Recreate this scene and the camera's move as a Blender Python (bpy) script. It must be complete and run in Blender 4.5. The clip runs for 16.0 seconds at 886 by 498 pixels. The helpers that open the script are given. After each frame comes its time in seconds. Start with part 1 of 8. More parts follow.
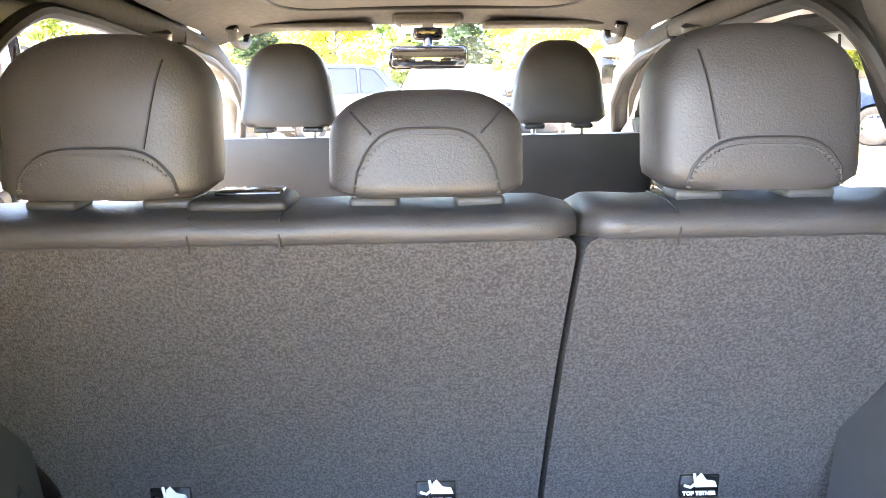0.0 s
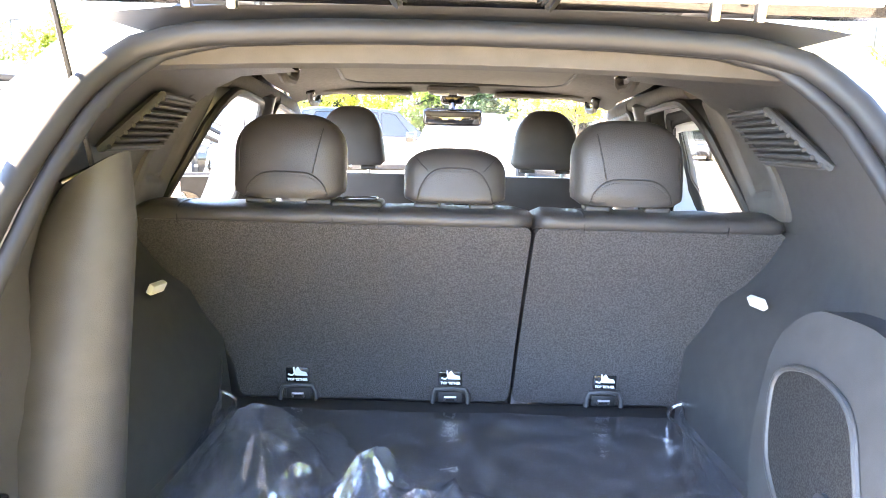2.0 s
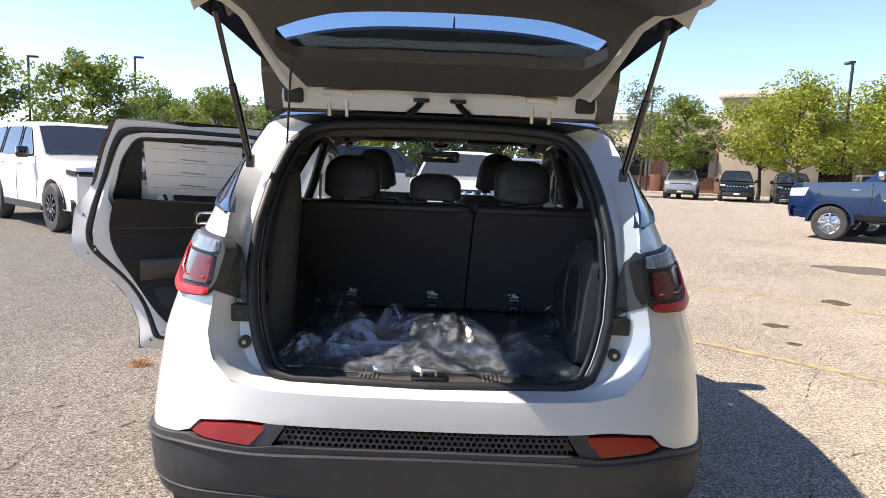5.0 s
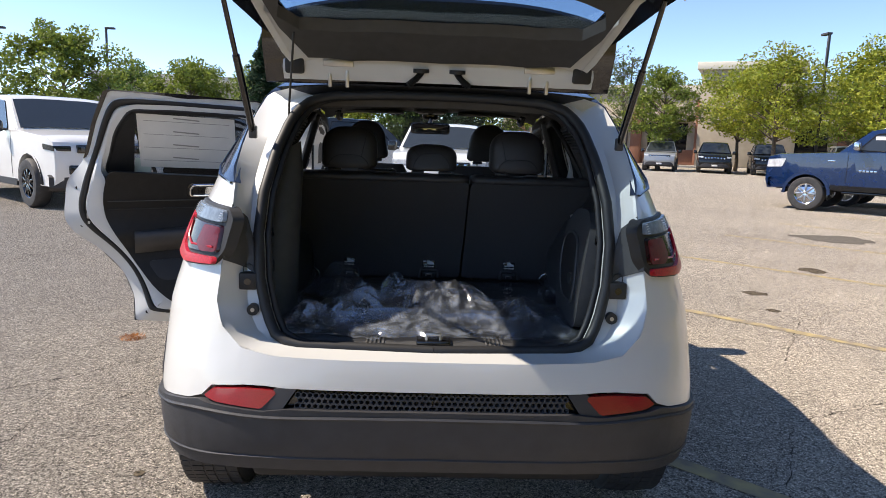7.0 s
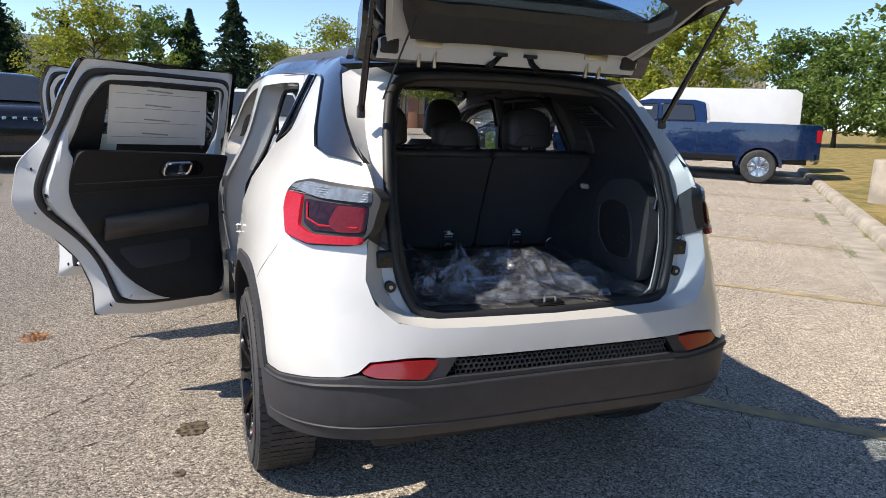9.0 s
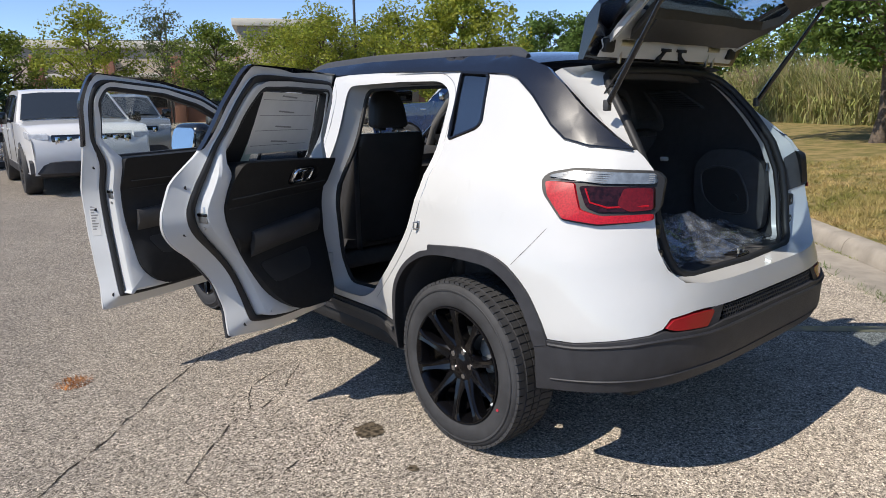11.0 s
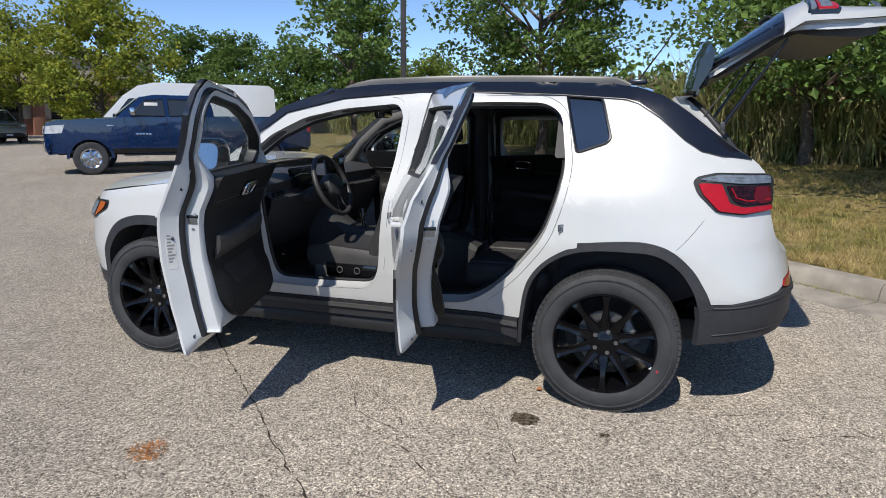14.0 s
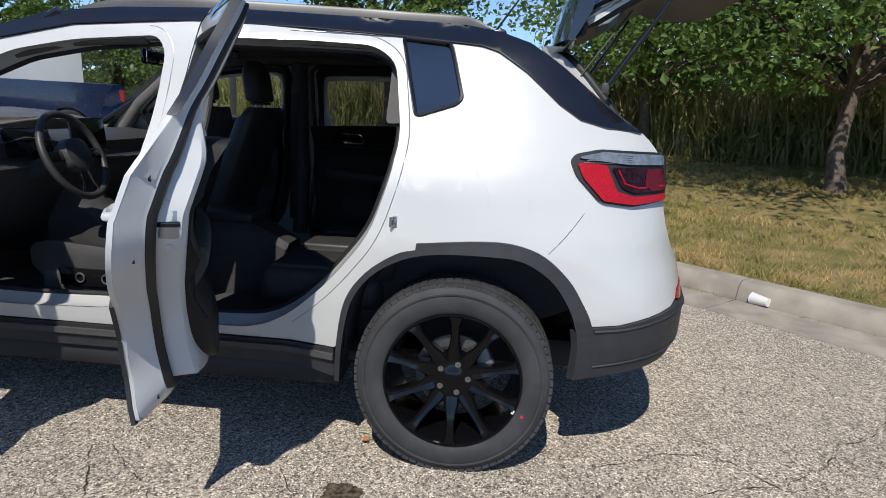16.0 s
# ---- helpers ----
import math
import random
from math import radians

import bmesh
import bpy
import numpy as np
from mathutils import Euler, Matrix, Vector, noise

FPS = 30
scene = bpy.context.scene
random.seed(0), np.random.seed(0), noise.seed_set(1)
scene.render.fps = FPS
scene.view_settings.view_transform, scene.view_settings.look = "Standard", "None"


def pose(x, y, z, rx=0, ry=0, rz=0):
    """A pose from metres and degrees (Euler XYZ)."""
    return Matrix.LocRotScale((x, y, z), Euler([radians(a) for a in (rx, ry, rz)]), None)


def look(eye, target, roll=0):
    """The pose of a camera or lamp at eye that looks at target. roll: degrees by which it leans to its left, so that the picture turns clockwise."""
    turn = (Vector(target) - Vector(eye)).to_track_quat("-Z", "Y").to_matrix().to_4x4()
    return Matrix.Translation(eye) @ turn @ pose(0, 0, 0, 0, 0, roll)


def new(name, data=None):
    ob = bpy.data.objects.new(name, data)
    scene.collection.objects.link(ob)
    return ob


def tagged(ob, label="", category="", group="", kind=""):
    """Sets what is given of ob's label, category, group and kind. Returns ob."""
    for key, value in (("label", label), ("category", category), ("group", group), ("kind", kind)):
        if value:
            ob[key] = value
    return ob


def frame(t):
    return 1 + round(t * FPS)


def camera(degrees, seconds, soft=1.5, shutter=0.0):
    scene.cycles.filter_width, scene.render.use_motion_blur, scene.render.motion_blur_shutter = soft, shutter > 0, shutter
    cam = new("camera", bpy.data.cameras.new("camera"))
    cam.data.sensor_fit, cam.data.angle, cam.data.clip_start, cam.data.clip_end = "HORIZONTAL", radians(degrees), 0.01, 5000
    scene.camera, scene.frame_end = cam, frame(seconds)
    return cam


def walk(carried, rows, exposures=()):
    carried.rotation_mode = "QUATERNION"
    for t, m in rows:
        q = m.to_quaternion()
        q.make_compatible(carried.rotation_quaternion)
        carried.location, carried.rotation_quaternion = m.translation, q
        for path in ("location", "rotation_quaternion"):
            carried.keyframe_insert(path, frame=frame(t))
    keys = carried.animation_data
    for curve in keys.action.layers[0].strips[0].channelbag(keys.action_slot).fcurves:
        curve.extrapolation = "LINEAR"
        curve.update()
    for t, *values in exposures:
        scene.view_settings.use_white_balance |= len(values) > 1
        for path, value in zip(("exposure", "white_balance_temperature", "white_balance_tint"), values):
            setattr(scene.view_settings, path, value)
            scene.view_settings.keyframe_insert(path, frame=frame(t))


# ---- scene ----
cam = camera(66.8, 16.0, soft=0.7)
PATH = [
    (0, (-0.006, -0.583, 1.356), (0.033, 1.36, 0.883), -0.8),
    (0.5, (-0.021, -0.598, 1.364), (0.124, 1.339, 0.89), -0.3),
    (1, (0.001, -0.674, 1.37), (0.136, 1.266, 0.902), -1.2),
    (1.5, (0.024, -0.883, 1.38), (0.027, 1.075, 0.968), 0.3),
    (2, (-0.033, -1.222, 1.388), (-0.026, 0.747, 1.039), 1.5),
    (2.5, (-0.047, -1.576, 1.359), (-0.024, 0.401, 1.06), 1.4),
    (3, (-0.018, -1.958, 1.358), (-0.008, 0.022, 1.071), 1.0),
    (3.5, (-0.043, -2.278, 1.374), (0.029, -0.298, 1.104), 1.3),
    (4, (0.003, -2.436, 1.386), (0.008, -0.452, 1.137), 1.5),
    (4.2, (0.016, -2.486, 1.383), (0.026, -0.501, 1.142), 2.2),
    (6.5, (-0.002, -2.587, 1.376), (0.023, -0.606, 1.103), 2.0),
    (7, (-0.052, -2.607, 1.368), (0.022, -0.634, 1.05), 2.0),
    (7.5, (-0.213, -2.636, 1.357), (-0.023, -0.673, 1.026), 2.0),
    (8, (-0.415, -2.637, 1.346), (-0.055, -0.704, 0.98), 2.2),
    (8.5, (-0.715, -2.586, 1.368), (-0.137, -0.711, 0.979), 3.6),
    (9, (-1.103, -2.557, 1.377), (-0.385, -0.732, 0.984), 2.3),
    (9.5, (-1.475, -2.455, 1.364), (-0.651, -0.678, 0.964), 1.6),
    (10, (-1.879, -2.253, 1.369), (-0.912, -0.551, 0.96), 1.6),
    (10.2, (-2.032, -2.209, 1.385), (-1.012, -0.539, 0.97), 0.6),
    (12.3, (-3.407, -1.179, 1.395), (-1.775, -0.086, 1.014), 1.0),
    (12.5, (-3.521, -1.058, 1.386), (-1.856, -0.014, 1.013), 0.9),
    (13, (-3.789, -0.745, 1.395), (-2.017, 0.111, 1.036), 1.0),
    (13.5, (-3.902, -0.428, 1.385), (-2.059, 0.263, 1.031), 1.8),
    (14, (-4.057, -0.219, 1.391), (-2.189, 0.39, 1.016), 0.4),
    (14.5, (-4.08, -0.118, 1.385), (-2.205, 0.467, 1.01), 0.5),
    (15, (-3.833, -0.131, 1.35), (-1.93, 0.349, 0.967), 0.2),
    (15.5, (-3.47, -0.137, 1.317), (-1.526, 0.128, 0.929), 1.4),
    (16, (-3.089, -0.133, 1.27), (-1.137, 0.034, 0.865), 3.0),
]
walk(cam, [(t, look(eye, target, roll)) for t, eye, target, roll in PATH],
     exposures=[(0.0, 5.8, 9150, 16), (1.0, 5.8, 8850, 15), (1.5, 6.15, 8400, 14), (2.0, 5.6, 8500, 15), (2.5, 3.65, 8600, 16), (3.0, 2.3, 8000, 15), (3.5, 1.6, 7450, 15), (4.0, 1.5, 7400, 15),
                (7.0, 1.0, 7100, 13), (8.5, 0.9, 7000, 12), (10.0, 0.6, 6850, 12), (12.5, 0.2, 6450, 10), (16.0, 0.15, 6350, 10)])

# ---- daylight ----
SUN_EL, SUN_AZ = radians(48.5), radians(175.5)      # azimuth counted from +x towards +y
world = bpy.data.worlds.new("World")
scene.world = world
world.use_nodes = True
wn = world.node_tree.nodes
sky = wn.new("ShaderNodeTexSky")
sky.sky_type, sky.sun_disc = "NISHITA", False
sky.sun_elevation, sky.sun_rotation = SUN_EL, radians(90) - SUN_AZ
sky.altitude, sky.air_density, sky.dust_density, sky.ozone_density = 1200, 0.65, 0.02, 3.6
world.node_tree.links.new(sky.outputs[0], wn["Background"].inputs[0])
wn["Background"].inputs[1].default_value = 0.15
sun = new("sun", bpy.data.lights.new("sun", "SUN"))
sun.data.energy, sun.data.angle, sun.data.color = 4.0, radians(0.53), (1.0, 0.94, 0.84)
sun_way = Vector((math.cos(SUN_EL) * math.cos(SUN_AZ), math.cos(SUN_EL) * math.sin(SUN_AZ), math.sin(SUN_EL)))
sun.matrix_world = look(sun_way * 40, (0, 0, 0))

# ---- materials ----
def mat(name, color, rough=0.5, metal=0.0, vary=0.0, scale=8.0, bump=0.0, bscale=200.0, coat=0.0, spec=0.5, color2=None, detail=6.0, island=0.0, bdist=0.002):
    m = bpy.data.materials.new(name)
    m.use_nodes = True
    nt = m.node_tree
    b = nt.nodes["Principled BSDF"]
    b.inputs["Base Color"].default_value = (*color, 1)
    b.inputs["Roughness"].default_value = rough
    b.inputs["Metallic"].default_value = metal
    b.inputs["Coat Weight"].default_value = coat
    b.inputs["Coat Roughness"].default_value = 0.03
    b.inputs["Specular IOR Level"].default_value = spec
    tc = nt.nodes.new("ShaderNodeTexCoord")
    if vary or color2 or island:
        n = nt.nodes.new("ShaderNodeTexNoise")
        n.inputs["Scale"].default_value, n.inputs["Detail"].default_value = scale, detail
        nt.links.new(tc.outputs["Object"], n.inputs["Vector"])
        mix = nt.nodes.new("ShaderNodeMix")
        mix.data_type = "RGBA"
        c2 = color2 or tuple(min(1, c * (1 - vary)) for c in color)
        c1 = color if color2 else tuple(min(1, c * (1 + vary * 0.6)) for c in color)
        mix.inputs[6].default_value, mix.inputs[7].default_value = (*c1, 1), (*c2, 1)
        ramp = nt.nodes.new("ShaderNodeValToRGB")
        ramp.color_ramp.elements[0].position, ramp.color_ramp.elements[1].position = 0.35, 0.65
        nt.links.new(n.outputs["Fac"], ramp.inputs[0])
        nt.links.new(ramp.outputs[0], mix.inputs[0])
        last = mix.outputs[2]
        if island:
            geo = nt.nodes.new("ShaderNodeNewGeometry")
            hs = nt.nodes.new("ShaderNodeHueSaturation")
            mr = nt.nodes.new("ShaderNodeMapRange")
            mr.inputs[3].default_value, mr.inputs[4].default_value = 1 - island, 1 + island
            nt.links.new(geo.outputs["Random Per Island"], mr.inputs[0])
            nt.links.new(mr.outputs[0], hs.inputs["Value"])
            nt.links.new(last, hs.inputs["Color"])
            last = hs.outputs[0]
        nt.links.new(last, b.inputs["Base Color"])
    if bump:
        n2 = nt.nodes.new("ShaderNodeTexNoise")
        n2.inputs["Scale"].default_value, n2.inputs["Detail"].default_value = bscale, 4
        nt.links.new(tc.outputs["Object"], n2.inputs["Vector"])
        bp = nt.nodes.new("ShaderNodeBump")
        bp.inputs["Strength"].default_value, bp.inputs["Distance"].default_value = bump, bdist
        nt.links.new(n2.outputs["Fac"], bp.inputs["Height"])
        nt.links.new(bp.outputs[0], b.inputs["Normal"])
    return m


def sheen(nt, base=.04, top=.9):
    """Schlick-like gloss share that is the same from both faces of a thin sheet."""
    lw = nt.nodes.new("ShaderNodeLayerWeight")
    lw.inputs[0].default_value = .5
    pw, ml = nt.nodes.new("ShaderNodeMath"), nt.nodes.new("ShaderNodeMath")
    pw.operation, pw.inputs[1].default_value = "POWER", 5
    ml.operation, ml.inputs[1].default_value, ml.inputs[2].default_value = "MULTIPLY_ADD", top, base
    nt.links.new(lw.outputs["Facing"], pw.inputs[0])
    nt.links.new(pw.outputs[0], ml.inputs[0])
    return lw, ml.outputs[0]


def glass(name, color, rough=0.0, base=.04, gloss=(1, 1, 1)):
    """Thin tinted pane: clear, with gloss rising towards grazing angles."""
    m = bpy.data.materials.new(name)
    m.use_nodes = True
    nt = m.node_tree
    nt.nodes.remove(nt.nodes["Principled BSDF"])
    out = nt.nodes["Material Output"]
    tr, gl, mx = (nt.nodes.new("ShaderNode" + k) for k in ("BsdfTransparent", "BsdfGlossy", "MixShader"))
    tr.inputs[0].default_value = (*color, 1)
    gl.inputs["Color"].default_value = (*gloss, 1)
    gl.inputs["Roughness"].default_value = rough
    nt.links.new(sheen(nt, base)[1], mx.inputs[0])
    nt.links.new(tr.outputs[0], mx.inputs[1])
    nt.links.new(gl.outputs[0], mx.inputs[2])
    nt.links.new(mx.outputs[0], out.inputs[0])
    return m


WHITE = mat("white_paint", (0.59, 0.59, 0.575), 0.35, coat=0.8, vary=0.02, scale=3)
WHITE_CAR = mat("white_car_paint", (0.74, 0.74, 0.73), 0.3, coat=0.8, vary=0.03, scale=3)
WHITE_DOOR = mat("white_paint_inner", (0.60, 0.61, 0.61), 0.42, coat=0.3, vary=0.04, scale=5)
BLACKROOF = mat("black_roof_paint", (0.006, 0.007, 0.012), 0.25, coat=1.0, vary=0.1)
CLAD = mat("textured_black_cladding", (0.033, 0.033, 0.037), 0.55, vary=0.15, scale=20, bump=0.25, bscale=600)
WHEELBLACK = mat("gloss_black_alloy", (0.004, 0.004, 0.005), 0.16, spec=0.4)
GLOSS = mat("gloss_black_plastic", (0.008, 0.008, 0.009), 0.12, coat=0.5)
RUBBER = mat("rubber_seal", (0.016, 0.016, 0.017), 0.55, vary=0.2)
TYRE = mat("tyre_rubber", (0.042, 0.042, 0.044), 0.72, vary=0.25, scale=12, bump=0.2, bscale=150)
LEATHER = mat("black_leather", (0.044, 0.042, 0.042), 0.45, vary=0.15, scale=10, bump=0.45, bscale=420, bdist=.0012)
CARPET = mat("black_carpet", (0.082, 0.079, 0.080), 0.95, vary=0.36, scale=330, detail=2, bump=0.9, bscale=520, bdist=0.004, spec=0.1)
TRIM = mat("dark_plastic_trim", (0.052, 0.052, 0.053), 0.5, vary=0.12, scale=30, bump=0.2, bscale=700)
DOORTRIM = mat("black_door_trim", (0.013, 0.013, 0.0135), 0.6, vary=0.15, scale=30, bump=0.2, bscale=700, spec=.3)
TRIMGREY = mat("charcoal_pillar_trim", (0.075, 0.073, 0.071), 0.7, vary=0.1, scale=30, bump=0.2, bscale=500)
LINER = mat("headliner_fabric", (0.135, 0.13, 0.123), 0.95, vary=0.1, scale=60, bump=0.3, bscale=500, spec=0.1)
SHADE = mat("sunroof_shade_fabric", (0.19, 0.185, 0.172), 0.95, vary=0.06, scale=60, spec=0.1)
CHROME = mat("chrome", (0.75, 0.75, 0.76), 0.14, 1.0)
STEEL = mat("zinc_steel", (0.5, 0.5, 0.5), 0.35, 1.0, vary=0.2)
RED = mat("red_lamp_lens", (0.42, 0.008, 0.018), 0.3, spec=.35, vary=.25, scale=160, detail=1)
REDDARK = mat("dark_red_lamp_lens", (0.022, 0.005, 0.007), 0.12, spec=.35, vary=.6, scale=55, detail=2)
REDMID = mat("deep_red_lamp_lens", (0.12, 0.005, 0.010), 0.3, vary=.3, scale=120, spec=.3)
REFLRED = mat("red_reflector", (0.30, 0.012, 0.018), 0.18, coat=0.5, vary=0.25, scale=300)
CLEARLENS = mat("clear_lamp_lens", (0.15, 0.18, 0.22), 0.25, vary=0.25, scale=40, spec=.4)
AMBER = mat("amber_lens", (0.45, 0.10, 0.005), 0.15, coat=0.5)
WHITEPRINT = mat("white_print", (0.78, 0.78, 0.76), 0.6)
PAPER = mat("white_paper", (0.70, 0.69, 0.66), 0.8, vary=0.03, scale=20)
GREYINK = mat("grey_print", (0.30, 0.29, 0.28), 0.8)
STITCH = mat("grey_thread", (0.055, 0.055, 0.055), 0.8)
PANE = glass("clear_window", (0.90, 0.93, 0.92))
PANETINT = glass("privacy_window", (0.60, 0.62, 0.64))
PANEQUARTER = glass("quarter_privacy_window", (0.36, 0.39, 0.43), base=.34, gloss=(.95, .88, .80))
CONCRETE = mat("concrete", (0.34, 0.30, 0.245), 0.9, vary=0.25, scale=4, bump=0.5, bscale=90)
GALV = mat("dark_bronze_pole", (0.045, 0.042, 0.042), 0.5, vary=0.2)
BLUE = mat("dark_blue_paint", (0.003, 0.021, 0.085), 0.2, metal=0.25, spec=0.5, coat=1.0, vary=0.12)
GREYPAINT = mat("dark_grey_paint", (0.03, 0.032, 0.035), 0.3, coat=1.0)
SILVERP = mat("silver_paint", (0.35, 0.36, 0.37), 0.3, metal=0.5, coat=1.0)
MIRROR = mat("mirror_glass", (0.85, 0.85, 0.85), 0.02, 1.0)
SCREEN = mat("screen_glass", (0.008, 0.009, 0.011), 0.06, spec=.4)


# ---- mesh helpers ----
def finish(bm, name, material, parent=None, label="", smooth=40, **tags):
    bmesh.ops.remove_doubles(bm, verts=bm.verts, dist=1e-5)
    bmesh.ops.recalc_face_normals(bm, faces=bm.faces)
    me = bpy.data.meshes.new(name)
    bm.to_mesh(me)
    bm.free()
    for mm in (material if isinstance(material, (list, tuple)) else [material]):
        me.materials.append(mm)
    if smooth:
        me.polygons.foreach_set("use_smooth", [True] * len(me.polygons))
        me.set_sharp_from_angle(angle=radians(smooth))
    ob = new(name, me)
    if parent is not None:
        ob.parent = parent
    return tagged(ob, label, **tags)


def part(name, bm, material, parent, label="", smooth=40):
    return finish(bm, name, material, parent, label, smooth)


def thing(name, label, category, loc=(0, 0, 0), yaw=0.0, group=""):
    ob = new(name)
    ob.empty_display_size = 0.1
    ob.matrix_world = pose(*loc, 0, 0, yaw)
    return tagged(ob, label, category, group)


def box(bm, x0, x1, y0, y1, z0, z1, bev=0.0, m=None, seg=2):
    r = bmesh.ops.create_cube(bm, size=1)
    vs = r["verts"]
    for v in vs:
        v.co = Vector(((x0 + x1) / 2 + v.co.x * (x1 - x0), (y0 + y1) / 2 + v.co.y * (y1 - y0), (z0 + z1) / 2 + v.co.z * (z1 - z0)))
    if bev:
        es = list({e for v in vs for e in v.link_edges})
        nb = bmesh.ops.bevel(bm, geom=es, offset=bev, segments=seg, affect="EDGES", profile=0.5)
        vs = list({v for f in nb["faces"] for v in f.verts} | {v for v in vs if v.is_valid})
    if m is not None:
        bmesh.ops.transform(bm, matrix=m, verts=vs)
    return vs


def cyl(bm, p, q, r, r2=None, n=16, caps=True):
    p, q = Vector(p), Vector(q)
    d = q - p
    res = bmesh.ops.create_cone(bm, cap_ends=caps, segments=n, radius1=r, radius2=r if r2 is None else r2, depth=d.length)
    bmesh.ops.transform(bm, matrix=Matrix.Translation((p + q) / 2) @ d.to_track_quat("Z", "Y").to_matrix().to_4x4(), verts=res["verts"])
    return res["verts"]


def rings(bm, loops, close=True, caps=False):
    """Skin through equal loops of points."""
    rows = [[bm.verts.new(p) for p in lp] for lp in loops]
    n = len(rows[0])
    for a, b in zip(rows, rows[1:]):
        for i in range(n if close else n - 1):
            j = (i + 1) % n
            try:
                bm.faces.new((a[i], a[j], b[j], b[i]))
            except ValueError:
                pass
    if caps:
        bm.faces.new(rows[0])
        bm.faces.new(rows[-1])
    return rows


def tube(bm, pts, r, n=8, closed=False):
    pts = [Vector(p) for p in pts]
    loops = []
    k = len(pts)
    up = None
    for i, p in enumerate(pts):
        a = pts[(i - 1) % k] if closed or i else p
        b = pts[(i + 1) % k] if closed or i < k - 1 else p
        d = (b - a).normalized()
        if up is None:
            up = Vector((0, 0, 1)) if abs(d.z) < 0.9 else Vector((1, 0, 0))
        s = d.cross(up).normalized()
        up = s.cross(d).normalized()
        rr = r[i] if isinstance(r, (list, tuple)) else r
        loops.append([p + (s * math.cos(t) + up * math.sin(t)) * rr for t in [2 * math.pi * j / n for j in range(n)]])
    if closed:
        loops.append(loops[0])
    rings(bm, loops, caps=not closed)


def revolve(bm, prof, n=48, axis="x"):
    """Profile of (radius, along) turned about an axis through the origin."""
    loops = []
    for k in range(n + 1):
        t = 2 * math.pi * k / n
        c, s = math.cos(t), math.sin(t)
        loops.append([Vector((a, r * c, r * s)) if axis == "x" else Vector((r * c, r * s, a)) for r, a in prof])
    rings(bm, loops, close=False)


def rc(pts, r=0.04, n=4):
    """Closed outline with rounded corners; a point may carry its own radius."""
    out = []
    k = len(pts)
    for i in range(k):
        p = Vector(pts[i][:2])
        a, b = Vector(pts[i - 1][:2]), Vector(pts[(i + 1) % k][:2])
        rr = pts[i][2] if len(pts[i]) > 2 else r
        la, lb = (a - p).length, (b - p).length
        rr = min(rr, la * 0.48, lb * 0.48)
        if rr < 1e-4:
            out.append(p)
            continue
        s, e = p + (a - p) * rr / la, p + (b - p) * rr / lb
        for j in range(n + 1):
            t = j / n
            out.append(s * (1 - t) ** 2 + p * 2 * t * (1 - t) + e * t * t)
    return out


def flat(outline, holes=(), step=0.08):
    """Triangulated outline with holes, cut into a grid of the given step."""
    bm = bmesh.new()
    for lp in (outline, *holes):
        vs = [bm.verts.new((p[0], p[1], 0)) for p in lp]
        for i in range(len(vs)):
            bm.edges.new((vs[i - 1], vs[i]))
    bmesh.ops.triangle_fill(bm, use_beauty=True, use_dissolve=False, edges=bm.edges)
    if step:
        xs, ys = [p[0] for p in outline], [p[1] for p in outline]
        for lo, hi, no in ((min(xs), max(xs), (1, 0, 0)), (min(ys), max(ys), (0, 1, 0))):
            k = math.ceil(lo / step)
            while k * step < hi - 1e-4:
                bmesh.ops.bisect_plane(bm, geom=bm.verts[:] + bm.edges[:] + bm.faces[:], dist=1e-5, plane_co=Vector(no) * k * step, plane_no=no)
                k += 1
    bm.verts.index_update()
    vs = [(v.co.x, v.co.y) for v in bm.verts]
    fs = [[v.index for v in f.verts] for f in bm.faces]
    bs = [(e.verts[0].index, e.verts[1].index) for e in bm.edges if len(e.link_faces) == 1]
    bm.free()
    return vs, fs, bs


def sheet(outline, f, holes=(), step=0.08, off=(0, 0, 0), bm=None):
    """A panel: the outline laid by f(a, b) onto a surface, with thickness off."""
    vs, fs, bs = flat(outline, holes, step)
    bm = bm or bmesh.new()
    top = [bm.verts.new(f(a, b)) for a, b in vs]
    for q in fs:
        bm.faces.new([top[i] for i in q])
    way = off if callable(off) else (lambda c, o=Vector(off): o)
    if callable(off) or Vector(off).length:
        low = [bm.verts.new(v.co + way(v.co)) for v in top]
        for q in fs:
            bm.faces.new([low[i] for i in reversed(q)])
        for i, j in bs:
            bm.faces.new((top[i], top[j], low[j], low[i]))
    return bm


def lerp_table(table, z):
    if z <= table[0][0]:
        return table[0][1]
    for (a, p), (b, q) in zip(table, table[1:]):
        if z <= b:
            return p + (q - p) * (z - a) / (b - a)
    return table[-1][1]


def text_mesh(s, size, align="CENTER", bold=0.0, shear=0.0, depth=0.001):
    cu = bpy.data.curves.new("t", "FONT")
    cu.body, cu.size, cu.align_x, cu.align_y, cu.extrude, cu.offset, cu.shear = s, size, align, "CENTER", depth, bold, shear
    ob = bpy.data.objects.new("t", cu)
    scene.collection.objects.link(ob)
    me = bpy.data.meshes.new_from_object(ob.evaluated_get(bpy.context.evaluated_depsgraph_get()))
    bpy.data.objects.remove(ob)
    bm = bmesh.new()
    bm.from_mesh(me)
    bpy.data.meshes.remove(me)
    return bm

# ---- ground: one sheet with asphalt, kerb and lawn along a line at 45 degrees ----
E45, N45 = Vector((.7071, .7071, 0)), Vector((.7071, -.7071, 0))
KERB = 2.70


def kp(along, n, z=0.0):
    return E45 * along + N45 * n + Vector((0, 0, z))


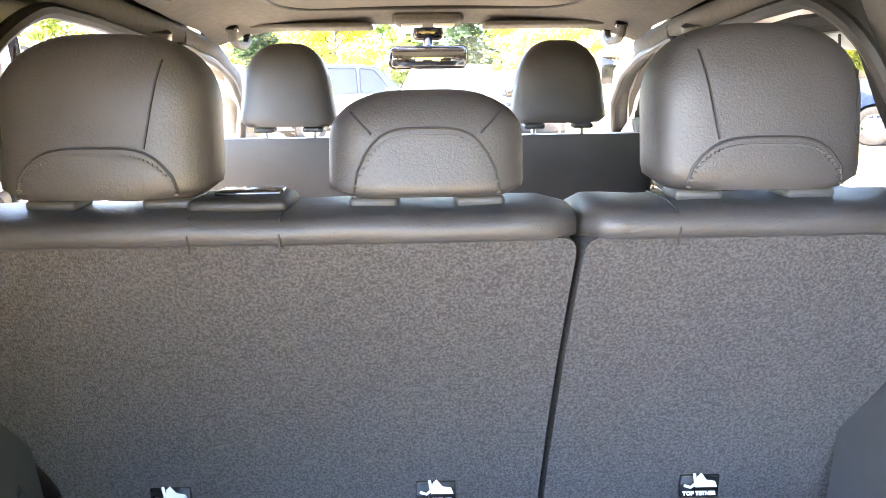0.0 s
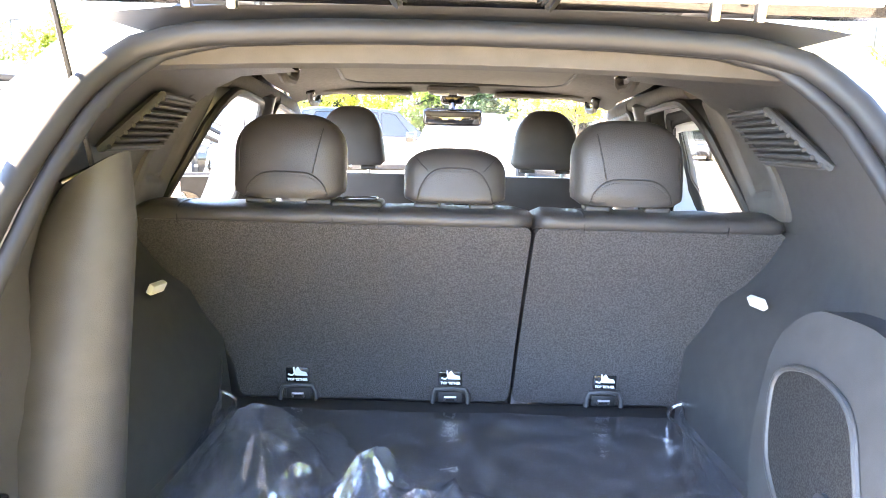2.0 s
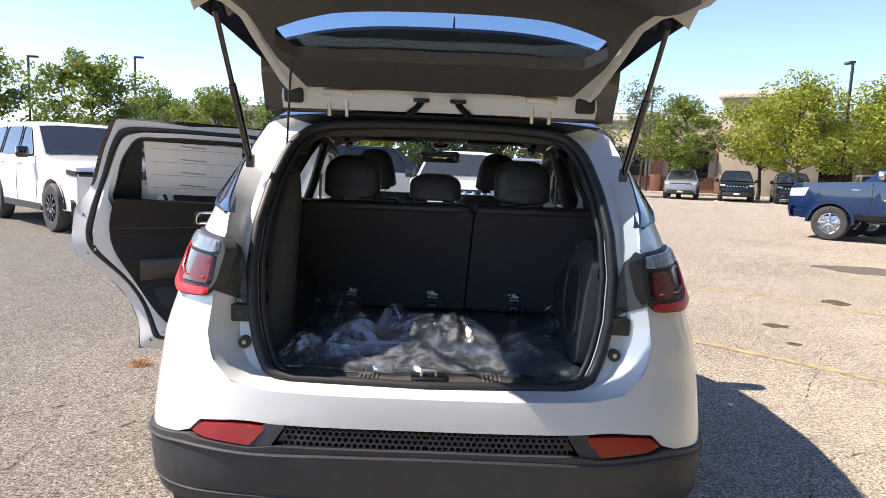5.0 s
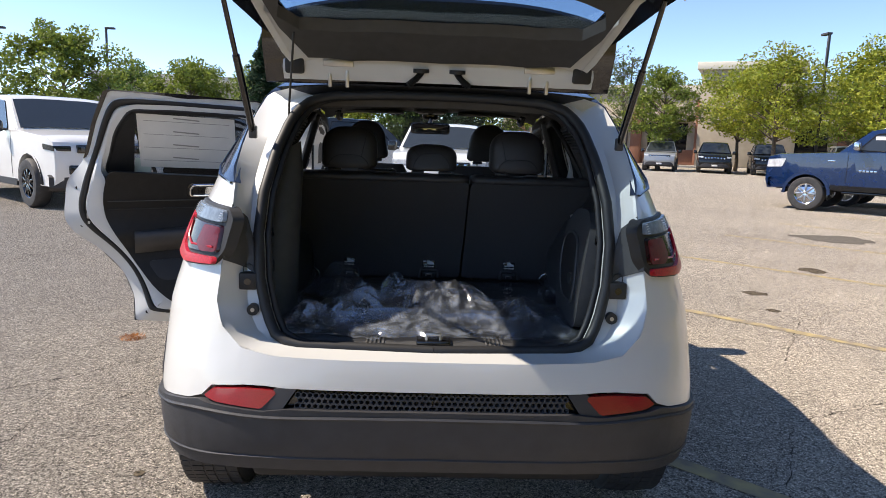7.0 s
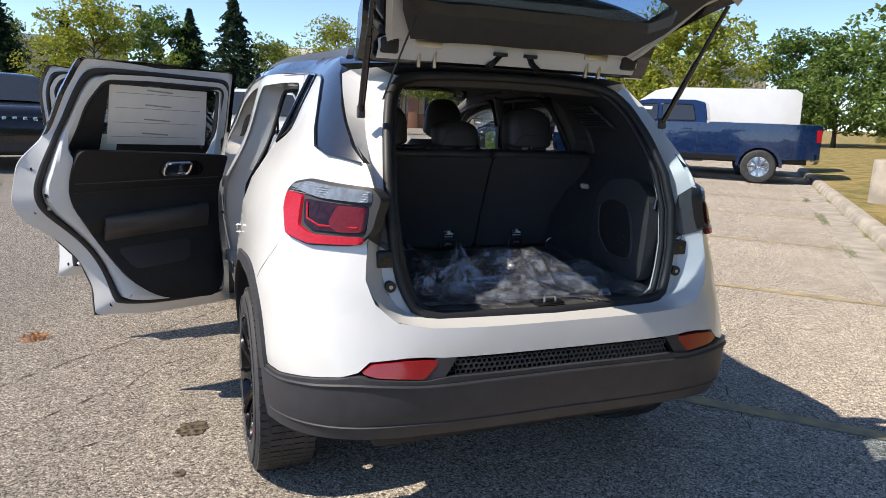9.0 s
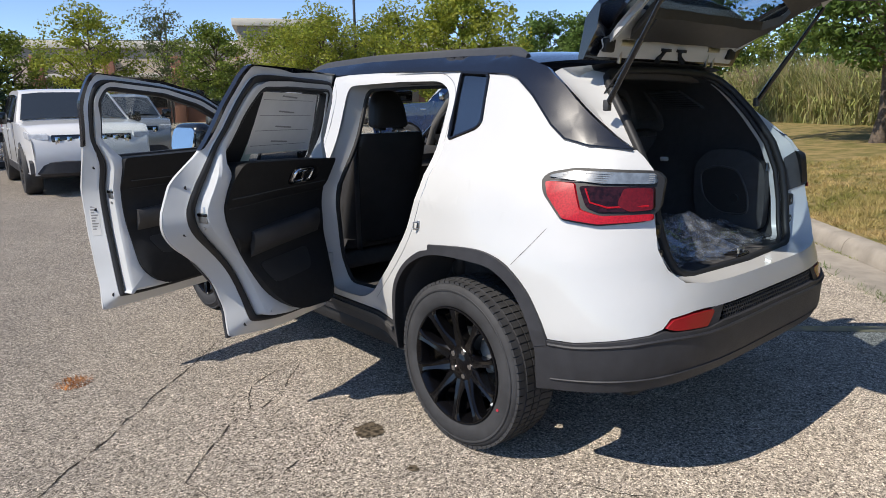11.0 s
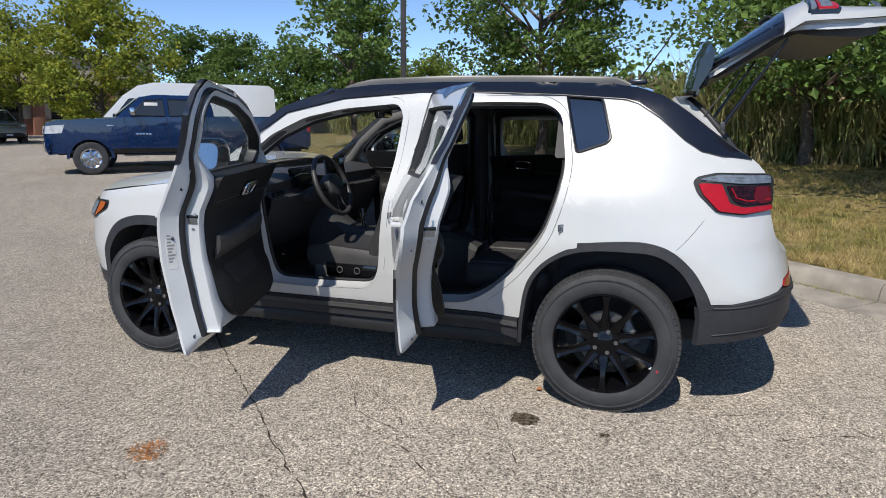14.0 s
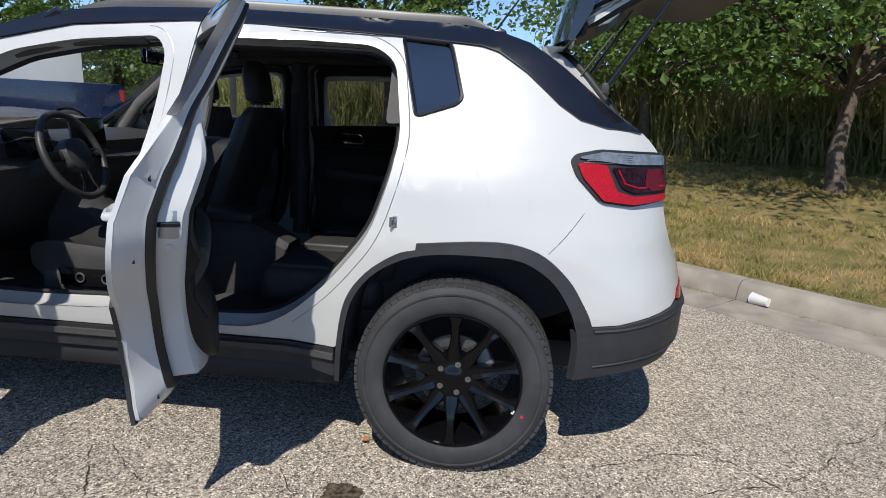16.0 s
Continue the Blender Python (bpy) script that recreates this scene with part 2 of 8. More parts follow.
def asphalt_material():
    m = bpy.data.materials.new("worn_asphalt")
    m.use_nodes = True
    nt = m.node_tree
    b = nt.nodes["Principled BSDF"]
    tc = nt.nodes.new("ShaderNodeTexCoord")
    L = nt.links.new

    def noise_tex(scale, detail=5, rough=.6):
        n = nt.nodes.new("ShaderNodeTexNoise")
        n.inputs["Scale"].default_value, n.inputs["Detail"].default_value, n.inputs["Roughness"].default_value = scale, detail, rough
        L(tc.outputs["Object"], n.inputs["Vector"])
        return n
    vor = nt.nodes.new("ShaderNodeTexVoronoi")
    vor.inputs["Scale"].default_value = 158
    L(tc.outputs["Object"], vor.inputs["Vector"])
    ramp = nt.nodes.new("ShaderNodeValToRGB")
    ramp.color_ramp.elements[0].position, ramp.color_ramp.elements[0].color = 0.0, (.07, .061, .052, 1)
    ramp.color_ramp.elements[1].position, ramp.color_ramp.elements[1].color = 1.0, (.90, .815, .71, 1)
    e = ramp.color_ramp.elements.new(.30)
    e.color = (.395, .350, .296, 1)
    e = ramp.color_ramp.elements.new(.75)
    e.color = (.60, .537, .460, 1)
    sep = nt.nodes.new("ShaderNodeSeparateColor")
    L(vor.outputs["Color"], sep.inputs[0])
    L(sep.outputs[0], ramp.inputs[0])
    # dark binder between stones
    v2 = nt.nodes.new("ShaderNodeTexVoronoi")
    v2.feature = "DISTANCE_TO_EDGE"
    v2.inputs["Scale"].default_value = 158
    L(tc.outputs["Object"], v2.inputs["Vector"])
    mr = nt.nodes.new("ShaderNodeMapRange")
    mr.inputs[1].default_value, mr.inputs[2].default_value, mr.inputs[3].default_value, mr.inputs[4].default_value = 0, .13, .22, 1.0
    L(v2.outputs["Distance"], mr.inputs[0])
    mul = nt.nodes.new("ShaderNodeMix")
    mul.data_type, mul.blend_type = "RGBA", "MULTIPLY"
    mul.inputs[0].default_value = 1
    L(ramp.outputs[0], mul.inputs[6])
    L(mr.outputs[0], mul.inputs[7])
    # broad wear
    big = noise_tex(.45, 6, .65)
    r2 = nt.nodes.new("ShaderNodeValToRGB")
    r2.color_ramp.elements[0].position, r2.color_ramp.elements[0].color = .3, (.84, .83, .82, 1)
    r2.color_ramp.elements[1].position, r2.color_ramp.elements[1].color = .7, (1.12, 1.1, 1.06, 1)
    L(big.outputs["Fac"], r2.inputs[0])
    mul2 = nt.nodes.new("ShaderNodeMix")
    mul2.data_type, mul2.blend_type = "RGBA", "MULTIPLY"
    mul2.inputs[0].default_value = 1
    L(mul.outputs[2], mul2.inputs[6])
    L(r2.outputs[0], mul2.inputs[7])
    mid = noise_tex(7, 5, .6)
    r3 = nt.nodes.new("ShaderNodeValToRGB")
    r3.color_ramp.elements[0].position, r3.color_ramp.elements[0].color = .3, (.86, .86, .86, 1)
    r3.color_ramp.elements[1].position, r3.color_ramp.elements[1].color = .7, (1.1, 1.1, 1.1, 1)
    L(mid.outputs["Fac"], r3.inputs[0])
    mul3 = nt.nodes.new("ShaderNodeMix")
    mul3.data_type, mul3.blend_type = "RGBA", "MULTIPLY"
    mul3.inputs[0].default_value = 1
    L(mul2.outputs[2], mul3.inputs[6])
    L(r3.outputs[0], mul3.inputs[7])
    # clusters of worn and dark stones
    fine = noise_tex(42, 3, .7)
    r4 = nt.nodes.new("ShaderNodeValToRGB")
    r4.color_ramp.elements[0].position, r4.color_ramp.elements[0].color = .38, (.66, .66, .67, 1)
    r4.color_ramp.elements[1].position, r4.color_ramp.elements[1].color = .60, (1.12, 1.12, 1.11, 1)
    L(fine.outputs["Fac"], r4.inputs[0])
    mul4 = nt.nodes.new("ShaderNodeMix")
    mul4.data_type, mul4.blend_type = "RGBA", "MULTIPLY"
    mul4.inputs[0].default_value = 1
    L(mul3.outputs[2], mul4.inputs[6])
    L(r4.outputs[0], mul4.inputs[7])
    L(mul4.outputs[2], b.inputs["Base Color"])
    b.inputs["Diffuse Roughness"].default_value = 1.0
    b.inputs["Roughness"].default_value = .9
    b.inputs["Specular IOR Level"].default_value = .25
    bp = nt.nodes.new("ShaderNodeBump")
    bp.inputs["Strength"].default_value, bp.inputs["Distance"].default_value = .9, .006
    L(v2.outputs["Distance"], bp.inputs["Height"])
    L(bp.outputs[0], b.inputs["Normal"])
    return m


ASPHALT = asphalt_material()
LAWN = mat("dry_lawn_soil", (.34, .25, .115), .95, color2=(.16, .15, .052), scale=3.2, bump=.8, bscale=60, bdist=.03, spec=.1)
YELLOW = mat("worn_yellow_line", (.42, .33, .16), .9, color2=(.24, .20, .15), scale=9, spec=.2)

bm = bmesh.new()
g0 = [[kp(a, n) for n in (-400, -60, -20, 0, KERB)] for a in (-400, -60, -20, 0, 20, 60, 400)]
rings(bm, g0, close=False)
asphalt = finish(bm, "road", ASPHALT, label="sunlit worn asphalt of the parking lot", smooth=0, category="ground", kind="structure")


def lawn_z(n):
    return lerp_table([(KERB, .14), (KERB + .2, .145), (4, .20), (6, .34), (8, .47), (11, .56), (16, .66), (60, .95), (400, 1.0)], n)


bm = bmesh.new()
ns = [KERB + .16, 3.2, 4, 5, 6, 7, 8.5, 10, 11.5, 13, 16, 25, 60, 400]
al = [-400, -60] + [-30 + 1.5 * i for i in range(60)] + [80, 400]
lp = []
for a in al:
    lp.append([kp(a, n, lawn_z(n) + (.03 * noise.noise((a * .4, n * .4, 0)) if 3 < n < 20 else 0)) for n in ns])
rings(bm, lp, close=False)
finish(bm, "lawn", LAWN, label="dry patchy lawn with yellowed grass beside the kerb", category="lawn", kind="structure")
# kerb in cast lengths
a = -24.0
while a < 48:
    bm = bmesh.new()
    prof = [(KERB - .025, .004), (KERB + .0, .10), (KERB + .03, .138), (KERB + .06, .148), (KERB + .17, .15), (KERB + .17, -.05), (KERB - .025, -.05)]
    rings(bm, [[kp(a + .004, n, z) for n, z in prof], [kp(a + 2.996, n, z) for n, z in prof]], caps=True)
    finish(bm, "kerb", CONCRETE, label="pale concrete kerb between asphalt and lawn", category="kerb", kind="structure")
    bm = bmesh.new()
    pan = [(KERB - .455, -.04), (KERB - .455, .004), (KERB - .44, .007), (KERB - .20, .004), (KERB - .03, .010), (KERB - .03, -.04)]
    rings(bm, [[kp(a + .006, n, z) for n, z in pan], [kp(a + 2.994, n, z) for n, z in pan]], caps=True)
    finish(bm, "gutter", CONCRETE, label="worn pale concrete gutter strip along the kerb", category="gutter", kind="structure")
    a += 3.0
# parking lines
for k in range(-2, 6):
    bm = bmesh.new()
    c = .884 + 2.80 * k
    loops = []
    for j in range(24):
        n = KERB - .47 - (2.6 if k == 0 else 4.5) * j / 23
        w = .05 + .006 * noise.noise((k * 9.1, j * .7, 0))
        loops.append([kp(c - w, n, .004), kp(c + w, n, .004)])
    rings(bm, loops, close=False)
    finish(bm, "parking_line", YELLOW, label="worn pale yellow parking line on asphalt", category="parking line", kind="structure")

# ---- cracks, stains and litter on the asphalt ----
TAR = mat("dark_crack", (.055, .047, .038), .95, vary=.6, scale=40, spec=.1)
OIL = mat("dark_oil_stain", (.11, .088, .062), .9, vary=.75, scale=55, spec=.1)


def crack(pts, w, seed, label="thin dark crack in the asphalt"):
    dense = []
    pts = [Vector((*p, 0)) for p in pts]
    for a, b in zip(pts, pts[1:]):
        k = max(2, int((b - a).length / .018))
        dense += [a.lerp(b, i / k) for i in range(k)]
    dense.append(pts[-1])
    lp = []
    for i, p in enumerate(dense):
        d = (dense[min(i + 1, len(dense) - 1)] - dense[max(i - 1, 0)]).normalized()
        s = Vector((-d.y, d.x, 0))
        j = .022 * noise.noise((i * .13, seed, 0)) + .010 * noise.noise((i * .6, seed, 4))
        ww = w * .62 * max(.05, .55 + 1.3 * noise.noise((i * .23, seed, 9)))
        lp.append([p + s * (j - ww) + Vector((0, 0, .003)), p + s * (j + ww) + Vector((0, 0, .003))])
    bm = bmesh.new()
    rings(bm, lp, close=False)
    return finish(bm, "crack", TAR, label=label, smooth=0, category="crack", kind="structure")


crack([(-9, -6.0), (-5.5, -2.5), (-3.2, -.2), (-2.17, .85), (-1.97, 1.03), (-1.7, 1.32), (-1.4, 1.6), (-.97, 2.04), (.2, 3.2), (3, 6.1), (8, 11.2)], .0075, 1, "long pavement seam running across the asphalt")
crack([(-2.6, -.5), (-1.9, .1), (-1.82, .24), (-1.85, .46), (-1.65, .68), (-1.39, .9), (-1.27, 1.13), (-.95, 1.3)], .0055, 2)
crack([(-1.53, .28), (-1.42, .32), (-1.19, .45), (-1.0, .57)], .004, 3)
crack([(-.93, 1.24), (-1.18, .97), (-1.46, .78)], .004, 4)
crack([(-.79, -.51), (-.71, -.66), (-.6, -.82), (-.6, -1.03), (-.78, -1.19), (-.6, -1.43), (-.41, -1.58), (-.29, -1.76), (.4, -2.3), (1.0, -2.5)], .0045, 5)
crack([(-.96, -.77), (-.85, -.96), (-.78, -1.19), (-1.3, -1.6), (-2.2, -1.9)], .004, 6)
crack([(-4.24, 3.2), (-4.2, 4.59), (-3.4, 6.2), (-1.8, 7.5), (1.5, 9.4)], .008, 7)
crack([(1.2, -.6), (1.9, .6), (3.3, 1.2), (5.0, 1.6)], .005, 8)
crack([(2.4, 1.6), (3.2, 2.8), (4.4, 3.4), (6.6, 6.0), (9.0, 7.4)], .006, 9)


def blot(x, y, r, seed, m, name="stain", label="small dark oil stain on the asphalt", stretch=1.0):
    bm = bmesh.new()
    ctr = bm.verts.new((x, y, .0035))
    ring_ = []
    for k in range(40):
        a = 2 * math.pi * k / 40
        rr = r * (1 + .45 * noise.noise((math.cos(a) * 1.6, math.sin(a) * 1.6, seed)) + .25 * noise.noise((math.cos(a) * 5, math.sin(a) * 5, seed)))
        ring_.append(bm.verts.new((x + rr * math.cos(a) * stretch, y + rr * math.sin(a), .0035)))
    for i in range(40):
        bm.faces.new((ctr, ring_[i], ring_[(i + 1) % 40]))
    return finish(bm, name, m, label=label, smooth=0, category="stain", kind="structure")


blot(-1.095, .33, .066, 1, OIL)
blot(-1.15, -.04, .022, 3, OIL)
blot(3.23, 3.70, .11, 4, OIL)
blot(3.06, 3.0, .06, 5, OIL)
blot(4.62, 5.05, .16, 6, OIL)
blot(6.72, 8.07, .55, 7, mat("patched_asphalt", (.13, .115, .095), .95, vary=.3, scale=20, spec=.15), label="darker round asphalt patch in the lot")
# dead grass tuft in the seam, fallen leaf, paper cup
rg_ = np.random.default_rng(3)
bm = bmesh.new()
for k in range(260):
    a, r = rg_.uniform(0, 6.28), .085 * rg_.uniform(0, 1) ** .6
    p = Vector((-1.935 + r * math.cos(a), 1.785 + r * math.sin(a), 0))
    q = p + Vector((rg_.normal(0, .018), rg_.normal(0, .018), rg_.uniform(.006, .03)))
    s = Vector((math.sin(a), -math.cos(a), 0)) * .0022
    bm.faces.new([bm.verts.new(p - s), bm.verts.new(p + s), bm.verts.new(q)])
finish(bm, "weed_tuft", mat("dead_orange_grass", (.42, .16, .04), .9, vary=.4, scale=60, island=.35), label="small dead orange-brown grass tuft on the asphalt", smooth=0, category="weed", kind="stuff")
bm = bmesh.new()
rings(bm, [[Vector((-.73 + .022 * u, .33 + .014 * v_ * (1 - u * u) ** .5, .006 + .008 * abs(u))) for v_ in (-1, 0, 1)] for u in (-.95, -.5, 0, .5, .95)], close=False)
finish(bm, "fallen_leaf", mat("brown_leaf", (.40, .17, .07), .8, vary=.3, scale=80), label="curled brown leaf lying on the asphalt", category="leaf")
cup = thing("paper_cup", "white paper cup lying on asphalt by the kerb", "cup", (1.77, -2.02, .048), 35)
bm = bmesh.new()
revolve(bm, [(0, -.07), (.030, -.07), (.042, .06), (.045, .062), (.040, .055), (.028, -.06)], 24, "x")
part("cup_body", bm, PAPER, cup)
# weeds in the kerb joint
bm = bmesh.new()
for k in range(900):
    al__ = rg_.choice([1.0, 1.55, 2.6, 6.2, 8.9, 9.6, 12.2]) + rg_.normal(0, .22)
    p = kp(al__, KERB - .43 + rg_.normal(0, .03), 0)
    q = p + Vector((rg_.normal(0, .03), rg_.normal(0, .03), rg_.uniform(.015, .06)))
    s = Vector((rg_.normal(), rg_.normal(), 0)).normalized() * .003
    bm.faces.new([bm.verts.new(p - s), bm.verts.new(p + s), bm.verts.new(q)])
finish(bm, "gutter_weeds", mat("green_weed", (.09, .13, .03), .8, vary=.4, scale=30, island=.3), label="short green weeds growing along the gutter joint", smooth=0, category="weeds", kind="stuff")

# ---- the white compact SUV: body ----
WZ = [(.2, .84), (.35, .87), (.45, .885), (.6, .895), (.8, .895), (1.0, .875), (1.1, .84), (1.2, .775), (1.3, .715), (1.4, .665), (1.5, .61), (1.56, .555), (1.6, .48)]
YR = [(.2, -.74), (.35, -.80), (.5, -.86), (.62, -.865), (.72, -.85), (.8, -.83), (1.0, -.82), (1.15, -.83), (1.2, -.80), (1.3, -.70), (1.4, -.60), (1.5, -.50), (1.56, -.42), (1.6, -.36)]
YF = [(.2, 3.35), (.35, 3.45), (.6, 3.50), (.8, 3.48), (.95, 3.38), (1.05, 3.25), (1.2, 3.1)]
NRZ = [(.2, 4.2), (.6, 4.0), (.8, 3.5), (1.1, 3.0), (1.3, 3.2), (1.6, 3.6)]
NF, CF = 2.9, 0.787
YS, XS, YSF, XSF = -0.70, 0.76, 3.22, 0.70


def half_width(s, z):
    """Half width at a height; the cabin is wider ahead of the rear doors."""
    k = min(1.0, max(0.0, (s - .2) / .85))
    w = lerp_table(WZ, z) + .10 * k * k * (3 - 2 * k) * max(0.0, z - 1.1) / .4
    # doors tuck in towards the sill; the shoulder narrows towards the tail lamps
    d = min(1.0, max(0.0, (s - .40) / .2)) * min(1.0, max(0.0, (2.25 - s) / .2))
    w -= .055 * d * min(1.0, max(0.0, (.78 - z) / .38)) ** 1.2
    w += .025 * d * math.exp(-((z - .95) / .15) ** 2)
    if s < .1:
        w -= .022 * min(1.0, (.1 - s) / .5) * min(1.0, max(0.0, (z - .86) / .12)) * min(1.0, max(0.0, (1.26 - z) / .1))
    return w


def inward(t):
    """Offset of a panel's inner face, towards the cabin's middle line."""
    return lambda c: (Vector((0, min(max(c.y, .3), 2.3), c.z)) - c).normalized() * t


def wrap(s, z, out=0.0):
    """The body's left skin. s runs along the side (as y) and round the corners to the middle of rear (-1.46) and front (3.92)."""
    w = half_width(s, z) + out
    NR = lerp_table(NRZ, z)
    CR = .5 ** (1 / NR)
    if s < 0.1:
        L = 0.1 - lerp_table(YR, z) + out
        if s >= YS:
            u = (0.1 - s) / (0.1 - YS) * CR
            return Vector((-w * (1 - u ** NR) ** (1 / NR), 0.1 - u * L, z))
        v = max(0.0, CR * (1 - (YS - s) / XS))
        return Vector((-v * w, 0.1 - L * (1 - v ** NR) ** (1 / NR), z))
    if s > 2.2:
        L = lerp_table(YF, z) - 2.2 + out
        if s <= YSF:
            u = (s - 2.2) / (YSF - 2.2) * CF
            return Vector((-w * (1 - u ** NF) ** (1 / NF), 2.2 + u * L, z))
        v = max(0.0, CF * (1 - (s - YSF) / XSF))
        return Vector((-v * w, 2.2 + L * (1 - v ** NF) ** (1 / NF), z))
    return Vector((-w, s, z))


def skin(side, out=0.0):
    return lambda s, z: Vector((wrap(s, z, out).x * -side, *wrap(s, z, out).yz))


car = thing("car", "white compact SUV with black roof, doors and tailgate standing open", "car")

F_OPEN = rc([(2.02, 1.17, .05), (1.86, 1.31, .03), (1.66, 1.405, .05), (1.43, 1.452), (1.12, 1.478, .05), (1.085, 1.42, .03), (1.105, 1.20), (1.14, .93), (1.18, .60, .06), (1.25, .50, .08), (1.60, .485), (1.87, .49, .07), (1.90, .62), (1.925, .90), (1.96, 1.10, .04)], .06)
R_OPEN = rc([(.965, 1.478, .05), (.60, 1.488), (.36, 1.484, .05), (.275, 1.43, .06), (.228, 1.17, .06), (.25, 1.03, .06), (.31, .84, .08), (.45, .665, .08), (.60, .53, .08), (.72, .47, .08), (.99, .462, .05), (1.02, .60), (1.00, .93), (.975, 1.20)], .06)
Q_WIN = rc([(.258, 1.514, .01), (.075, 1.502, .03), (.012, 1.315, .03), (.035, 1.292, .02), (.185, 1.243, .02)], .02)
TOP_EDGE = [(2.25, 1.075), (2.06, 1.235), (1.77, 1.432), (1.44, 1.505), (1.09, 1.532), (.63, 1.534), (.28, 1.522), (-.10, 1.500), (-.19, 1.482), (-.31, 1.415), (-.41, 1.31), (-.47, 1.262), (-.56, 1.240), (-.70, 1.225)]
GATE_LINE = [(-.712, 1.225), (-.745, 1.16), (-.775, 1.06), (-.785, .98), (-.80, .90), (-.84, .83), (-.905, .782), (-1.0, .768), (-1.2, .766), (-1.46, .766)]
ARCH_R_IN = [(.405, .30), (.395, .44), (.365, .60), (.30, .70), (.20, .765), (.08, .795), (-.10, .80), (-.22, .79), (-.31, .735), (-.365, .65), (-.40, .55), (-.43, .37)]
ARCH_R_OUT = [(.425, .30), (.415, .44), (.385, .61), (.315, .715), (.215, .785), (.147, .805), (.145, .828), (-.08, .848), (-.20, .843), (-.30, .808), (-.375, .735), (-.42, .65), (-.45, .575)]
ARCH_F_IN = [(2.636 - y, z) for y, z in [(.405, .30), (.39, .46), (.345, .60), (.26, .71), (.14, .765), (0, .78), (-.14, .765), (-.26, .71), (-.345, .60), (-.39, .46), (-.405, .33)]]
ARCH_F_OUT = [(2.636 - y, z) for y, z in [(.46, .30), (.445, .47), (.395, .635), (.30, .755), (.16, .82), (0, .835), (-.16, .82), (-.30, .755), (-.395, .635), (-.445, .47), (-.455, .36)]]
WHITE_LOW = [(-1.46, .685), (-1.04, .685), (-.985, .688), (-.93, .686), (-.83, .672), (-.80, .640), (-.76, .624), (-.66, .602), (-.55, .580), (-.45, .575)]


def curve(pts, n=6):
    """Smooth open line through the points."""
    P = [Vector(q) for q in pts]
    P = [P[0] * 2 - P[1]] + P + [P[-1] * 2 - P[-2]]
    out = []
    for a, b, c, d in zip(P, P[1:], P[2:], P[3:]):
        for k in range(n):
            t = k / n
            out.append(.5 * (2 * b + (c - a) * t + (2 * a - 5 * b + 4 * c - d) * t * t + (3 * b - a - 3 * c + d) * t ** 3))
    return [(q.x, q.y) for q in out] + [tuple(pts[-1])]


ARCH_R_IN = curve(ARCH_R_IN[:-1], 4)
ARCH_R_OUT = curve(ARCH_R_OUT[:6], 4) + curve(ARCH_R_OUT[6:], 4)
ARCH_F_IN, ARCH_F_OUT = curve(ARCH_F_IN, 4), curve(ARCH_F_OUT, 4)


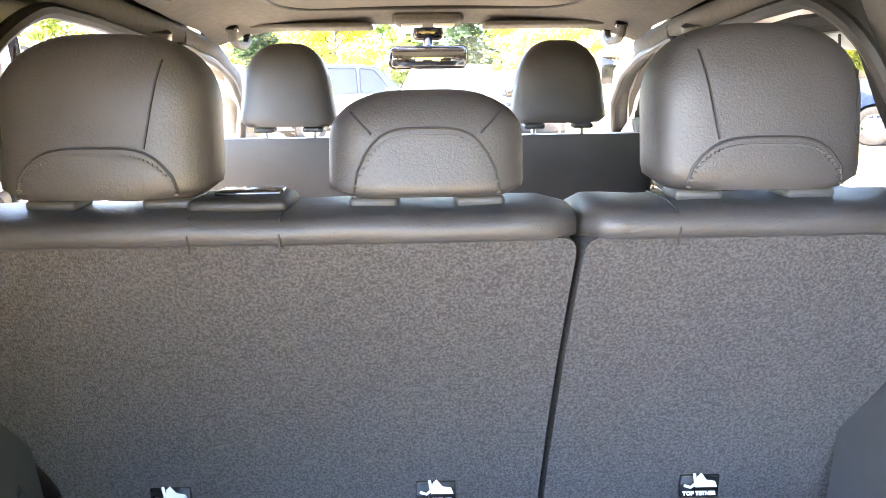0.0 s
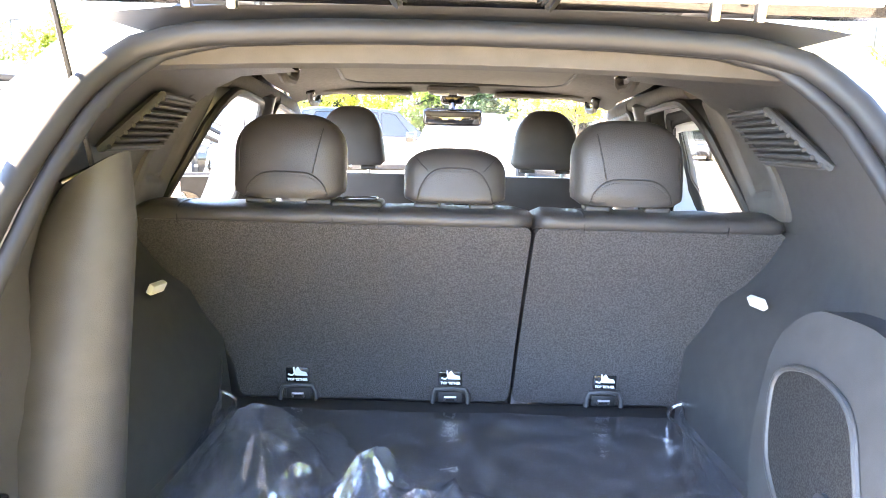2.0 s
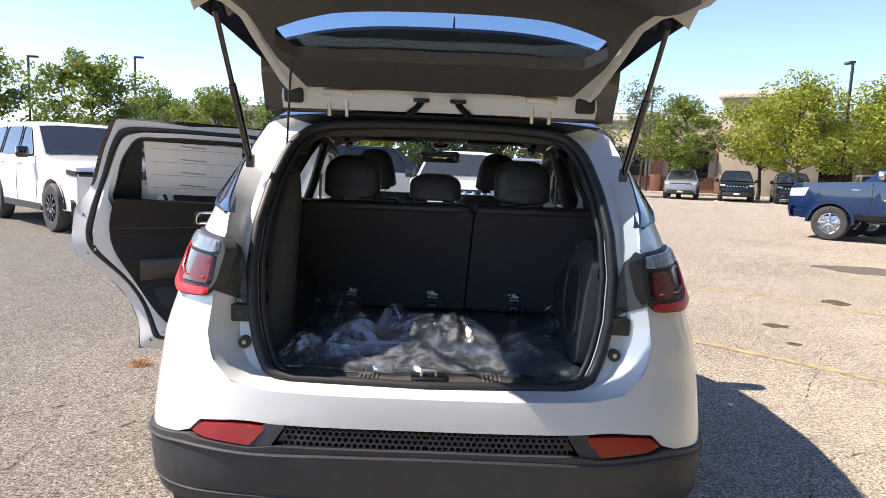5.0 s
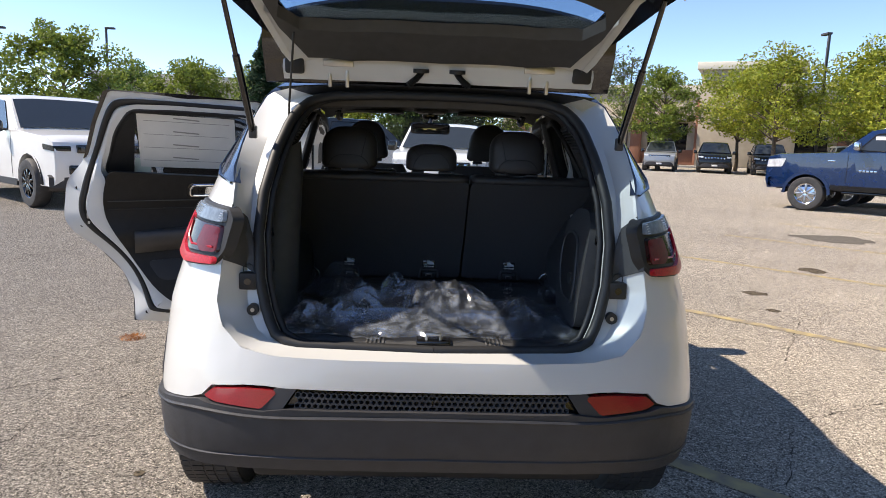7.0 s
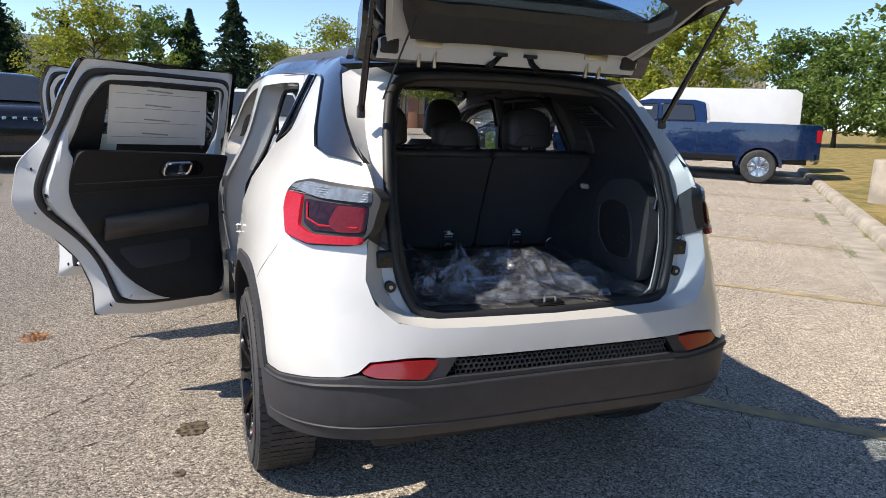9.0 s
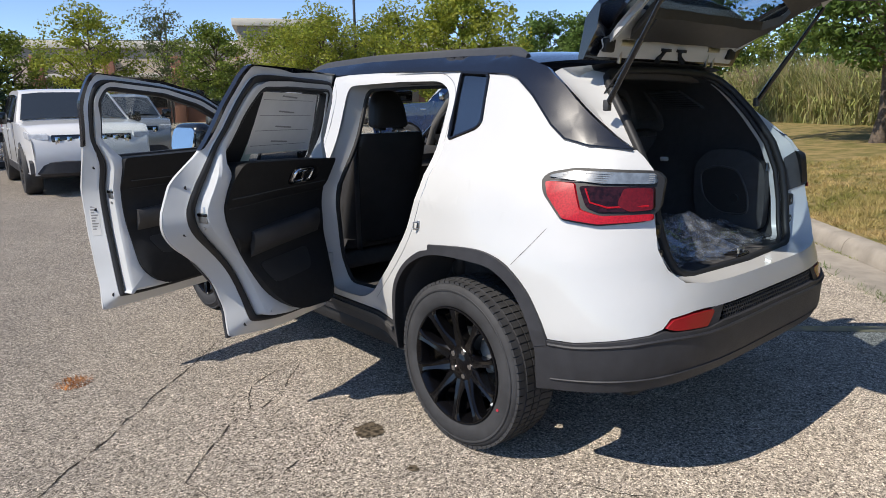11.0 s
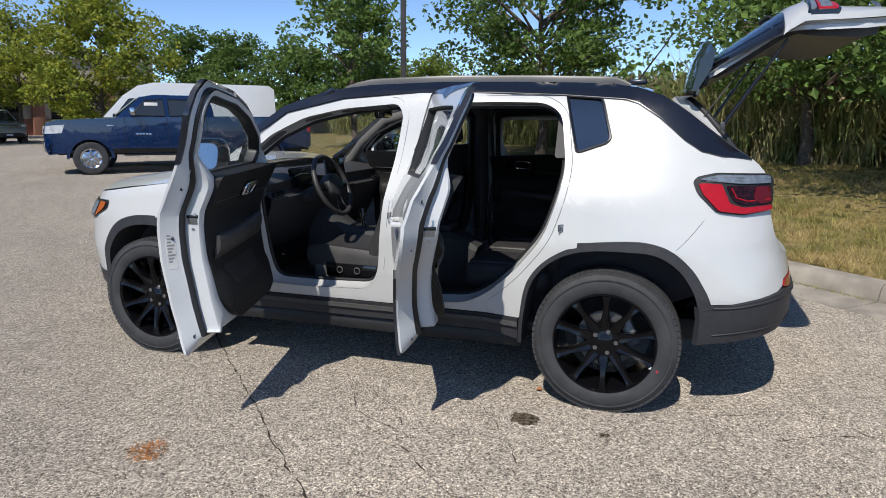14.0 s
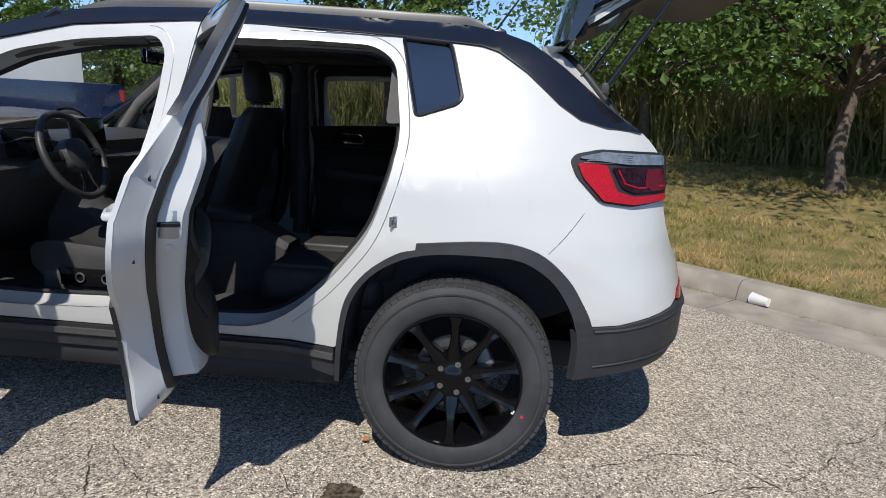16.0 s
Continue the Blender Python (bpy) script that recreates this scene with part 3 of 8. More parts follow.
def body_side(side):
    fender = [(3.92, .93), (3.5, .93), (3.22, .94), (2.9, .985), (2.45, 1.04)]
    front_low = [(3.40, .42), (3.92, .42)]
    outline = (list(reversed(TOP_EDGE)) + list(reversed(fender)) + list(reversed(front_low))
               + [(3.12, .42), (3.09, .47)] + [q for q in reversed(ARCH_F_OUT) if q[1] > .44] + [(2.16, .43), (.425, .43)] + [q for q in ARCH_R_OUT if q[1] > .43]
               + list(reversed(WHITE_LOW)) + list(reversed(GATE_LINE)))
    outline = [Vector(q) for i, q in enumerate(outline) if i == 0 or (Vector(q) - Vector(outline[i - 1])).length > 1e-4]
    bm = sheet(outline, skin(side), [F_OPEN, R_OPEN, Q_WIN], 0.05, inward(.012))
    part("side_panel", bm, WHITE, car, "glossy white painted side panel")
    # jambs: painted returns of the door openings
    for hole, depth in ((F_OPEN, .11), (R_OPEN, .11)):
        bm = bmesh.new()
        lo = [skin(side)(p[0], p[1]) for p in hole]
        mid = [p + Vector((-side * depth * .45, 0, 0)) for p in lo]
        ctr = sum(lo, Vector()) / len(lo)
        inn = [p + Vector((-side * depth, 0, 0)) + (Vector((0, ctr.y, ctr.z)) - Vector((0, p.y, p.z))).normalized() * .022 for p in lo]
        rings(bm, [[*lo], [*mid], [*inn]])
        part("door_jamb", bm, WHITE if side < 0 else TRIM, car)
        bm = bmesh.new()
        tube(bm, [p + Vector((side * .002, 0, 0)) for p in inn], .011, 8, True)
        part("door_seal", bm, RUBBER, car, "black rubber door seal")
    # claddings
    bm = sheet(ARCH_R_IN + [(-.405, .54), (-.455, .555)] + list(reversed(ARCH_R_OUT)), skin(side, .012), (), 0.06, (-side * .05, 0, 0))
    part("wheel_arch", bm, CLAD, car, "textured black wheel arch cladding")
    bm = sheet(ARCH_F_IN + list(reversed(ARCH_F_OUT)), skin(side, .012), (), 0.06, (-side * .05, 0, 0))
    part("wheel_arch", bm, CLAD, car)
    bm = sheet(rc([(.425, .315), (.55, .335), (2.10, .335), (2.17, .315), (2.15, .425), (.425, .425)], .012), skin(side, .008), (), 0.08, (-side * .08, 0, 0))
    part("sill_cladding", bm, CLAD, car, "textured black sill cladding")
    bm = sheet(rc([(.425, .385), (2.10, .385), (2.10, .408), (.425, .408)], .006), skin(side, .022), (), 0.12, (-side * .02, 0, 0))
    part("sill_moulding", bm, TRIMGREY, car)
    bm = bmesh.new()
    tube(bm, [skin(side, -.0005)(-.472 + .155 * k / 8, .985 - .168 * k / 8 - .006 * math.sin(math.pi * k / 8)) for k in range(9)], .0011, 5)
    part("bumper_seam", bm, RUBBER, car)
    # quarter window
    bm = sheet(Q_WIN, skin(side, -.006), (), 0.06, (-side * .005, 0, 0))
    part("quarter_window", bm, PANEQUARTER, car)
    bm = bmesh.new()
    tube(bm, [skin(side, .001)(p[0], p[1]) for p in Q_WIN], .0075, 6, True)
    part("window_surround", bm, GLOSS, car)
    # black upper band with the roof edge
    roof_top = [(2.32, 1.06), (2.05, 1.29), (1.80, 1.465), (1.55, 1.548), (1.3, 1.578), (.9, 1.592), (.4, 1.592), (0.0, 1.580), (-.25, 1.555), (-.40, 1.52), (-.50, 1.45), (-.58, 1.36), (-.66, 1.27), (-.706, 1.228)]
    band = [(2.30, 1.04)] + TOP_EDGE[:-1] + [(-.69, 1.226)] + list(reversed(roof_top))
    bm = sheet(band, skin(side, .002), (), 0.05, (-side * .02, 0, -.004))
    part("roof_side", bm, BLACKROOF, car, "gloss black roof side")
    # bright line under the roof edge
    bm = bmesh.new()
    tube(bm, [skin(side, .006)(*p) for p in TOP_EDGE[1:]], .004, 6)
    part("roof_moulding", bm, GLOSS, car)
    return roof_top


RT = None
for sd in (-1, 1):
    RT = body_side(sd)


# roof skin across, between the two roof edges
def roof_point(u, y):
    e = wrap(y, lerp_table(sorted((a, b) for a, b in RT), y), .002)
    bulge = .028 if y < 1.5 else .028 * max(0, (2.3 - y) / .8)
    return Vector((e.x * -u, e.y, e.z + bulge * (1 - u * u)))


def roof_strip(y0, y1, ny, u0=-1, u1=1, nu=14, drop=0.0):
    bm = bmesh.new()
    lp = [[roof_point(u0 + (u1 - u0) * i / nu, y0 + (y1 - y0) * j / ny) - Vector((0, 0, drop)) for i in range(nu + 1)] for j in range(ny + 1)]
    rings(bm, lp, close=False)
    return bm


bm = roof_strip(-.33, 1.5, 18)
geom = bm.faces[:]
ret = bmesh.ops.solidify(bm, geom=geom, thickness=0.02)
part("roof", bm, BLACKROOF, car, "gloss black painted roof")
bm = bmesh.new()
lp = []
for k in range(17):
    u = -1 + k / 8
    p = roof_point(u, -.331)
    lp.append([p + Vector((0, -.002, .001)), p + Vector((0, .0, -.048)), p + Vector((0, .09, -.052))])
rings(bm, lp, close=False)
bmesh.ops.solidify(bm, geom=bm.faces[:], thickness=.004)
part("roof_rear_edge", bm, BLACKROOF, car)
# windscreen and cowl
bm = bmesh.new()
ws = []
for j in range(9):
    t = j / 8
    y, z, hw = 2.27 - .76 * t, 1.10 + .452 * t, .775 - .10 * t
    ws.append([Vector((hw * u, y + .10 * (1 - u * u) * (1 - .4 * t), z + .01 * (1 - u * u))) for u in [-1 + i / 6 for i in range(13)]])
rings(bm, ws, close=False)
o = part("windscreen", bm, PANE, car)
o.visible_shadow = False
for sd in (-1, 1):
    bm = bmesh.new()
    tube(bm, [Vector((sd * (w[0].x * -1 - .0), w[0].y, w[0].z)) for w in ws], .018, 8)
    part("windscreen_pillar", bm, BLACKROOF, car)
# bonnet
bm = bmesh.new()
lp = []
for j in range(15):
    s = 2.30 + (3.22 - 2.30) * j / 14
    z = lerp_table([(2.3, 1.045), (2.9, .985), (3.22, .94)], s)
    e = wrap(s, z)
    lp.append([Vector((e.x * -u, e.y + .16 * (1 - u * u) * (j / 14), e.z + (.075 - .02 * j / 14) * (1 - abs(u) ** 2.6) + .008)) for u in [-1 + i / 8 for i in range(17)]])
rings(bm, lp, close=False)
bmesh.ops.solidify(bm, geom=bm.faces[:], thickness=.015)
part("bonnet", bm, WHITE, car)
# front face, lamps and lower bumper
for sd in (-1, 1):
    bm = sheet(rc([(3.42, .86), (3.92, .86), (3.92, .74), (3.44, .74)], .02), skin(sd, .006), (), .06, (0, -.02, 0))
    part("front_grille", bm, GLOSS, car)
    bm = sheet(rc([(3.06, .90), (3.40, .885), (3.40, .76), (3.20, .775), (3.05, .85)], .03), skin(sd, .008), (), .05, (-sd * .02, 0, 0))
    hl = part("headlamp", bm, GLOSS, car, "headlamp with clear lens and amber side marker")
    bm = sheet(rc([(3.075, .885), (3.16, .885), (3.17, .79), (3.09, .84)], .015), skin(sd, .012), (), .05, (-sd * .01, 0, 0))
    part("side_marker", bm, AMBER, hl, "amber side marker")
    bm = sheet(rc([(3.18, .88), (3.38, .87), (3.38, .79), (3.19, .79)], .02), skin(sd, .012), (), .05, (-sd * .01, 0, 0))
    part("lens", bm, CLEARLENS, hl)
    bm = sheet([(3.02, .30), (3.92, .28), (3.92, .44), (3.12, .44), (3.06, .48)], skin(sd, .006), (), .06, (-sd * .02, -.01, 0))
    part("front_bumper", bm, CLAD, car)

# door strikers and plugs on the pillars
for sd in (-1, 1):
    for sy, sz in ((.222, .895), (1.085, .915)):
        c = skin(sd, .001)(sy, sz)
        bm = bmesh.new()
        box(bm, c.x - .003, c.x + .003, c.y - .007, c.y + .007, c.z - .020, c.z + .020, .002)
        st_ = part("striker_plate", bm, STEEL, car)
        bm = bmesh.new()
        tube(bm, [c + Vector((0, 0, .014)), c + Vector((sd * .016, .012, .014)), c + Vector((sd * .016, .012, -.014)), c + Vector((0, 0, -.014))], .0045, 6)
        part("striker_loop", bm, STEEL, st_)
    bm = bmesh.new()
    c = skin(sd, .0)(1.055, .56)
    cyl(bm, c + Vector((-sd * .004, 0, 0)), c + Vector((sd * .003, 0, 0)), .014, n=18)
    part("pillar_plug", bm, RUBBER, car)

# ---- rear bumper ----
low = [(-1.46, .45), (-1.2, .45), (-1.0, .445), (-.85, .432), (-.75, .42), (-.60, .40), (-.50, .388), (-.43, .375)]
for sd in (-1, 1):
    up = [(-.40, .56), (-.45, .572), (-.55, .577), (-.66, .600), (-.76, .622), (-.80, .632), (-.83, .626), (-.99, .622), (-1.06, .632), (-1.46, .634)]
    bm = sheet(low + up, skin(sd, .010), (), .05, (-sd * .02, .02, 0))
    rb = part("rear_bumper", bm, CLAD, car, "textured dark grey lower rear bumper")
    bm = bmesh.new()
    line = curve([(-.46, .560), (-.56, .566), (-.68, .586), (-.80, .606), (-1.0, .606), (-1.2, .612), (-1.46, .614)], 6)
    tube(bm, [skin(sd, .010)(*p) for p in line], .006, 6)
    part("bumper_crease", bm, CLAD, rb)
    bm = bmesh.new()
    tube(bm, [skin(sd, .011)(*p) for p in curve([(-.48, .43), (-.60, .445), (-.80, .470), (-1.0, .488), (-1.46, .495)], 6)], .004, 6)
    part("lower_crease", bm, CLAD, rb)
    # ledge with the mesh
    bm = sheet([(-1.0, .605), (-1.46, .605), (-1.46, .682), (-1.03, .682), (-.985, .66)], skin(sd, -.022), (), .05, (0, .02, 0))
    part("bumper_insert", bm, GLOSS, car)
    bm = sheet([(-.965, .605), (-1.03, .605), (-1.08, .684), (-1.025, .684), (-.985, .660)], skin(sd, .002), (), .05, (0, .03, 0))
    part("bumper_corner", bm, CLAD, car)
    bm = sheet(rc([(-.81, .640), (-.85, .630), (-.985, .626), (-1.025, .670), (-1.02, .678), (-.985, .679), (-.93, .677), (-.84, .666)], .010), skin(sd, .003), (), .05, (0, .02, 0))
    part("rear_reflector", bm, REFLRED, car, "long red rear reflector")
    bm = bmesh.new()
    for row in range(3):
        for k in range(25):
            s0 = -1.457 + .017 * k + (.0085 if row % 2 else 0)
            z0 = .640 + row * .0145
            if s0 > -1.065 + (.682 - z0) * -.4:
                continue
            hexa = [(s0 + .0097 * math.cos(a), z0 + .0095 * math.sin(a)) for a in [math.pi * (i / 3 + .5) for i in range(6)]]
            hexi = [(s0 + .0068 * math.cos(a), z0 + .0062 * math.sin(a)) for a in [math.pi * (i / 3 + .5) for i in range(6)]]
            rings(bm, [[skin(sd, -.003)(*p) for p in hexa], [skin(sd, -.003)(*p) for p in hexi], [skin(sd, -.018)(*p) for p in hexi]])
    part("bumper_mesh", bm, CLAD, car, "black honeycomb bumper mesh")
bm = bmesh.new()
box(bm, -.55, .55, -.77, -.55, .42, .46, .02)
part("bumper_underside", bm, CLAD, car)

# ---- tailgate opening ----
INNER = [(0, -.735, .768), (.40, -.715, .772), (.455, -.70, .79), (.488, -.675, .85), (.512, -.655, .95), (.522, -.625, 1.08), (.517, -.575, 1.20), (.497, -.49, 1.32), (.468, -.405, 1.42), (.43, -.35, 1.475), (.36, -.325, 1.50), (.20, -.31, 1.51), (0, -.305, 1.513)]


def resample(pts, n):
    pts = [Vector(p) for p in pts]
    d = [0]
    for a, b in zip(pts, pts[1:]):
        d.append(d[-1] + (b - a).length)
    out = []
    for k in range(n):
        t = d[-1] * k / (n - 1)
        i = max(j for j in range(len(d)) if d[j] <= t + 1e-9)
        i = min(i, len(pts) - 2)
        out.append(pts[i].lerp(pts[i + 1], (t - d[i]) / max(d[i + 1] - d[i], 1e-9)))
    return out


for sd in (-1, 1):
    outer = [skin(1)(s, z) for s, z in GATE_LINE[::-1]]
    top = [skin(1)(s, z) for s, z in [(-.68, 1.26), (-.60, 1.35), (-.52, 1.44), (-.43, 1.51)]] + [Vector((.48, -.340, 1.522)), Vector((.36, -.332, 1.535)), Vector((.18, -.328, 1.541)), Vector((0, -.326, 1.543))]
    gout = resample(outer + top, 41)
    gin = resample(INNER, 41)
    mid = [a.lerp(b, .55) + Vector((0, .035, 0)) for a, b in zip(gout, gin)]
    bm = bmesh.new()
    fx = lambda p: Vector((p.x * sd, p.y, p.z))
    deep = [p + Vector((-.01, .05, 0)) for p in gin]
    cut = next(i for i, p in enumerate(gout) if p.z > 1.517 and p.x < .49)
    rings(bm, [[fx(p) for p in lp[:cut + 1]] for lp in (gout, mid, gin, deep)], close=False)
    part("tailgate_flange", bm, WHITE, car, "white painted flange round the boot opening")
    bm = bmesh.new()
    rings(bm, [[fx(p) for p in lp[cut:]] for lp in (gout, mid, gin, deep)], close=False)
    part("roof_flange", bm, CLAD, car, "black flange under the rear roof edge")
    bm = bmesh.new()
    tube(bm, [fx(p) + Vector((0, -.008, 0)) for p in gin], .016, 10)
    part("tailgate_seal", bm, RUBBER, car, "black rubber tailgate seal")
    bm = bmesh.new()
    tube(bm, [fx(p) + Vector((-sd * .024, .012, -.004 if p.z > 1.4 else 0)) for p in gin], .010, 10)
    part("seal_lip", bm, RUBBER, car)
    # body-side tail lamp
    L_OUT = rc([(-.385, 1.125), (-.405, 1.148), (-.50, 1.166), (-.745, 1.160), (-.785, 1.13), (-.79, 1.04), (-.76, .995), (-.62, .978), (-.50, .992), (-.41, 1.075)], .018)
    bm = sheet(L_OUT, skin(sd, .010), (), .04, (-sd * .03, .01, 0))
    lamp = part("tail_lamp", bm, RUBBER, car, "red and clear tail lamp with black rim")
    bm = sheet(rc([(-.41, 1.135), (-.42, 1.142), (-.50, 1.158), (-.74, 1.152), (-.755, 1.118), (-.60, 1.118)], .01), skin(sd, .018), (), .04, (-sd * .012, 0, 0))
    part("clear_lens", bm, CLEARLENS, lamp, "clear upper lens")
    bm = sheet(rc([(-.405, 1.118), (-.43, 1.120), (-.515, 1.115), (-.555, 1.03), (-.62, 1.012), (-.765, 1.02), (-.77, 1.0), (-.62, .985), (-.505, .998), (-.43, 1.07)], .01), skin(sd, .018), (), .04, (-sd * .012, 0, 0))
    part("red_lens", bm, RED, lamp, "bright red outer lens")
    bm = sheet(rc([(-.535, 1.108), (-.755, 1.108), (-.768, 1.032), (-.62, 1.024), (-.575, 1.04)], .012), skin(sd, .016), (), .04, (-sd * .01, 0, 0))
    part("inner_lens", bm, REDDARK, lamp)
    bm = sheet(rc([(-.675, 1.104), (-.752, 1.104), (-.765, 1.034), (-.70, 1.028), (-.665, 1.05)], .012), skin(sd, .0175), (), .04, (-sd * .01, 0, 0))
    part("rear_lens", bm, REDMID, lamp, "deep red rear lens")
    for k in range(5):
        q0 = -.405 - .012 * k
        bm = bmesh.new()
        tube(bm, [skin(sd, .0195)(q0 - .02, 1.121 + .007 * k), skin(sd, .0195)(-.60, 1.1215 + .0068 * k), skin(sd, .0195)(-.745, 1.1215 + .0068 * k)], .0011, 4)
        part("lens_rib", bm, SILVERP, lamp)
    bm = bmesh.new()
    tube(bm, [skin(sd, .0175)(*q) for q in ((-.56, 1.10), (-.585, 1.055), (-.64, 1.040), (-.75, 1.046))], .0035, 6)
    part("light_guide", bm, RED, lamp)
    # dark lamp bracket, bump stop and round buffer on the flange
    def flange(z, u, o):
        """A point of the flange at a height; u from the outer edge (0) to the seal (1), o proud of it."""
        i = min(range(12, len(gout)), key=lambda k: abs(gout[k].z - z) + (9 if k > 32 else 0))
        p = gout[i].lerp(mid[i], u / .55) if u < .55 else mid[i].lerp(gin[i], (u - .55) / .45)
        return fx(p + Vector((0, -o, 0)))
    bm = bmesh.new()
    lp = []
    for i in range(len(gout)):
        z = gout[i].z
        if .985 < z < 1.19 and i < 33:
            far = .93 if z < 1.10 else .93 - .45 * min(1, (z - 1.10) / .07)
            us = [0, .14, .28, .42, .55, .68, .80, far] if far > .8 else [0, .1, .2, .3, .4, .48, far * .95, far]
            lp.append([fx((gout[i].lerp(mid[i], u / .55) if u < .55 else mid[i].lerp(gin[i], (u - .55) / .45)) + Vector((0, -.007, 0))) for u in us])
    rings(bm, lp, close=False)
    br = part("lamp_bracket", bm, TRIM, car, "dark grey plastic lamp bracket")
    bm = bmesh.new()
    c = flange(1.03, .62, .009)
    tube(bm, [c + Vector((sd * .016 * math.cos(a), 0, .016 * math.sin(a))) for a in [2 * math.pi * i / 16 for i in range(16)]], .0016, 5, True)
    part("keyhole_mark", bm, RUBBER, br)
    bm = bmesh.new()
    c = flange(.944, .62, 0)
    box(bm, c.x - .026, c.x + .026, c.y - .024, c.y + .02, .919, .969, .005)
    stop = part("bump_stop", bm, RUBBER, car, "black square bump stop")
    bm = bmesh.new()
    cyl(bm, (c.x, c.y - .026, .944), (c.x, c.y - .02, .944), .010)
    part("bump_hole", bm, GLOSS, stop)
    c = flange(.862, .60, 0)
    bm = bmesh.new()
    cyl(bm, (c.x, c.y - .010, .862), (c.x, c.y + .02, .862), .017)
    sk = part("buffer", bm, RUBBER, car, "round rubber tailgate buffer")
    bm = bmesh.new()
    cyl(bm, (c.x, c.y - .012, .862), (c.x, c.y - .006, .862), .006)
    part("buffer_screw", bm, STEEL, sk)

# sill plate of the boot
bm = bmesh.new()
box(bm, -.43, .43, -.73, -.62, .755, .782, .008)
sill = part("boot_sill", bm, TRIM, car, "dark plastic boot sill")
for xc in (-.17, .18):
    for k in range(-2, 3):
        bm = bmesh.new()
        box(bm, xc + k * .012 - .003, xc + k * .012 + .003, -.726, -.64, .781, .785, .001)
        part("sill_rib", bm, TRIMGREY, sill)
bm = bmesh.new()
box(bm, -.05, .05, -.735, -.67, .778, .795, .006)
lt = part("latch", bm, GLOSS, sill)
bm = bmesh.new()
tube(bm, [(-.02, -.72, .79), (-.02, -.72, .812), (.02, -.72, .812), (.02, -.72, .79)], .005, 8)
part("striker", bm, STEEL, lt)

# ---- wheels ----
def build_wheel(side):
    """Wheel about the x axis at the origin, its face towards -x (side -1) or +x."""
    bm = bmesh.new()
    R, W = .350, .112
    prof = [(.240, -W * .86), (.255, -W * .98), (.290, -W * 1.0), (.325, -W * .96), (.341, -W * .84), (.349, -W * .6), (.350, 0), (.349, W * .6), (.341, W * .84), (.325, W * .96), (.290, W), (.255, W * .98), (.240, W * .86)]
    revolve(bm, prof, 64)
    tyre = finish(bm, "tyre", TYRE, smooth=50)
    bm = bmesh.new()
    # tread blocks
    for k in range(72):
        a = 2 * math.pi * k / 72
        for x0, x1 in ((-.098, -.066), (-.058, -.022), (-.014, .014), (.022, .058), (.066, .098)):
            m = pose(0, 0, 0, math.degrees(a) + (1.5 if abs(x0 + x1) > .1 else 0)) @ pose(0, 0, 0)
            box(bm, x0, x1, -.0125, .0125, .338, .3535 - (.004 if max(abs(x0), abs(x1)) > .09 else 0), 0, m)
    tread = finish(bm, "tread", TYRE, tyre, smooth=0)
    bm = bmesh.new()
    # barrel and lip
    revolve(bm, [(.236, -.098), (.246, -.104), (.244, -.110), (.238, -.110), (.231, -.098), (.220, -.05), (.210, .09), (.236, .098)], 64)
    rim = finish(bm, "rim", WHEELBLACK, smooth=40, label="gloss black alloy rim with ten straight spokes in pairs")
    hub_off = -.062
    for k in range(10):
        a = 2 * math.pi * (k // 2) / 5 - math.pi / 2 + radians(17.4) * (1 if k % 2 else -1)
        r_way, t_way = Vector((0, math.sin(a), math.cos(a))), Vector((0, math.cos(a), -math.sin(a)))
        bm = bmesh.new()
        loops = []
        for r, w, x in ((.070, .0270, hub_off - .006), (.095, .0275, hub_off - .013), (.115, .0215, hub_off - .020), (.145, .0160, hub_off - .029), (.180, .0150, hub_off - .036), (.208, .0175, hub_off - .041), (.224, .0225, hub_off - .043), (.235, .031, hub_off - .043)):
            c = Vector((x, 0, 0)) + r_way * r
            loops.append([c + t_way * w, c + t_way * w * .72 + Vector((-.009, 0, 0)), c - t_way * w * .10 + Vector((-.004, 0, 0)), c - t_way * w * .72 + Vector((-.009, 0, 0)), c - t_way * w, c - t_way * w * .8 + Vector((.045, 0, 0)), c + t_way * w * .8 + Vector((.045, 0, 0))])
        rings(bm, loops, caps=True)
        finish(bm, "spoke", WHEELBLACK, rim, smooth=25)
    bm = bmesh.new()
    revolve(bm, [(.0, hub_off - .016), (.028, hub_off - .016), (.033, hub_off - .012), (.070, hub_off - .010), (.092, hub_off - .012), (.100, hub_off - .002), (.100, hub_off + .05), (.0, hub_off + .05)], 40)
    finish(bm, "hub", WHEELBLACK, rim)
    for k in range(5):
        a = 2 * math.pi * k / 5 - math.pi / 2
        bm = bmesh.new()
        cyl(bm, (hub_off - .014, math.sin(a) * .054, math.cos(a) * .054), (hub_off + .01, math.sin(a) * .054, math.cos(a) * .054), .0115, n=6)
        finish(bm, "lug_nut", CHROME, rim)
    bm = bmesh.new()
    cyl(bm, (-.012, 0, 0), (.004, 0, 0), .140, n=48)
    finish(bm, "brake_disc", mat("brake_disc", (.22, .21, .20), .4, .8, vary=.25, scale=25), rim, "grey cast brake disc")
    bm = bmesh.new()
    m = pose(0, 0, 0, 65)
    box(bm, -.035, .02, -.07, .07, .09, .150, .015, m)
    finish(bm, "brake_caliper", mat("caliper_metal", (.22, .22, .22), .5, .4, vary=.3, scale=20), rim)
    bm = bmesh.new()
    revolve(bm, [(.31, -.1125), (.312, -.1135), (.318, -.1135), (.32, -.1115)], 64)
    finish(bm, "sidewall_ring", TYRE, tyre)
    bm = bmesh.new()
    box(bm, -.1125, -.109, -.007, .007, .232, .242, .001, pose(0, 0, 0, 113))
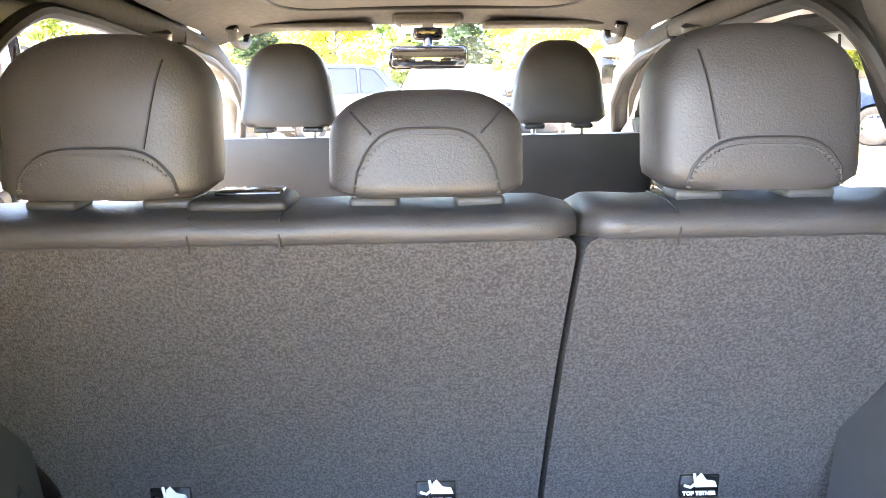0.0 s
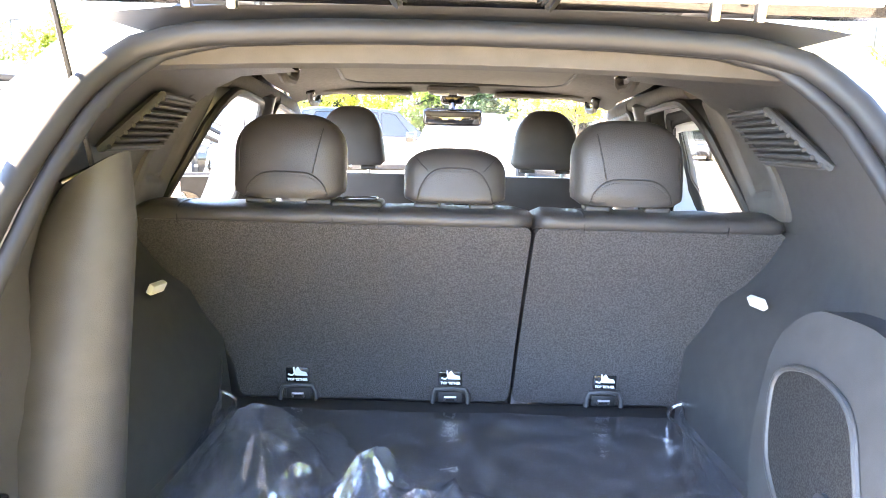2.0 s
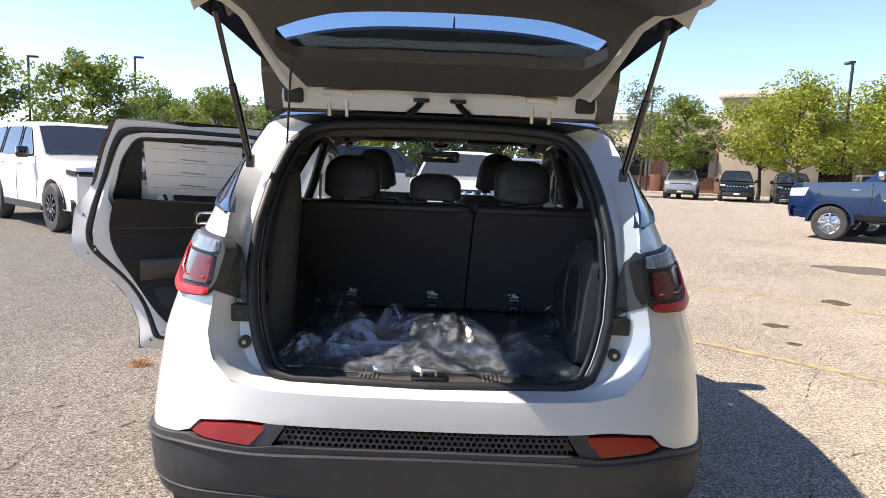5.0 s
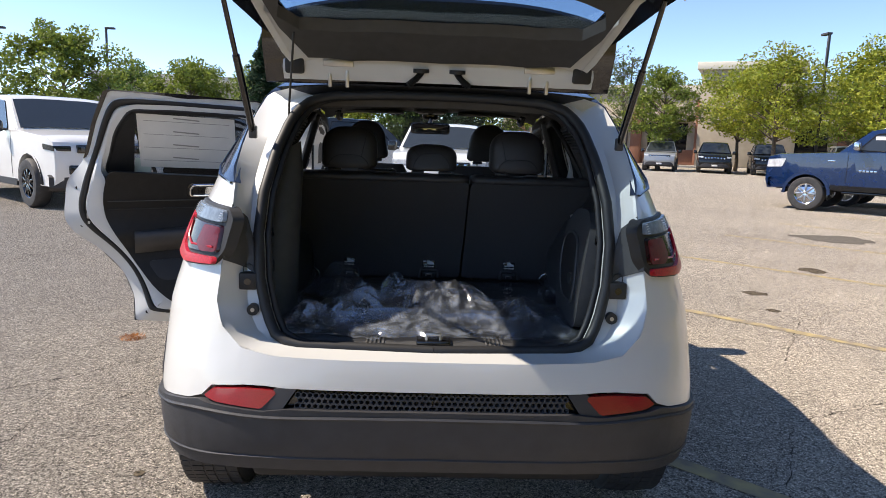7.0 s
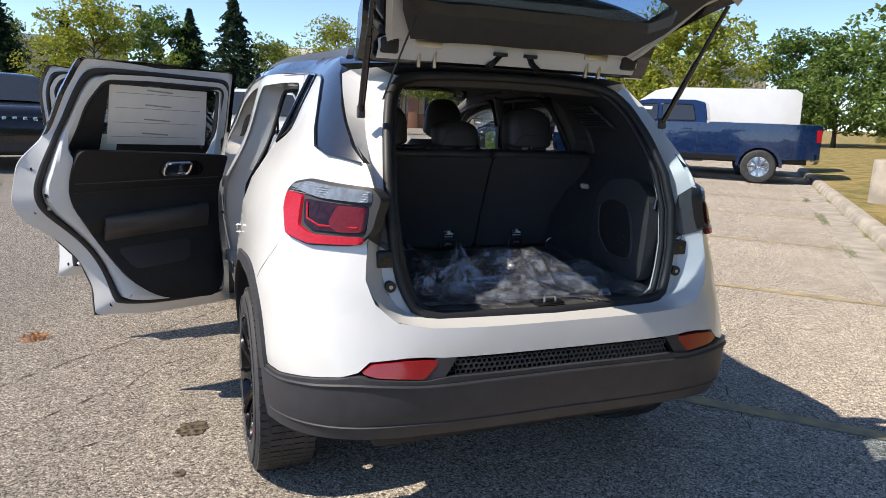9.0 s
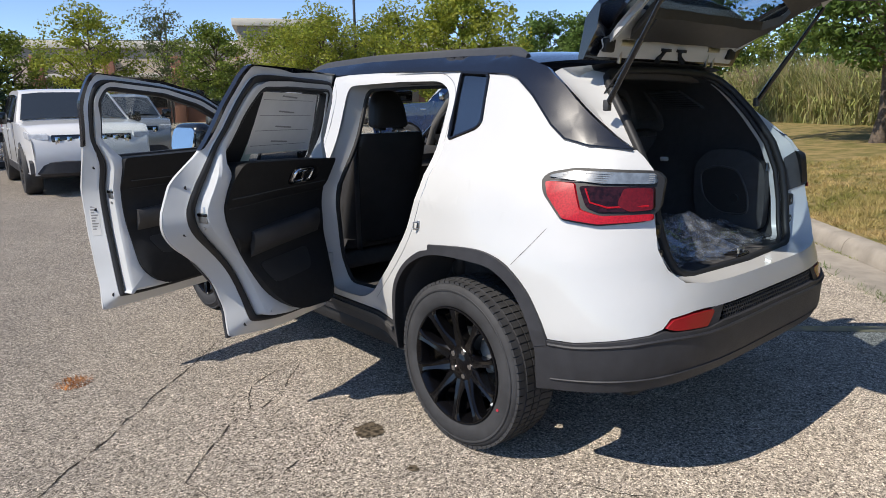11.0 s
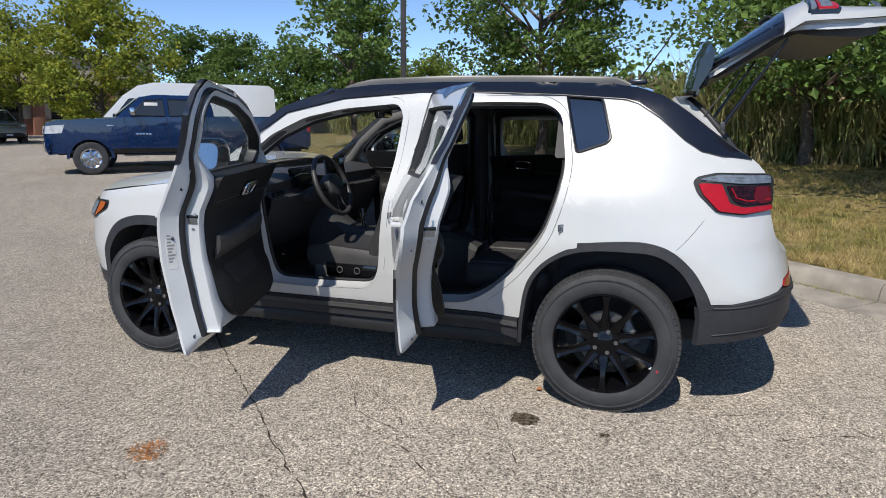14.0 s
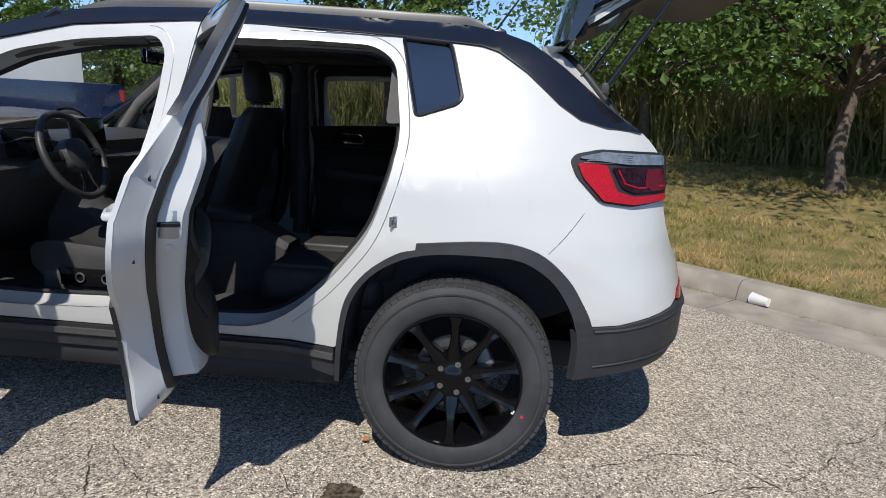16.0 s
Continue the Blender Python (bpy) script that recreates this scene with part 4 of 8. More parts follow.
    finish(bm, "balance_weight", PAPER, rim, "small white balance weight")
    bm = bmesh.new()
    c = pose(0, 0, 0, 113) @ Vector((-.1125, 0, .272))
    cyl(bm, c, c + Vector((-.0012, 0, 0)), .0065, n=14)
    finish(bm, "tyre_mark", mat("red_paint_mark", (.45, .03, .05), .6), tyre, "small red paint dot")
    return tyre, rim


def put_wheel(x, y, side, steer=0.0):
    tyre, rim = build_wheel(side)
    m = pose(x, y, .345, 0, 0, steer + (0 if side < 0 else 180))
    for o in (tyre, rim):
        o.parent = car
        o.matrix_basis = m
    tyre["label"] = "black rubber tyre with tread blocks"
    return tyre


for wy in (0.0, 2.636):
    for sd in (-1, 1):
        put_wheel(sd * .785, wy, sd)
# wheel housings
for wy in (0.0, 2.636):
    for sd in (-1, 1):
        bm = bmesh.new()
        arch = ARCH_F_IN if wy else ARCH_R_IN
        edge = [skin(sd, .004)(*p) for p in arch]
        deep = [Vector((sd * .60, p.y, p.z)) for p in edge]
        hub = [Vector((sd * .56, wy + (p.y - wy) * .6, .34 + (p.z - .34) * .6)) for p in edge]
        rings(bm, [edge, [e.lerp(q, .3) for e, q in zip(edge, deep)], deep, hub, [Vector((sd * .56, wy, .34))] * len(edge)], close=False)
        part("wheel_housing", bm, CARPET, car, "dark felt wheel housing")
# underbody with axle and silencer
bm = bmesh.new()
box(bm, -.80, .80, .42, 2.2, .25, .33, .02)
part("underbody", bm, RUBBER, car)
for y0, y1, z0 in ((-.62, .5, .30), (2.1, 3.3, .22)):
    bm = bmesh.new()
    box(bm, -.56, .56, y0, y1, z0, z0 + .12, .03)
    part("subframe", bm, RUBBER, car)
bm = bmesh.new()
cyl(bm, (-.7, 0, .33), (.7, 0, .33), .035)
part("axle", bm, TRIM, car)
bm = bmesh.new()
cyl(bm, (-.35, -.45, .40), (.35, -.45, .40), .075)
part("silencer", bm, RUBBER, car)

# ---- doors ----
def inset(poly, d):
    poly = [Vector(p[:2]) for p in poly]
    area = sum(a.x * b.y - b.x * a.y for a, b in zip(poly, poly[1:] + poly[:1]))
    sg = 1 if area > 0 else -1
    out = []
    for i, p in enumerate(poly):
        a, b = poly[i - 1], poly[(i + 1) % len(poly)]
        t = (b - a).normalized()
        out.append(p + Vector((-t.y, t.x)) * d * sg)
    return out


def seat_on(side, depth):
    """A plane-ish surface inside the skin by depth."""
    return lambda s, z: skin(side)(s, z) + Vector((-side * depth, 0, 0))


F_DOOR = rc([(2.045, 1.185, .01), (1.87, 1.355, .03), (1.67, 1.460, .05), (1.43, 1.516), (1.06, 1.550, .02), (1.02, 1.42, .02), (1.045, 1.20), (1.075, .90), (1.075, .50, .03), (1.055, .385, .015), (1.35, .385), (1.90, .40, .06), (1.955, .60), (1.985, .90), (2.005, 1.10, .03)], .06)
F_WIN = rc([(1.965, 1.165, .01), (1.82, 1.302, .02), (1.64, 1.392, .03), (1.43, 1.448), (1.125, 1.480, .03), (1.095, 1.42, .02), (1.12, 1.150, .02)], .02)
R_DOOR = rc([(1.03, 1.528, .02), (.60, 1.538), (.315, 1.540, .015), (.26, 1.40, .02), (.215, 1.225, .04), (.13, 1.12, .04), (.105, .93, .06), (.155, .855, .05), (.265, .775, .06), (.36, .66, .05), (.405, .53, .03), (.405, .405, .015), (.70, .385), (1.035, .385, .02), (1.06, .60), (1.05, .90), (1.03, 1.20)], .05)
R_WIN = rc([(.955, 1.448, .03), (.60, 1.456), (.415, 1.452, .03), (.355, 1.36, .04), (.305, 1.165, .03), (.955, 1.135, .03)], .03)


def even(poly, n):
    """Closed outline cut into n even steps."""
    P = [Vector(p[:2]) for p in poly]
    P.append(P[0])
    d = [0.0]
    for p, q in zip(P, P[1:]):
        d.append(d[-1] + (q - p).length)
    out, i = [], 0
    for k in range(n):
        t = d[-1] * k / n
        while d[i + 1] < t:
            i += 1
        out.append(P[i].lerp(P[i + 1], (t - d[i]) / max(d[i + 1] - d[i], 1e-9)))
    return out


def soft_insets(poly, depths, n=150):
    """The outline shrunk by each distance in turn, its corners easing as it shrinks."""
    P = even(poly, n)
    area = sum(a.x * b.y - b.x * a.y for a, b in zip(P, P[1:] + P[:1]))
    sg = 1 if area > 0 else -1
    out, at = [], 0.0
    for d in depths:
        while at < d - 1e-6:
            st = min(.003, d - at)
            Q = []
            for i, p in enumerate(P):
                t = (P[(i + 1) % n] - P[i - 1]).normalized()
                m = (P[i - 1] + P[(i + 1) % n]) / 2
                Q.append(p.lerp(m, .5) + Vector((-t.y, t.x)) * st * sg)
            P = Q
            at += st
        out.append(list(P))
    return out


def door(name, side, outline, window, hinge_y, angle, label, front, paper=False):
    shell = sheet(outline, skin(side, .001), [window], .05, (-side * .012, 0, 0))
    d = part(name, shell, [WHITE], car, label)

    thin = .70 if front else 1.0

    def low(z):
        k = min(1.0, max(0.0, (1.27 - z) / .18))
        return k * k * (3 - 2 * k)

    def at(p, lo, hi):
        return seat_on(side, hi + (lo - hi) * low(p.y))(p.x, p.y)
    # stepped inner shell with the gasket in its groove
    steps = [(.001, .001, .011, .011), (.006, .005, .018, .016), (.050, .028, .060, .027), (.054, .031, .068, .034), (.084, .058, .076, .036), (.088, .061, .142, .050), (.100, .067, .152, .055), (.150, .082, .154, .056), (.152, .084, .055, .052)]
    lo_in, hi_in = soft_insets(outline, [q[0] for q in steps]), soft_insets(outline, [q[1] * thin for q in steps])
    base_z = [p.y for p in even(outline, 150)]

    def blend(a, b):
        return [q.lerp(p, low(z)) for p, q, z in zip(a, b, base_z)]
    ins = [blend(a, b) for a, b in zip(lo_in, hi_in)]
    y0, y1 = (1.145, 1.93) if front else (.225, .99)
    if front:
        tr = rc([(1.175, 1.15, .02), (1.94, 1.165, .02), (1.93, .90), (1.89, .60, .06), (1.82, .495, .08), (1.32, .482, .08), (1.225, .57, .08), (1.190, .85)], .05)
    else:
        tr = rc([(.97, 1.145, .02), (.315, 1.175, .03), (.285, 1.07, .05), (.288, .95, .06), (.395, .76, .08), (.51, .58, .08), (.64, .485, .08), (.90, .465, .07), (.955, .55, .05), (.955, .9)], .06)
    # the shelf round the trim ends under the trim's edge
    edge = even(inset(tr, .012), 400)
    for k in (7, 8):
        ins[k] = [q.lerp(min(edge, key=lambda e: (e - q).length_squared), low(z) if z < 1.20 else 0.0) if z < 1.20 else q for q, z in zip(ins[k], base_z)]
    bm = bmesh.new()
    rings(bm, [[at(p, lo, hi) for p in lp] for lp, (_, _, lo, hi) in zip(ins, steps)])
    part("inner_shell", bm, WHITE_DOOR, d, "pale painted inner door shell")
    lip = inset(window, -.03)
    bm = sheet(lip, seat_on(side, .053), [inset(window, -.004)], .06, (-side * .003, 0, 0))
    part("window_frame", bm, WHITE_DOOR, d)
    g4 = [blend(a, b) for a, b in zip(soft_insets(outline, (.055, .059, .069, .079, .084)), soft_insets(outline, [q * thin for q in (.031, .034, .044, .053, .058)]))]
    bm = bmesh.new()
    rings(bm, [[at(p, lo, hi) for p in lp] for lp, lo, hi in zip(g4, (.062, .082, .090, .086, .070), (.030, .044, .050, .046, .034))])
    part("door_gasket", bm, RUBBER, d, "thick black rubber door gasket", smooth=70)

    def dep(y, z):
        """How far the trim stands inside the skin."""
        e = min(1.0, max(0.0, (y - y0 - .05) / .07), max(0.0, (y1 - .02 - y) / .07))
        e = e * e * (3 - 2 * e)
        arm = math.exp(-((z - .865) / .045) ** 2)
        lowp = 1 / (1 + math.exp((z - .70) / .025)) * (1 - .6 / (1 + math.exp((z - .52) / .02)))
        return .158 + (.012 if z > 1.02 else .002) + e * (.028 * arm + .038 * lowp)

    def on(y, z, o=0.0):
        return seat_on(side, dep(y, z) + o)(y, z)
    bm = sheet(tr, seat_on(side, .056), (), .028, lambda c: Vector((-side * (dep(c.y, c.z) - .056), 0, 0)))
    part("door_trim", bm, DOORTRIM, d, "dark plastic door trim with stitched upper", smooth=50)
    if not front:
        bm = sheet(rc([(.31, 1.170, .01), (.425, 1.165, .01), (.435, 1.445, .02), (.41, 1.447, .02), (.36, 1.36, .02)], .02), seat_on(side, .020), (), .06, (-side * .030, 0, 0))
        part("window_filler", bm, DOORTRIM, d, "black panel behind the window's fixed corner")
    else:
        bm = sheet(rc([(1.955, 1.165, .01), (1.86, 1.248, .03), (1.845, 1.165, .02)], .02), seat_on(side, .010), (), .06, (-side * .050, 0, 0))
        part("mirror_corner", bm, TRIM, d, "black corner trim behind the mirror")
    ctr = (y0 + y1) / 2
    for zz in (1.035, .995):
        bm = bmesh.new()
        tube(bm, [on(yy, zz + .012 * (yy - ctr), .0005) for yy in [y0 + .08 + (y1 - y0 - .13) * i / 12 for i in range(13)]], .0028, 6)
        part("trim_seam", bm, STITCH if zz > 1 else RUBBER, d)
    # armrest
    bm = bmesh.new()
    loops = []
    for k in range(13):
        t = k / 12
        yy = y0 + (.10 if front else .19) + (y1 - y0 - (.20 if front else .29)) * t
        dp = .040 * math.sin(math.pi * min(1, .10 + t * .86)) ** .5 + .008
        zc = .845 + .030 * t
        base = on(yy, zc, -.01)
        loops.append([base + Vector((-side * dx, 0, dz)) for dx, dz in ((0, .040), (dp * .7, .038), (dp * .95, .028), (dp, .008), (dp * .9, -.022), (dp * .5, -.045), (0, -.070))])
    rings(bm, loops, close=False, caps=True)
    part("armrest", bm, LEATHER, d, "padded leather armrest", smooth=60)
    # door pull: bezel, cup, lever
    hz = 1.055 if front else 1.083
    hy = 1.60 if front else .735
    cup = rc([(hy - .085, hz - .034), (hy + .115, hz - .030), (hy + .125, hz + .010), (hy + .085, hz + .040), (hy - .075, hz + .038)], .028)
    bm = sheet(cup, lambda a, b: on(a, b, -.004), (), .03, (-side * .010, 0, 0))
    hb = part("handle_surround", bm, GLOSS, d, "gloss black surround of the door pull")
    ring_o = rc([(hy - .066, hz - .025), (hy + .052, hz - .023), (hy + .062, hz + .030), (hy - .058, hz + .028)], .020)
    bm = bmesh.new()
    tube(bm, [on(p.x, p.y, .008) for p in ring_o], .0075, 8, True)
    part("handle_bezel", bm, CHROME, hb, "chrome ring of the door pull")
    bm = sheet(rc([(hy + .004, hz - .016), (hy + .048, hz - .016), (hy + .052, hz + .020), (hy + .006, hz + .020)], .008), lambda a, b: on(a, b, .006), (), 0, (-side * .006, 0, 0))
    part("pull_lever", bm, CHROME, hb)
    # pocket opening
    py0, py1 = (y0 + .14, y0 + .56) if front else (y0 + .24, y0 + .58)
    bm = sheet(rc([(py0, .735), (py1, .750), (py1 - .03, .655), (py0 + .06, .640)], .035), lambda a, b: on(a, b, -.006), (), .03, (-side * .009, 0, 0))
    part("door_pocket", bm, RUBBER, d, "black door pocket")
    # glass and channel
    bm = sheet(inset(window, -.006), seat_on(side, .024), (), .08, (-side * .004, 0, 0))
    g = part("window_pane", bm, PANE if front else PANETINT, d)
    g.visible_shadow = not front
    bm = bmesh.new()
    rings(bm, [[seat_on(side, dd)(p.x, p.y) for p in inset(window, o)] for o, dd in ((-.012, .004), (-.003, .001), (.009, .012), (.009, .050), (-.003, .060), (-.010, .056))])
    part("window_channel", bm, RUBBER, d)
    if side < 0:
        # black upper frame skin, seen outside and along the edge
        n0 = even(outline, 200)
        topf = [p for p in n0 if p.y > (1.20 if front else 1.23)]
        cut = max(range(len(topf)), key=lambda i: (topf[i] - topf[i - 1]).length)
        topf = topf[cut:] + topf[:cut]
        bm = bmesh.new()
        cc = sum(topf, Vector((0, 0))) / len(topf)
        inn = [p + (cc - p).normalized() * .05 for p in topf]
        rings(bm, [[seat_on(side, .021)(*(p + (cc - p).normalized() * .016)) for p in topf], [seat_on(side, .019)(p.x, p.y) + (Vector((0, p.x - cc.x, p.y - cc.y)).normalized() * .004) for p in topf], [skin(side, .0045)(p.x, p.y) + (Vector((0, p.x - cc.x, p.y - cc.y)).normalized() * .003) for p in topf], [skin(side, .0045)(p.x, p.y) for p in inn]], close=False)
        part("frame_strip", bm, BLACKROOF, d, "black skin of the upper window frame")
        pl = min((q for q in ins[5] if q.x < ctr), key=lambda q: abs(q.y - .98))
        c = seat_on(side, .112)(pl.x + .003, .98)
        bm = bmesh.new()
        box(bm, c.x - .022, c.x + .022, c.y - .006, c.y + .010, c.z - .034, c.z + .034, .004)
        la = part("door_latch", bm, STEEL, d, "steel door latch")
        bm = bmesh.new()
        box(bm, c.x - .024, c.x + .026, c.y - .008, c.y - .003, c.z - .007, c.z + .007, .002)
        part("latch_slot", bm, GLOSS, la)
        for dz in (-.055, .052):
            bm = bmesh.new()
            cyl(bm, (c.x, c.y - .004, c.z + dz), (c.x, c.y + .006, c.z + dz), .0065, n=10)
            part("latch_screw", bm, STEEL, la)
        for k, fr in enumerate((.44, .52, .60)):
            p = [q for q in ins[2] if (q.x < ctr)]
            p = sorted(p, key=lambda q: abs(q.y - (1.09, .90, .47)[k]))[0]
            q = p + (Vector((ctr, .9)) - p).normalized() * -.012
            c2 = at(q, .047, .022)
            bm = bmesh.new()
            cyl(bm, c2 + Vector((side * .004, 0, 0)), c2 + Vector((-side * .003, 0, 0)), .011 if k == 2 else .008, n=14)
            part("plug", bm, RUBBER, d)
        # hinges and check strap
        for zz in (.62, 1.0):
            bm = bmesh.new()
            c = skin(side)(hinge_y - .03, zz)
            box(bm, c.x + .03, c.x + .085, c.y - .01, c.y + .05, zz - .03, zz + .03, .006)
            part("door_hinge", bm, WHITE_DOOR, d)
        bm = bmesh.new()
        c = skin(side)(hinge_y - .02, .84)
        tube(bm, [c + Vector((.05, -.03, 0)), c + Vector((.07, .07, 0))], .007, 6)
        part("check_strap", bm, RUBBER, d)
    if front and side < 0:
        # label on the door edge: rows of unreadable print
        slope = lambda o: (lambda s_, z_: seat_on(side, .018 + (s_ - 1.081) * .954 + o)(s_, z_))
        bm = sheet([(1.086, .96), (1.116, .96), (1.116, .76), (1.086, .76)], slope(.001), (), .02, (.0008, 0, 0))
        lab = part("edge_label", bm, PAPER, d, "white printed label on the door edge")
        for k in range(12):
            w = .022 - .005 * ((k * 7) % 3)
            bm = sheet([(1.090, .950 - .014 * k), (1.090 + w, .950 - .014 * k), (1.090 + w, .943 - .014 * k), (1.090, .943 - .014 * k)], slope(.0026), (), 0, (.0004, 0, 0))
            part("print_bar", bm, GREYINK, lab)
    if paper:
        pq = [(.44, 1.445), (.885, 1.435), (.905, 1.185), (.455, 1.195)]
        bm = sheet(pq, seat_on(side, .034), (), .06, (-side * .001, 0, 0))
        sh = part("window_sheet", bm, PAPER, d, "white printed paper sheet stuck inside the window")
        for k in range(4):
            zz = 1.415 - .062 * k
            for q0, q1, th in ((.47, .86, .0022), (.60, .72, .006)):
                bm = sheet([(q0, zz), (q1, zz - .008), (q1, zz - .008 - th), (q0, zz - th)], seat_on(side, .0362), (), .2, (-side * .0006, 0, 0))
                part("print_bar", bm, GREYINK, sh)
                zz += .016
        bm = sheet([(.43, 1.235), (.50, 1.24), (.50, 1.165), (.425, 1.160)], seat_on(side, .031), (), 0, (-side * .001, 0, 0))
        part("paper_slip", bm, mat("pale_green_paper", (.50, .60, .54), .8), d, "pale green paper slip behind the sheet")
    if front:
        # mirror on the door's corner
        bm = sheet(rc([(1.99, 1.17), (1.86, 1.27), (1.865, 1.165)], .01), skin(side, .004), (), 0, (side * .02, 0, 0))
        part("mirror_base", bm, GLOSS, d)
        bm = bmesh.new()
        c = Vector((side * .995, 1.80 if side < 0 else 1.87, 1.20))
        box(bm, c.x - .130, c.x + .130, c.y - .055, c.y + .085, c.z - .085, c.z + .095, .060, seg=5)
        mh = part("mirror_housing", bm, BLACKROOF, d, "gloss black door mirror housing", smooth=60)
        bm = bmesh.new()
        lp = rc([(-.100, -.060), (.100, -.060), (.104, .070), (-.096, .072)], .045, 6)
        bm = sheet(lp, lambda a, b: Vector((c.x + a, c.y - .066 + .22 * b, c.z + b)), (), 0, (0, .012, 0))
        part("mirror_glass", bm, MIRROR, mh)
        bm = bmesh.new()
        tube(bm, [skin(side, .0)(1.91, 1.15), c + Vector((-side * .08, .02, -.06))], .03, 8)
        part("mirror_arm", bm, GLOSS, d)
    # outside grip
    gy = (1.20 if front else .36)
    bm = bmesh.new()
    tube(bm, [skin(side, -.002)(gy - .08, .985), skin(side, .03)(gy - .07, .985), skin(side, .036)(gy, .985), skin(side, .03)(gy + .07, .985), skin(side, -.002)(gy + .08, .985)], .011, 8)
    part("outer_handle", bm, WHITE, d)
    # lower black cladding
    if front:
        cl = rc([(1.07, .388), (1.90, .400), (1.925, .475), (1.07, .468)], .012)
    else:
        cl = rc([(.408, .408), (.70, .388), (1.03, .388), (1.035, .468), (.415, .470)], .012)
    if side < 0:
        bm = sheet(cl, skin(side, .012), (), .08, (-side * .014, 0, 0))
        part("door_cladding", bm, CLAD, d)
    if side < 0 and not front:
        bm = sheet([(.262, .772), (.358, .655), (.401, .53), (.401, .400), (.45, .400), (.447, .545), (.402, .68), (.300, .80)], skin(side, .010), (), .05, (-side * .011, 0, 0))
        part("arch_cladding", bm, CLAD, d, "black wheel arch cladding on the door's edge")
    hx = skin(side)(hinge_y, .8).x + -side * .02
    h = Vector((hx, hinge_y, 0))
    d.matrix_basis = Matrix.Translation(h) @ pose(0, 0, 0, 0, 0, side * angle) @ Matrix.Translation(-h)
    return d


door("front_door", -1, F_DOOR, F_WIN, 2.0, 75, "open white front door with black inner trim", True)
door("rear_door", -1, R_DOOR, R_WIN, 1.075, 67, "open white rear door with black inner trim", False, paper=True)
door("front_door", 1, inset(F_OPEN, -.002), F_WIN, 2.0, 0, "closed white front door", True)
door("rear_door", 1, inset(R_OPEN, -.002), rc([(.935, 1.445, .03), (.60, 1.452), (.40, 1.445, .03), (.35, 1.39, .04), (.30, 1.165, .03), (.945, 1.135, .03)], .03), 1.02, 0, "closed white rear door", False)

# stepped shut lines on the painted pillars behind the door openings
for hole, lo, hi in ((R_OPEN, .0, .72), (F_OPEN, 1.0, 1.16)):
    line = sorted((p for p in inset(hole, -.034) if lo < p.x < hi and p.y > (.50 if hi < 1 else .62)), key=lambda p: p.y)
    bm = bmesh.new()
    tube(bm, [skin(-1, -.0004)(p.x, p.y) for p in line], .0019, 5)
    part("shut_line", bm, SILVERP, car, "fine step in the paint round the door opening")

# ---- tailgate, raised ----
def g_y(x, z, out=0.0):
    n = lerp_table(NRZ, z)
    w = lerp_table(WZ, z) + out
    L = .1 - lerp_table(YR, z) + out
    bow = max(0.0, 1 - (min(abs(x) / w, .995)) ** n) ** (1 / n)
    return .1 - L * (.5 + .5 * bow)


def gate_at(out=0.0):
    return lambda x, z: Vector((x, g_y(x, z, out), z))


def sym(half):
    """Closed outline from the right half, given from the top middle down to the bottom middle."""
    return [Vector((x, z)) for x, z in half] + [Vector((-x, z)) for x, z in reversed(half) if x > 1e-6]


GATE = sym([(0, 1.222), (.30, 1.222), (.60, 1.226), (.668, 1.222), (.672, 1.15), (.675, 1.05), (.668, .95), (.650, .88), (.620, .82), (.585, .79), (.50, .774), (.25, .772), (0, .772)])
gate = part("tailgate", sheet(GATE, gate_at(.002), (), .05, (0, .03, 0)), WHITE, car, "raised white tailgate with black glass and spoiler")
# inner white shell ring and black inner trim
ring_out = sym([(0, 1.560), (.30, 1.555), (.45, 1.525), (.492, 1.44), (.528, 1.33), (.552, 1.25), (.585, 1.205), (.635, 1.15), (.650, 1.05), (.64, .90), (.60, .82), (.52, .79), (0, .785)])
win_in = sym([(0, 1.385), (.30, 1.378), (.42, 1.352), (.475, 1.30), (.46, 1.262), (.30, 1.250), (0, 1.248)])
bm = sheet(ring_out, gate_at(-.045), [inset(win_in, -.045)], .05, (0, .02, 0))
part("inner_shell", bm, WHITE_DOOR, gate, "white painted inner tailgate shell")
bm = bmesh.new()
ro = [gate_at(-.03)(p.x, p.y) for p in ring_out]
ri = [gate_at(-.065)(p.x, p.y) for p in inset(ring_out, .02)]
rings(bm, [ro, ri])
part("shell_edge", bm, WHITE, gate)
trim_o = sym([(0, 1.472), (.28, 1.466), (.41, 1.435), (.475, 1.33), (.515, 1.22), (.565, 1.12), (.58, 1.05), (.585, .92), (.54, .845), (.45, .815), (0, .81)])
bm = sheet(trim_o, gate_at(-.075), [win_in], .05, (0, .035, 0))
bmesh.ops.bevel(bm, geom=[e for e in bm.edges if e.calc_face_angle(0) > .9], offset=.01, segments=2, affect="EDGES")
part("inner_trim", bm, TRIM, gate, "dark plastic inner tailgate trim")
# white panel between hinge line and shell
bm = bmesh.new()
lp = []
for k in range(21):
    x = -.50 + k / 20
    u = abs(x) / .5
    p1 = gate_at(-.050)(x, 1.505 - .02 * u * u)
    lp.append([Vector((x, -.352, 1.528 - .012 * u * u)), Vector((x, -.352, 1.514 - .012 * u * u)), Vector((x, -.375, 1.506 - .012 * u * u)), p1.lerp(Vector((x, -.375, 1.506 - .012 * u * u)), .5) + Vector((0, 0, -.004)), p1, p1 + Vector((0, -.02, .012))])
rings(bm, lp, close=False)
part("hinge_panel", bm, WHITE_DOOR, gate)
